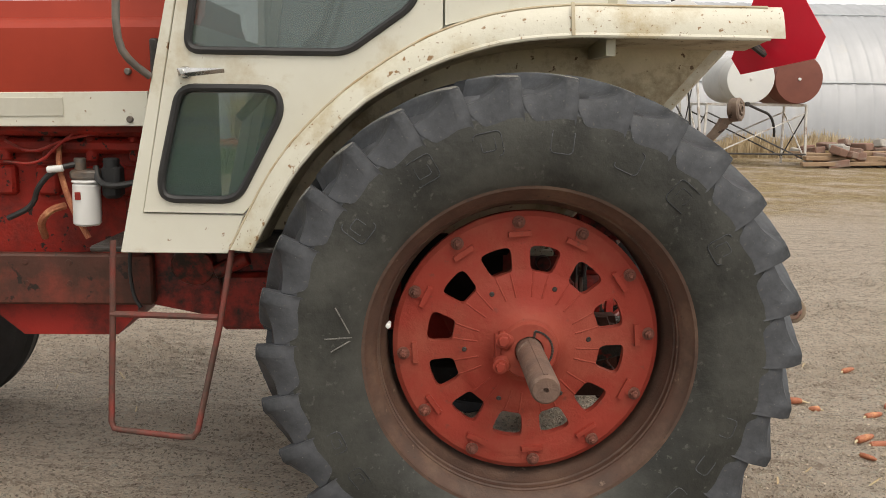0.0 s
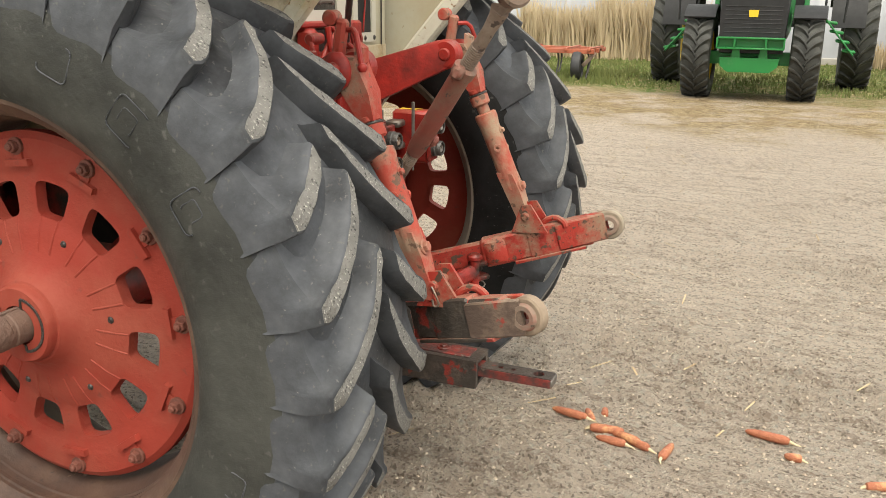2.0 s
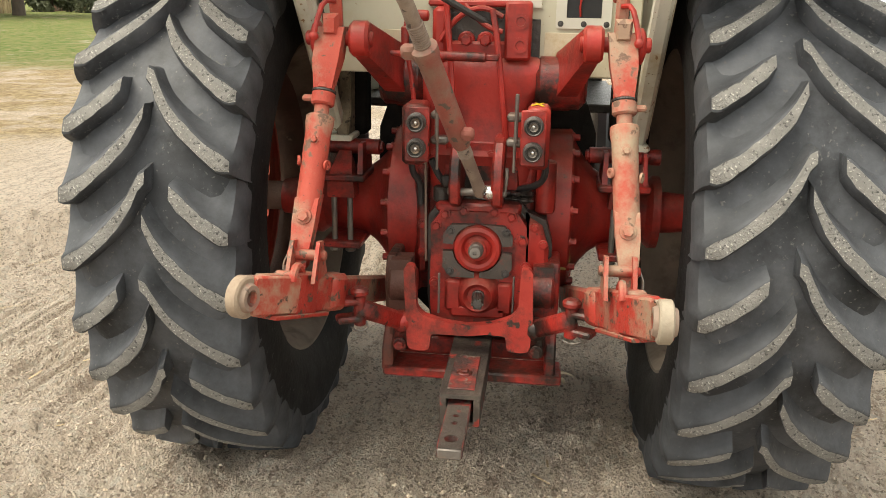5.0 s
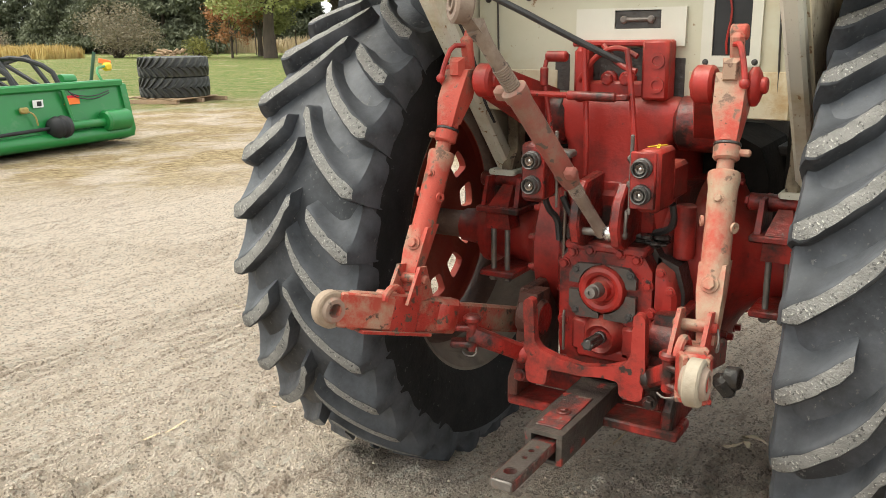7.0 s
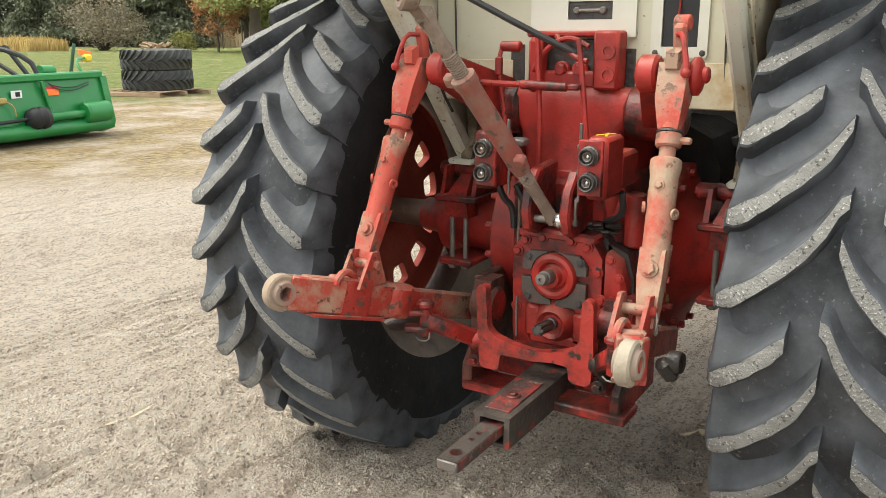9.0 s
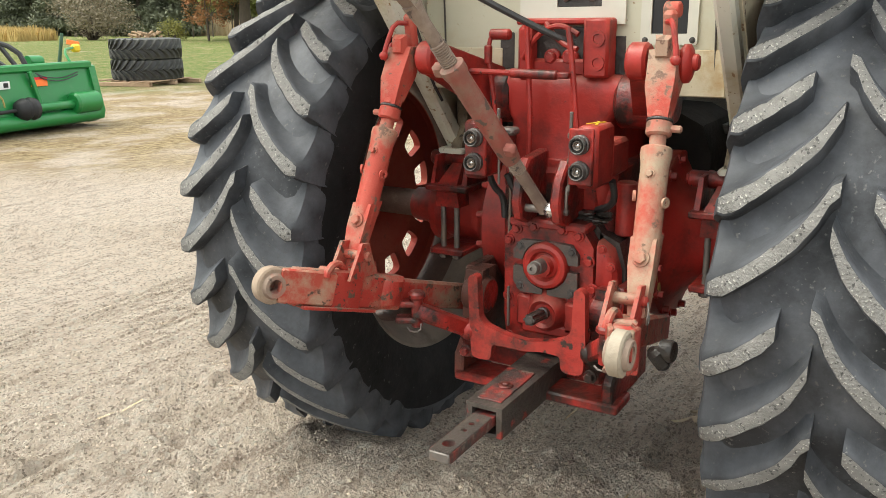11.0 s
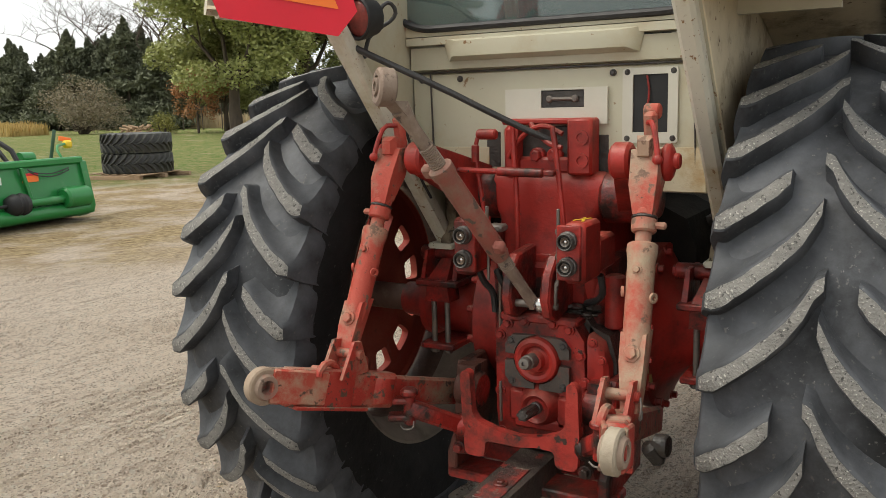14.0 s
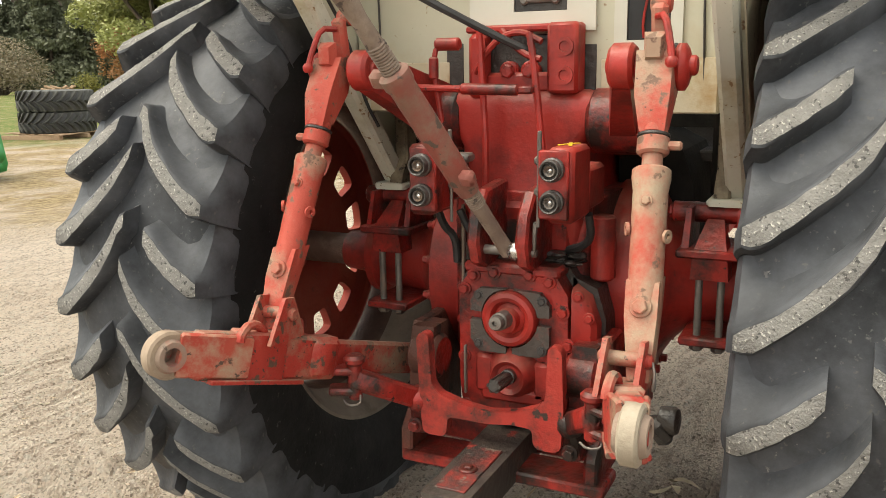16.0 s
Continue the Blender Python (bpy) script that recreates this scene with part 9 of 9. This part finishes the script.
wp = thing("firewood_pile", (-37.1, -44.0, 0), "low pile of split firewood on the lawn", "firewood")
for i in range(40):
    x, y = -37.1 + rng.uniform(-0.9, 0.9), -44.0 + rng.uniform(-0.8, 0.8)
    part("log", Shape().cyl((x, y, 0.12 + 0.12 * (i % 5)), (x + rng.uniform(-0.5, 0.5), y + rng.uniform(-0.5, 0.5), 0.2 + 0.14 * (i % 5)), 0.08, seg=7), wood, wp)

# the trees, shrubs and far grass stand a degree further round
swing = Matrix.Translation((2.65, 0.93, 0)) @ Matrix.Rotation(radians(1.1), 4, "Z") @ Matrix.Translation((-2.65, -0.93, 0))
for ob in [o for o in scene.objects if o.parent is None and o.name.split(".")[0] in ("cottonwood_tree", "green_tree", "rust_leaved_tree", "bare_tree", "cedar_tree", "bare_shrub", "lime_shrub", "golden_grass_belt", "dry_corn_rows", "pole_fence", "firewood_pile")]:
    ob.matrix_basis = swing @ ob.matrix_basis

# ---- ears of corn, husks, stones and straw on the sand ----
def corn_ear(name, x, y, rot, L, r, label, tilt=0.0):
    L, r = L * 0.84, r * 0.8
    z = ground_height(x, y) + r * 0.85
    t = thing(name, (x, y, z - r), label, "ear of corn", "scattered ears of corn")
    a = radians(rot)
    d = Vector((math.cos(a), math.sin(a), tilt))
    p = Vector((x, y, z)) - d * L / 2
    part("cob", Shape().lathe(p, d, [(0, r * 0.35), (L * 0.03, r * 0.75), (L * 0.15, r), (L * 0.5, r * 0.97), (L * 0.8, r * 0.8), (L * 0.95, r * 0.5), (L, r * 0.2)], 12), corn_orange, t)
    part("husk_tip", Shape().tube([p + d * 0.004, p - d * L * 0.10 + Vector((0, 0, -r * 0.3)), p - d * L * 0.22 + Vector((0.01, 0.0, -r * 0.6))], [r * 0.42, r * 0.3, r * 0.1], 7), husk, t)
    return t


EARS = [(1.64, 0.745, 172, 0.185, 0.022), (1.79, 0.22, 28, 0.15, 0.023), (1.83, 0.16, 12, 0.13, 0.021), (1.315, 0.50, 78, 0.14, 0.021), (1.09, 0.545, 10, 0.15, 0.022), (1.16, 0.53, 160, 0.14, 0.021),
        (1.21, 0.50, 155, 0.12, 0.02), (1.12, 0.47, 175, 0.13, 0.02), (0.93, 0.62, 170, 0.17, 0.021), (1.00, 0.66, 115, 0.12, 0.02), (1.05, 0.70, 100, 0.08, 0.018), (1.73, 0.62, 175, 0.07, 0.02),
        (2.01, 0.55, 20, 0.14, 0.021), (2.14, 0.66, 60, 0.07, 0.02), (1.70, 0.02, -50, 0.09, 0.016), (2.35, 0.35, 15, 0.15, 0.021), (2.5, 0.75, 150, 0.14, 0.021), (2.2, 1.2, 30, 0.13, 0.02)]
for i, (x, y, rot, L_, r_) in enumerate(EARS):
    corn_ear("ear_of_corn", x, y, rot, L_, r_, "broken stub of orange field corn on sand" if L_ < 0.1 else "orange ear of field corn lying on sand")
lf = thing("dry_corn_leaf", (-0.35, 0.29, 0.0), "pale dry crumpled corn leaf on the sand", "leaf")
for i in range(4):
    a = radians(20 + 85 * i)
    part("blade", Shape().rings([[(-0.35 + q * math.cos(a) - w_ * math.sin(a), 0.29 + q * math.sin(a) + w_ * math.cos(a), 0.02 + 0.03 * math.sin(q * 25 + i)) for w_ in (-v, -v * 0.3, v * 0.3, v)] for q, v in ((0.0, 0.006), (0.03, 0.014), (0.06, 0.012), (0.09, 0.003))], closed=False), husk, lf)
rng = random.Random(77)
s = Shape()
for i in range(30000):
    x, y = (rng.uniform(-3.5, 5.5), rng.uniform(-4.5, 6.5)) if i % 2 else (rng.uniform(-0.5, 3.2), rng.uniform(-2.6, 2.8))
    r = 0.0025 + 0.008 * rng.random() ** 4
    z = ground_height(x, y) + r * 0.25
    pts = [(x + r * rng.uniform(0.7, 1.2), y, z), (x - r * rng.uniform(0.7, 1.2), y, z), (x, y + r * rng.uniform(0.7, 1.2), z), (x, y - r * rng.uniform(0.7, 1.2), z), (x, y, z + r * rng.uniform(0.5, 0.9))]
    s.add(pts, [(0, 2, 4), (2, 1, 4), (1, 3, 4), (3, 0, 4)])
solo("pebbles", s, pebble, "small tan pebbles strewn over the sand", "pebbles", kind="stuff")
s = Shape()
for i in range(52000):
    if i % 3 == 0:
        x, y = rng.uniform(-9, 12), rng.gauss(12.0, 2.6)
    elif i % 3 == 1:
        k, q = rng.gauss(12.5, 3.0), rng.uniform(-9, 9)
        x, y = -0.61 * k + 0.79 * q, -0.79 * k - 0.61 * q
    else:
        x, y = rng.uniform(-3, 4), rng.uniform(-4, 6)
        if rng.random() < 0.99:
            continue
    a, L_ = rng.uniform(0, 3.14), rng.uniform(0.02, 0.07)
    z = ground_height(x, y) + 0.004
    dx, dy = math.cos(a) * L_, math.sin(a) * L_
    wx, wy = -math.sin(a) * 0.0035, math.cos(a) * 0.0035
    s.add([(x - dx - wx, y - dy - wy, z), (x - dx + wx, y - dy + wy, z), (x + dx + wx, y + dy + wy, z + 0.012), (x + dx - wx, y + dy - wy, z + 0.012)], [(0, 1, 2, 3)])
solo("straw_litter", s, straw_mat, "loose straw stalks littering the ground", "straw", kind="stuff")
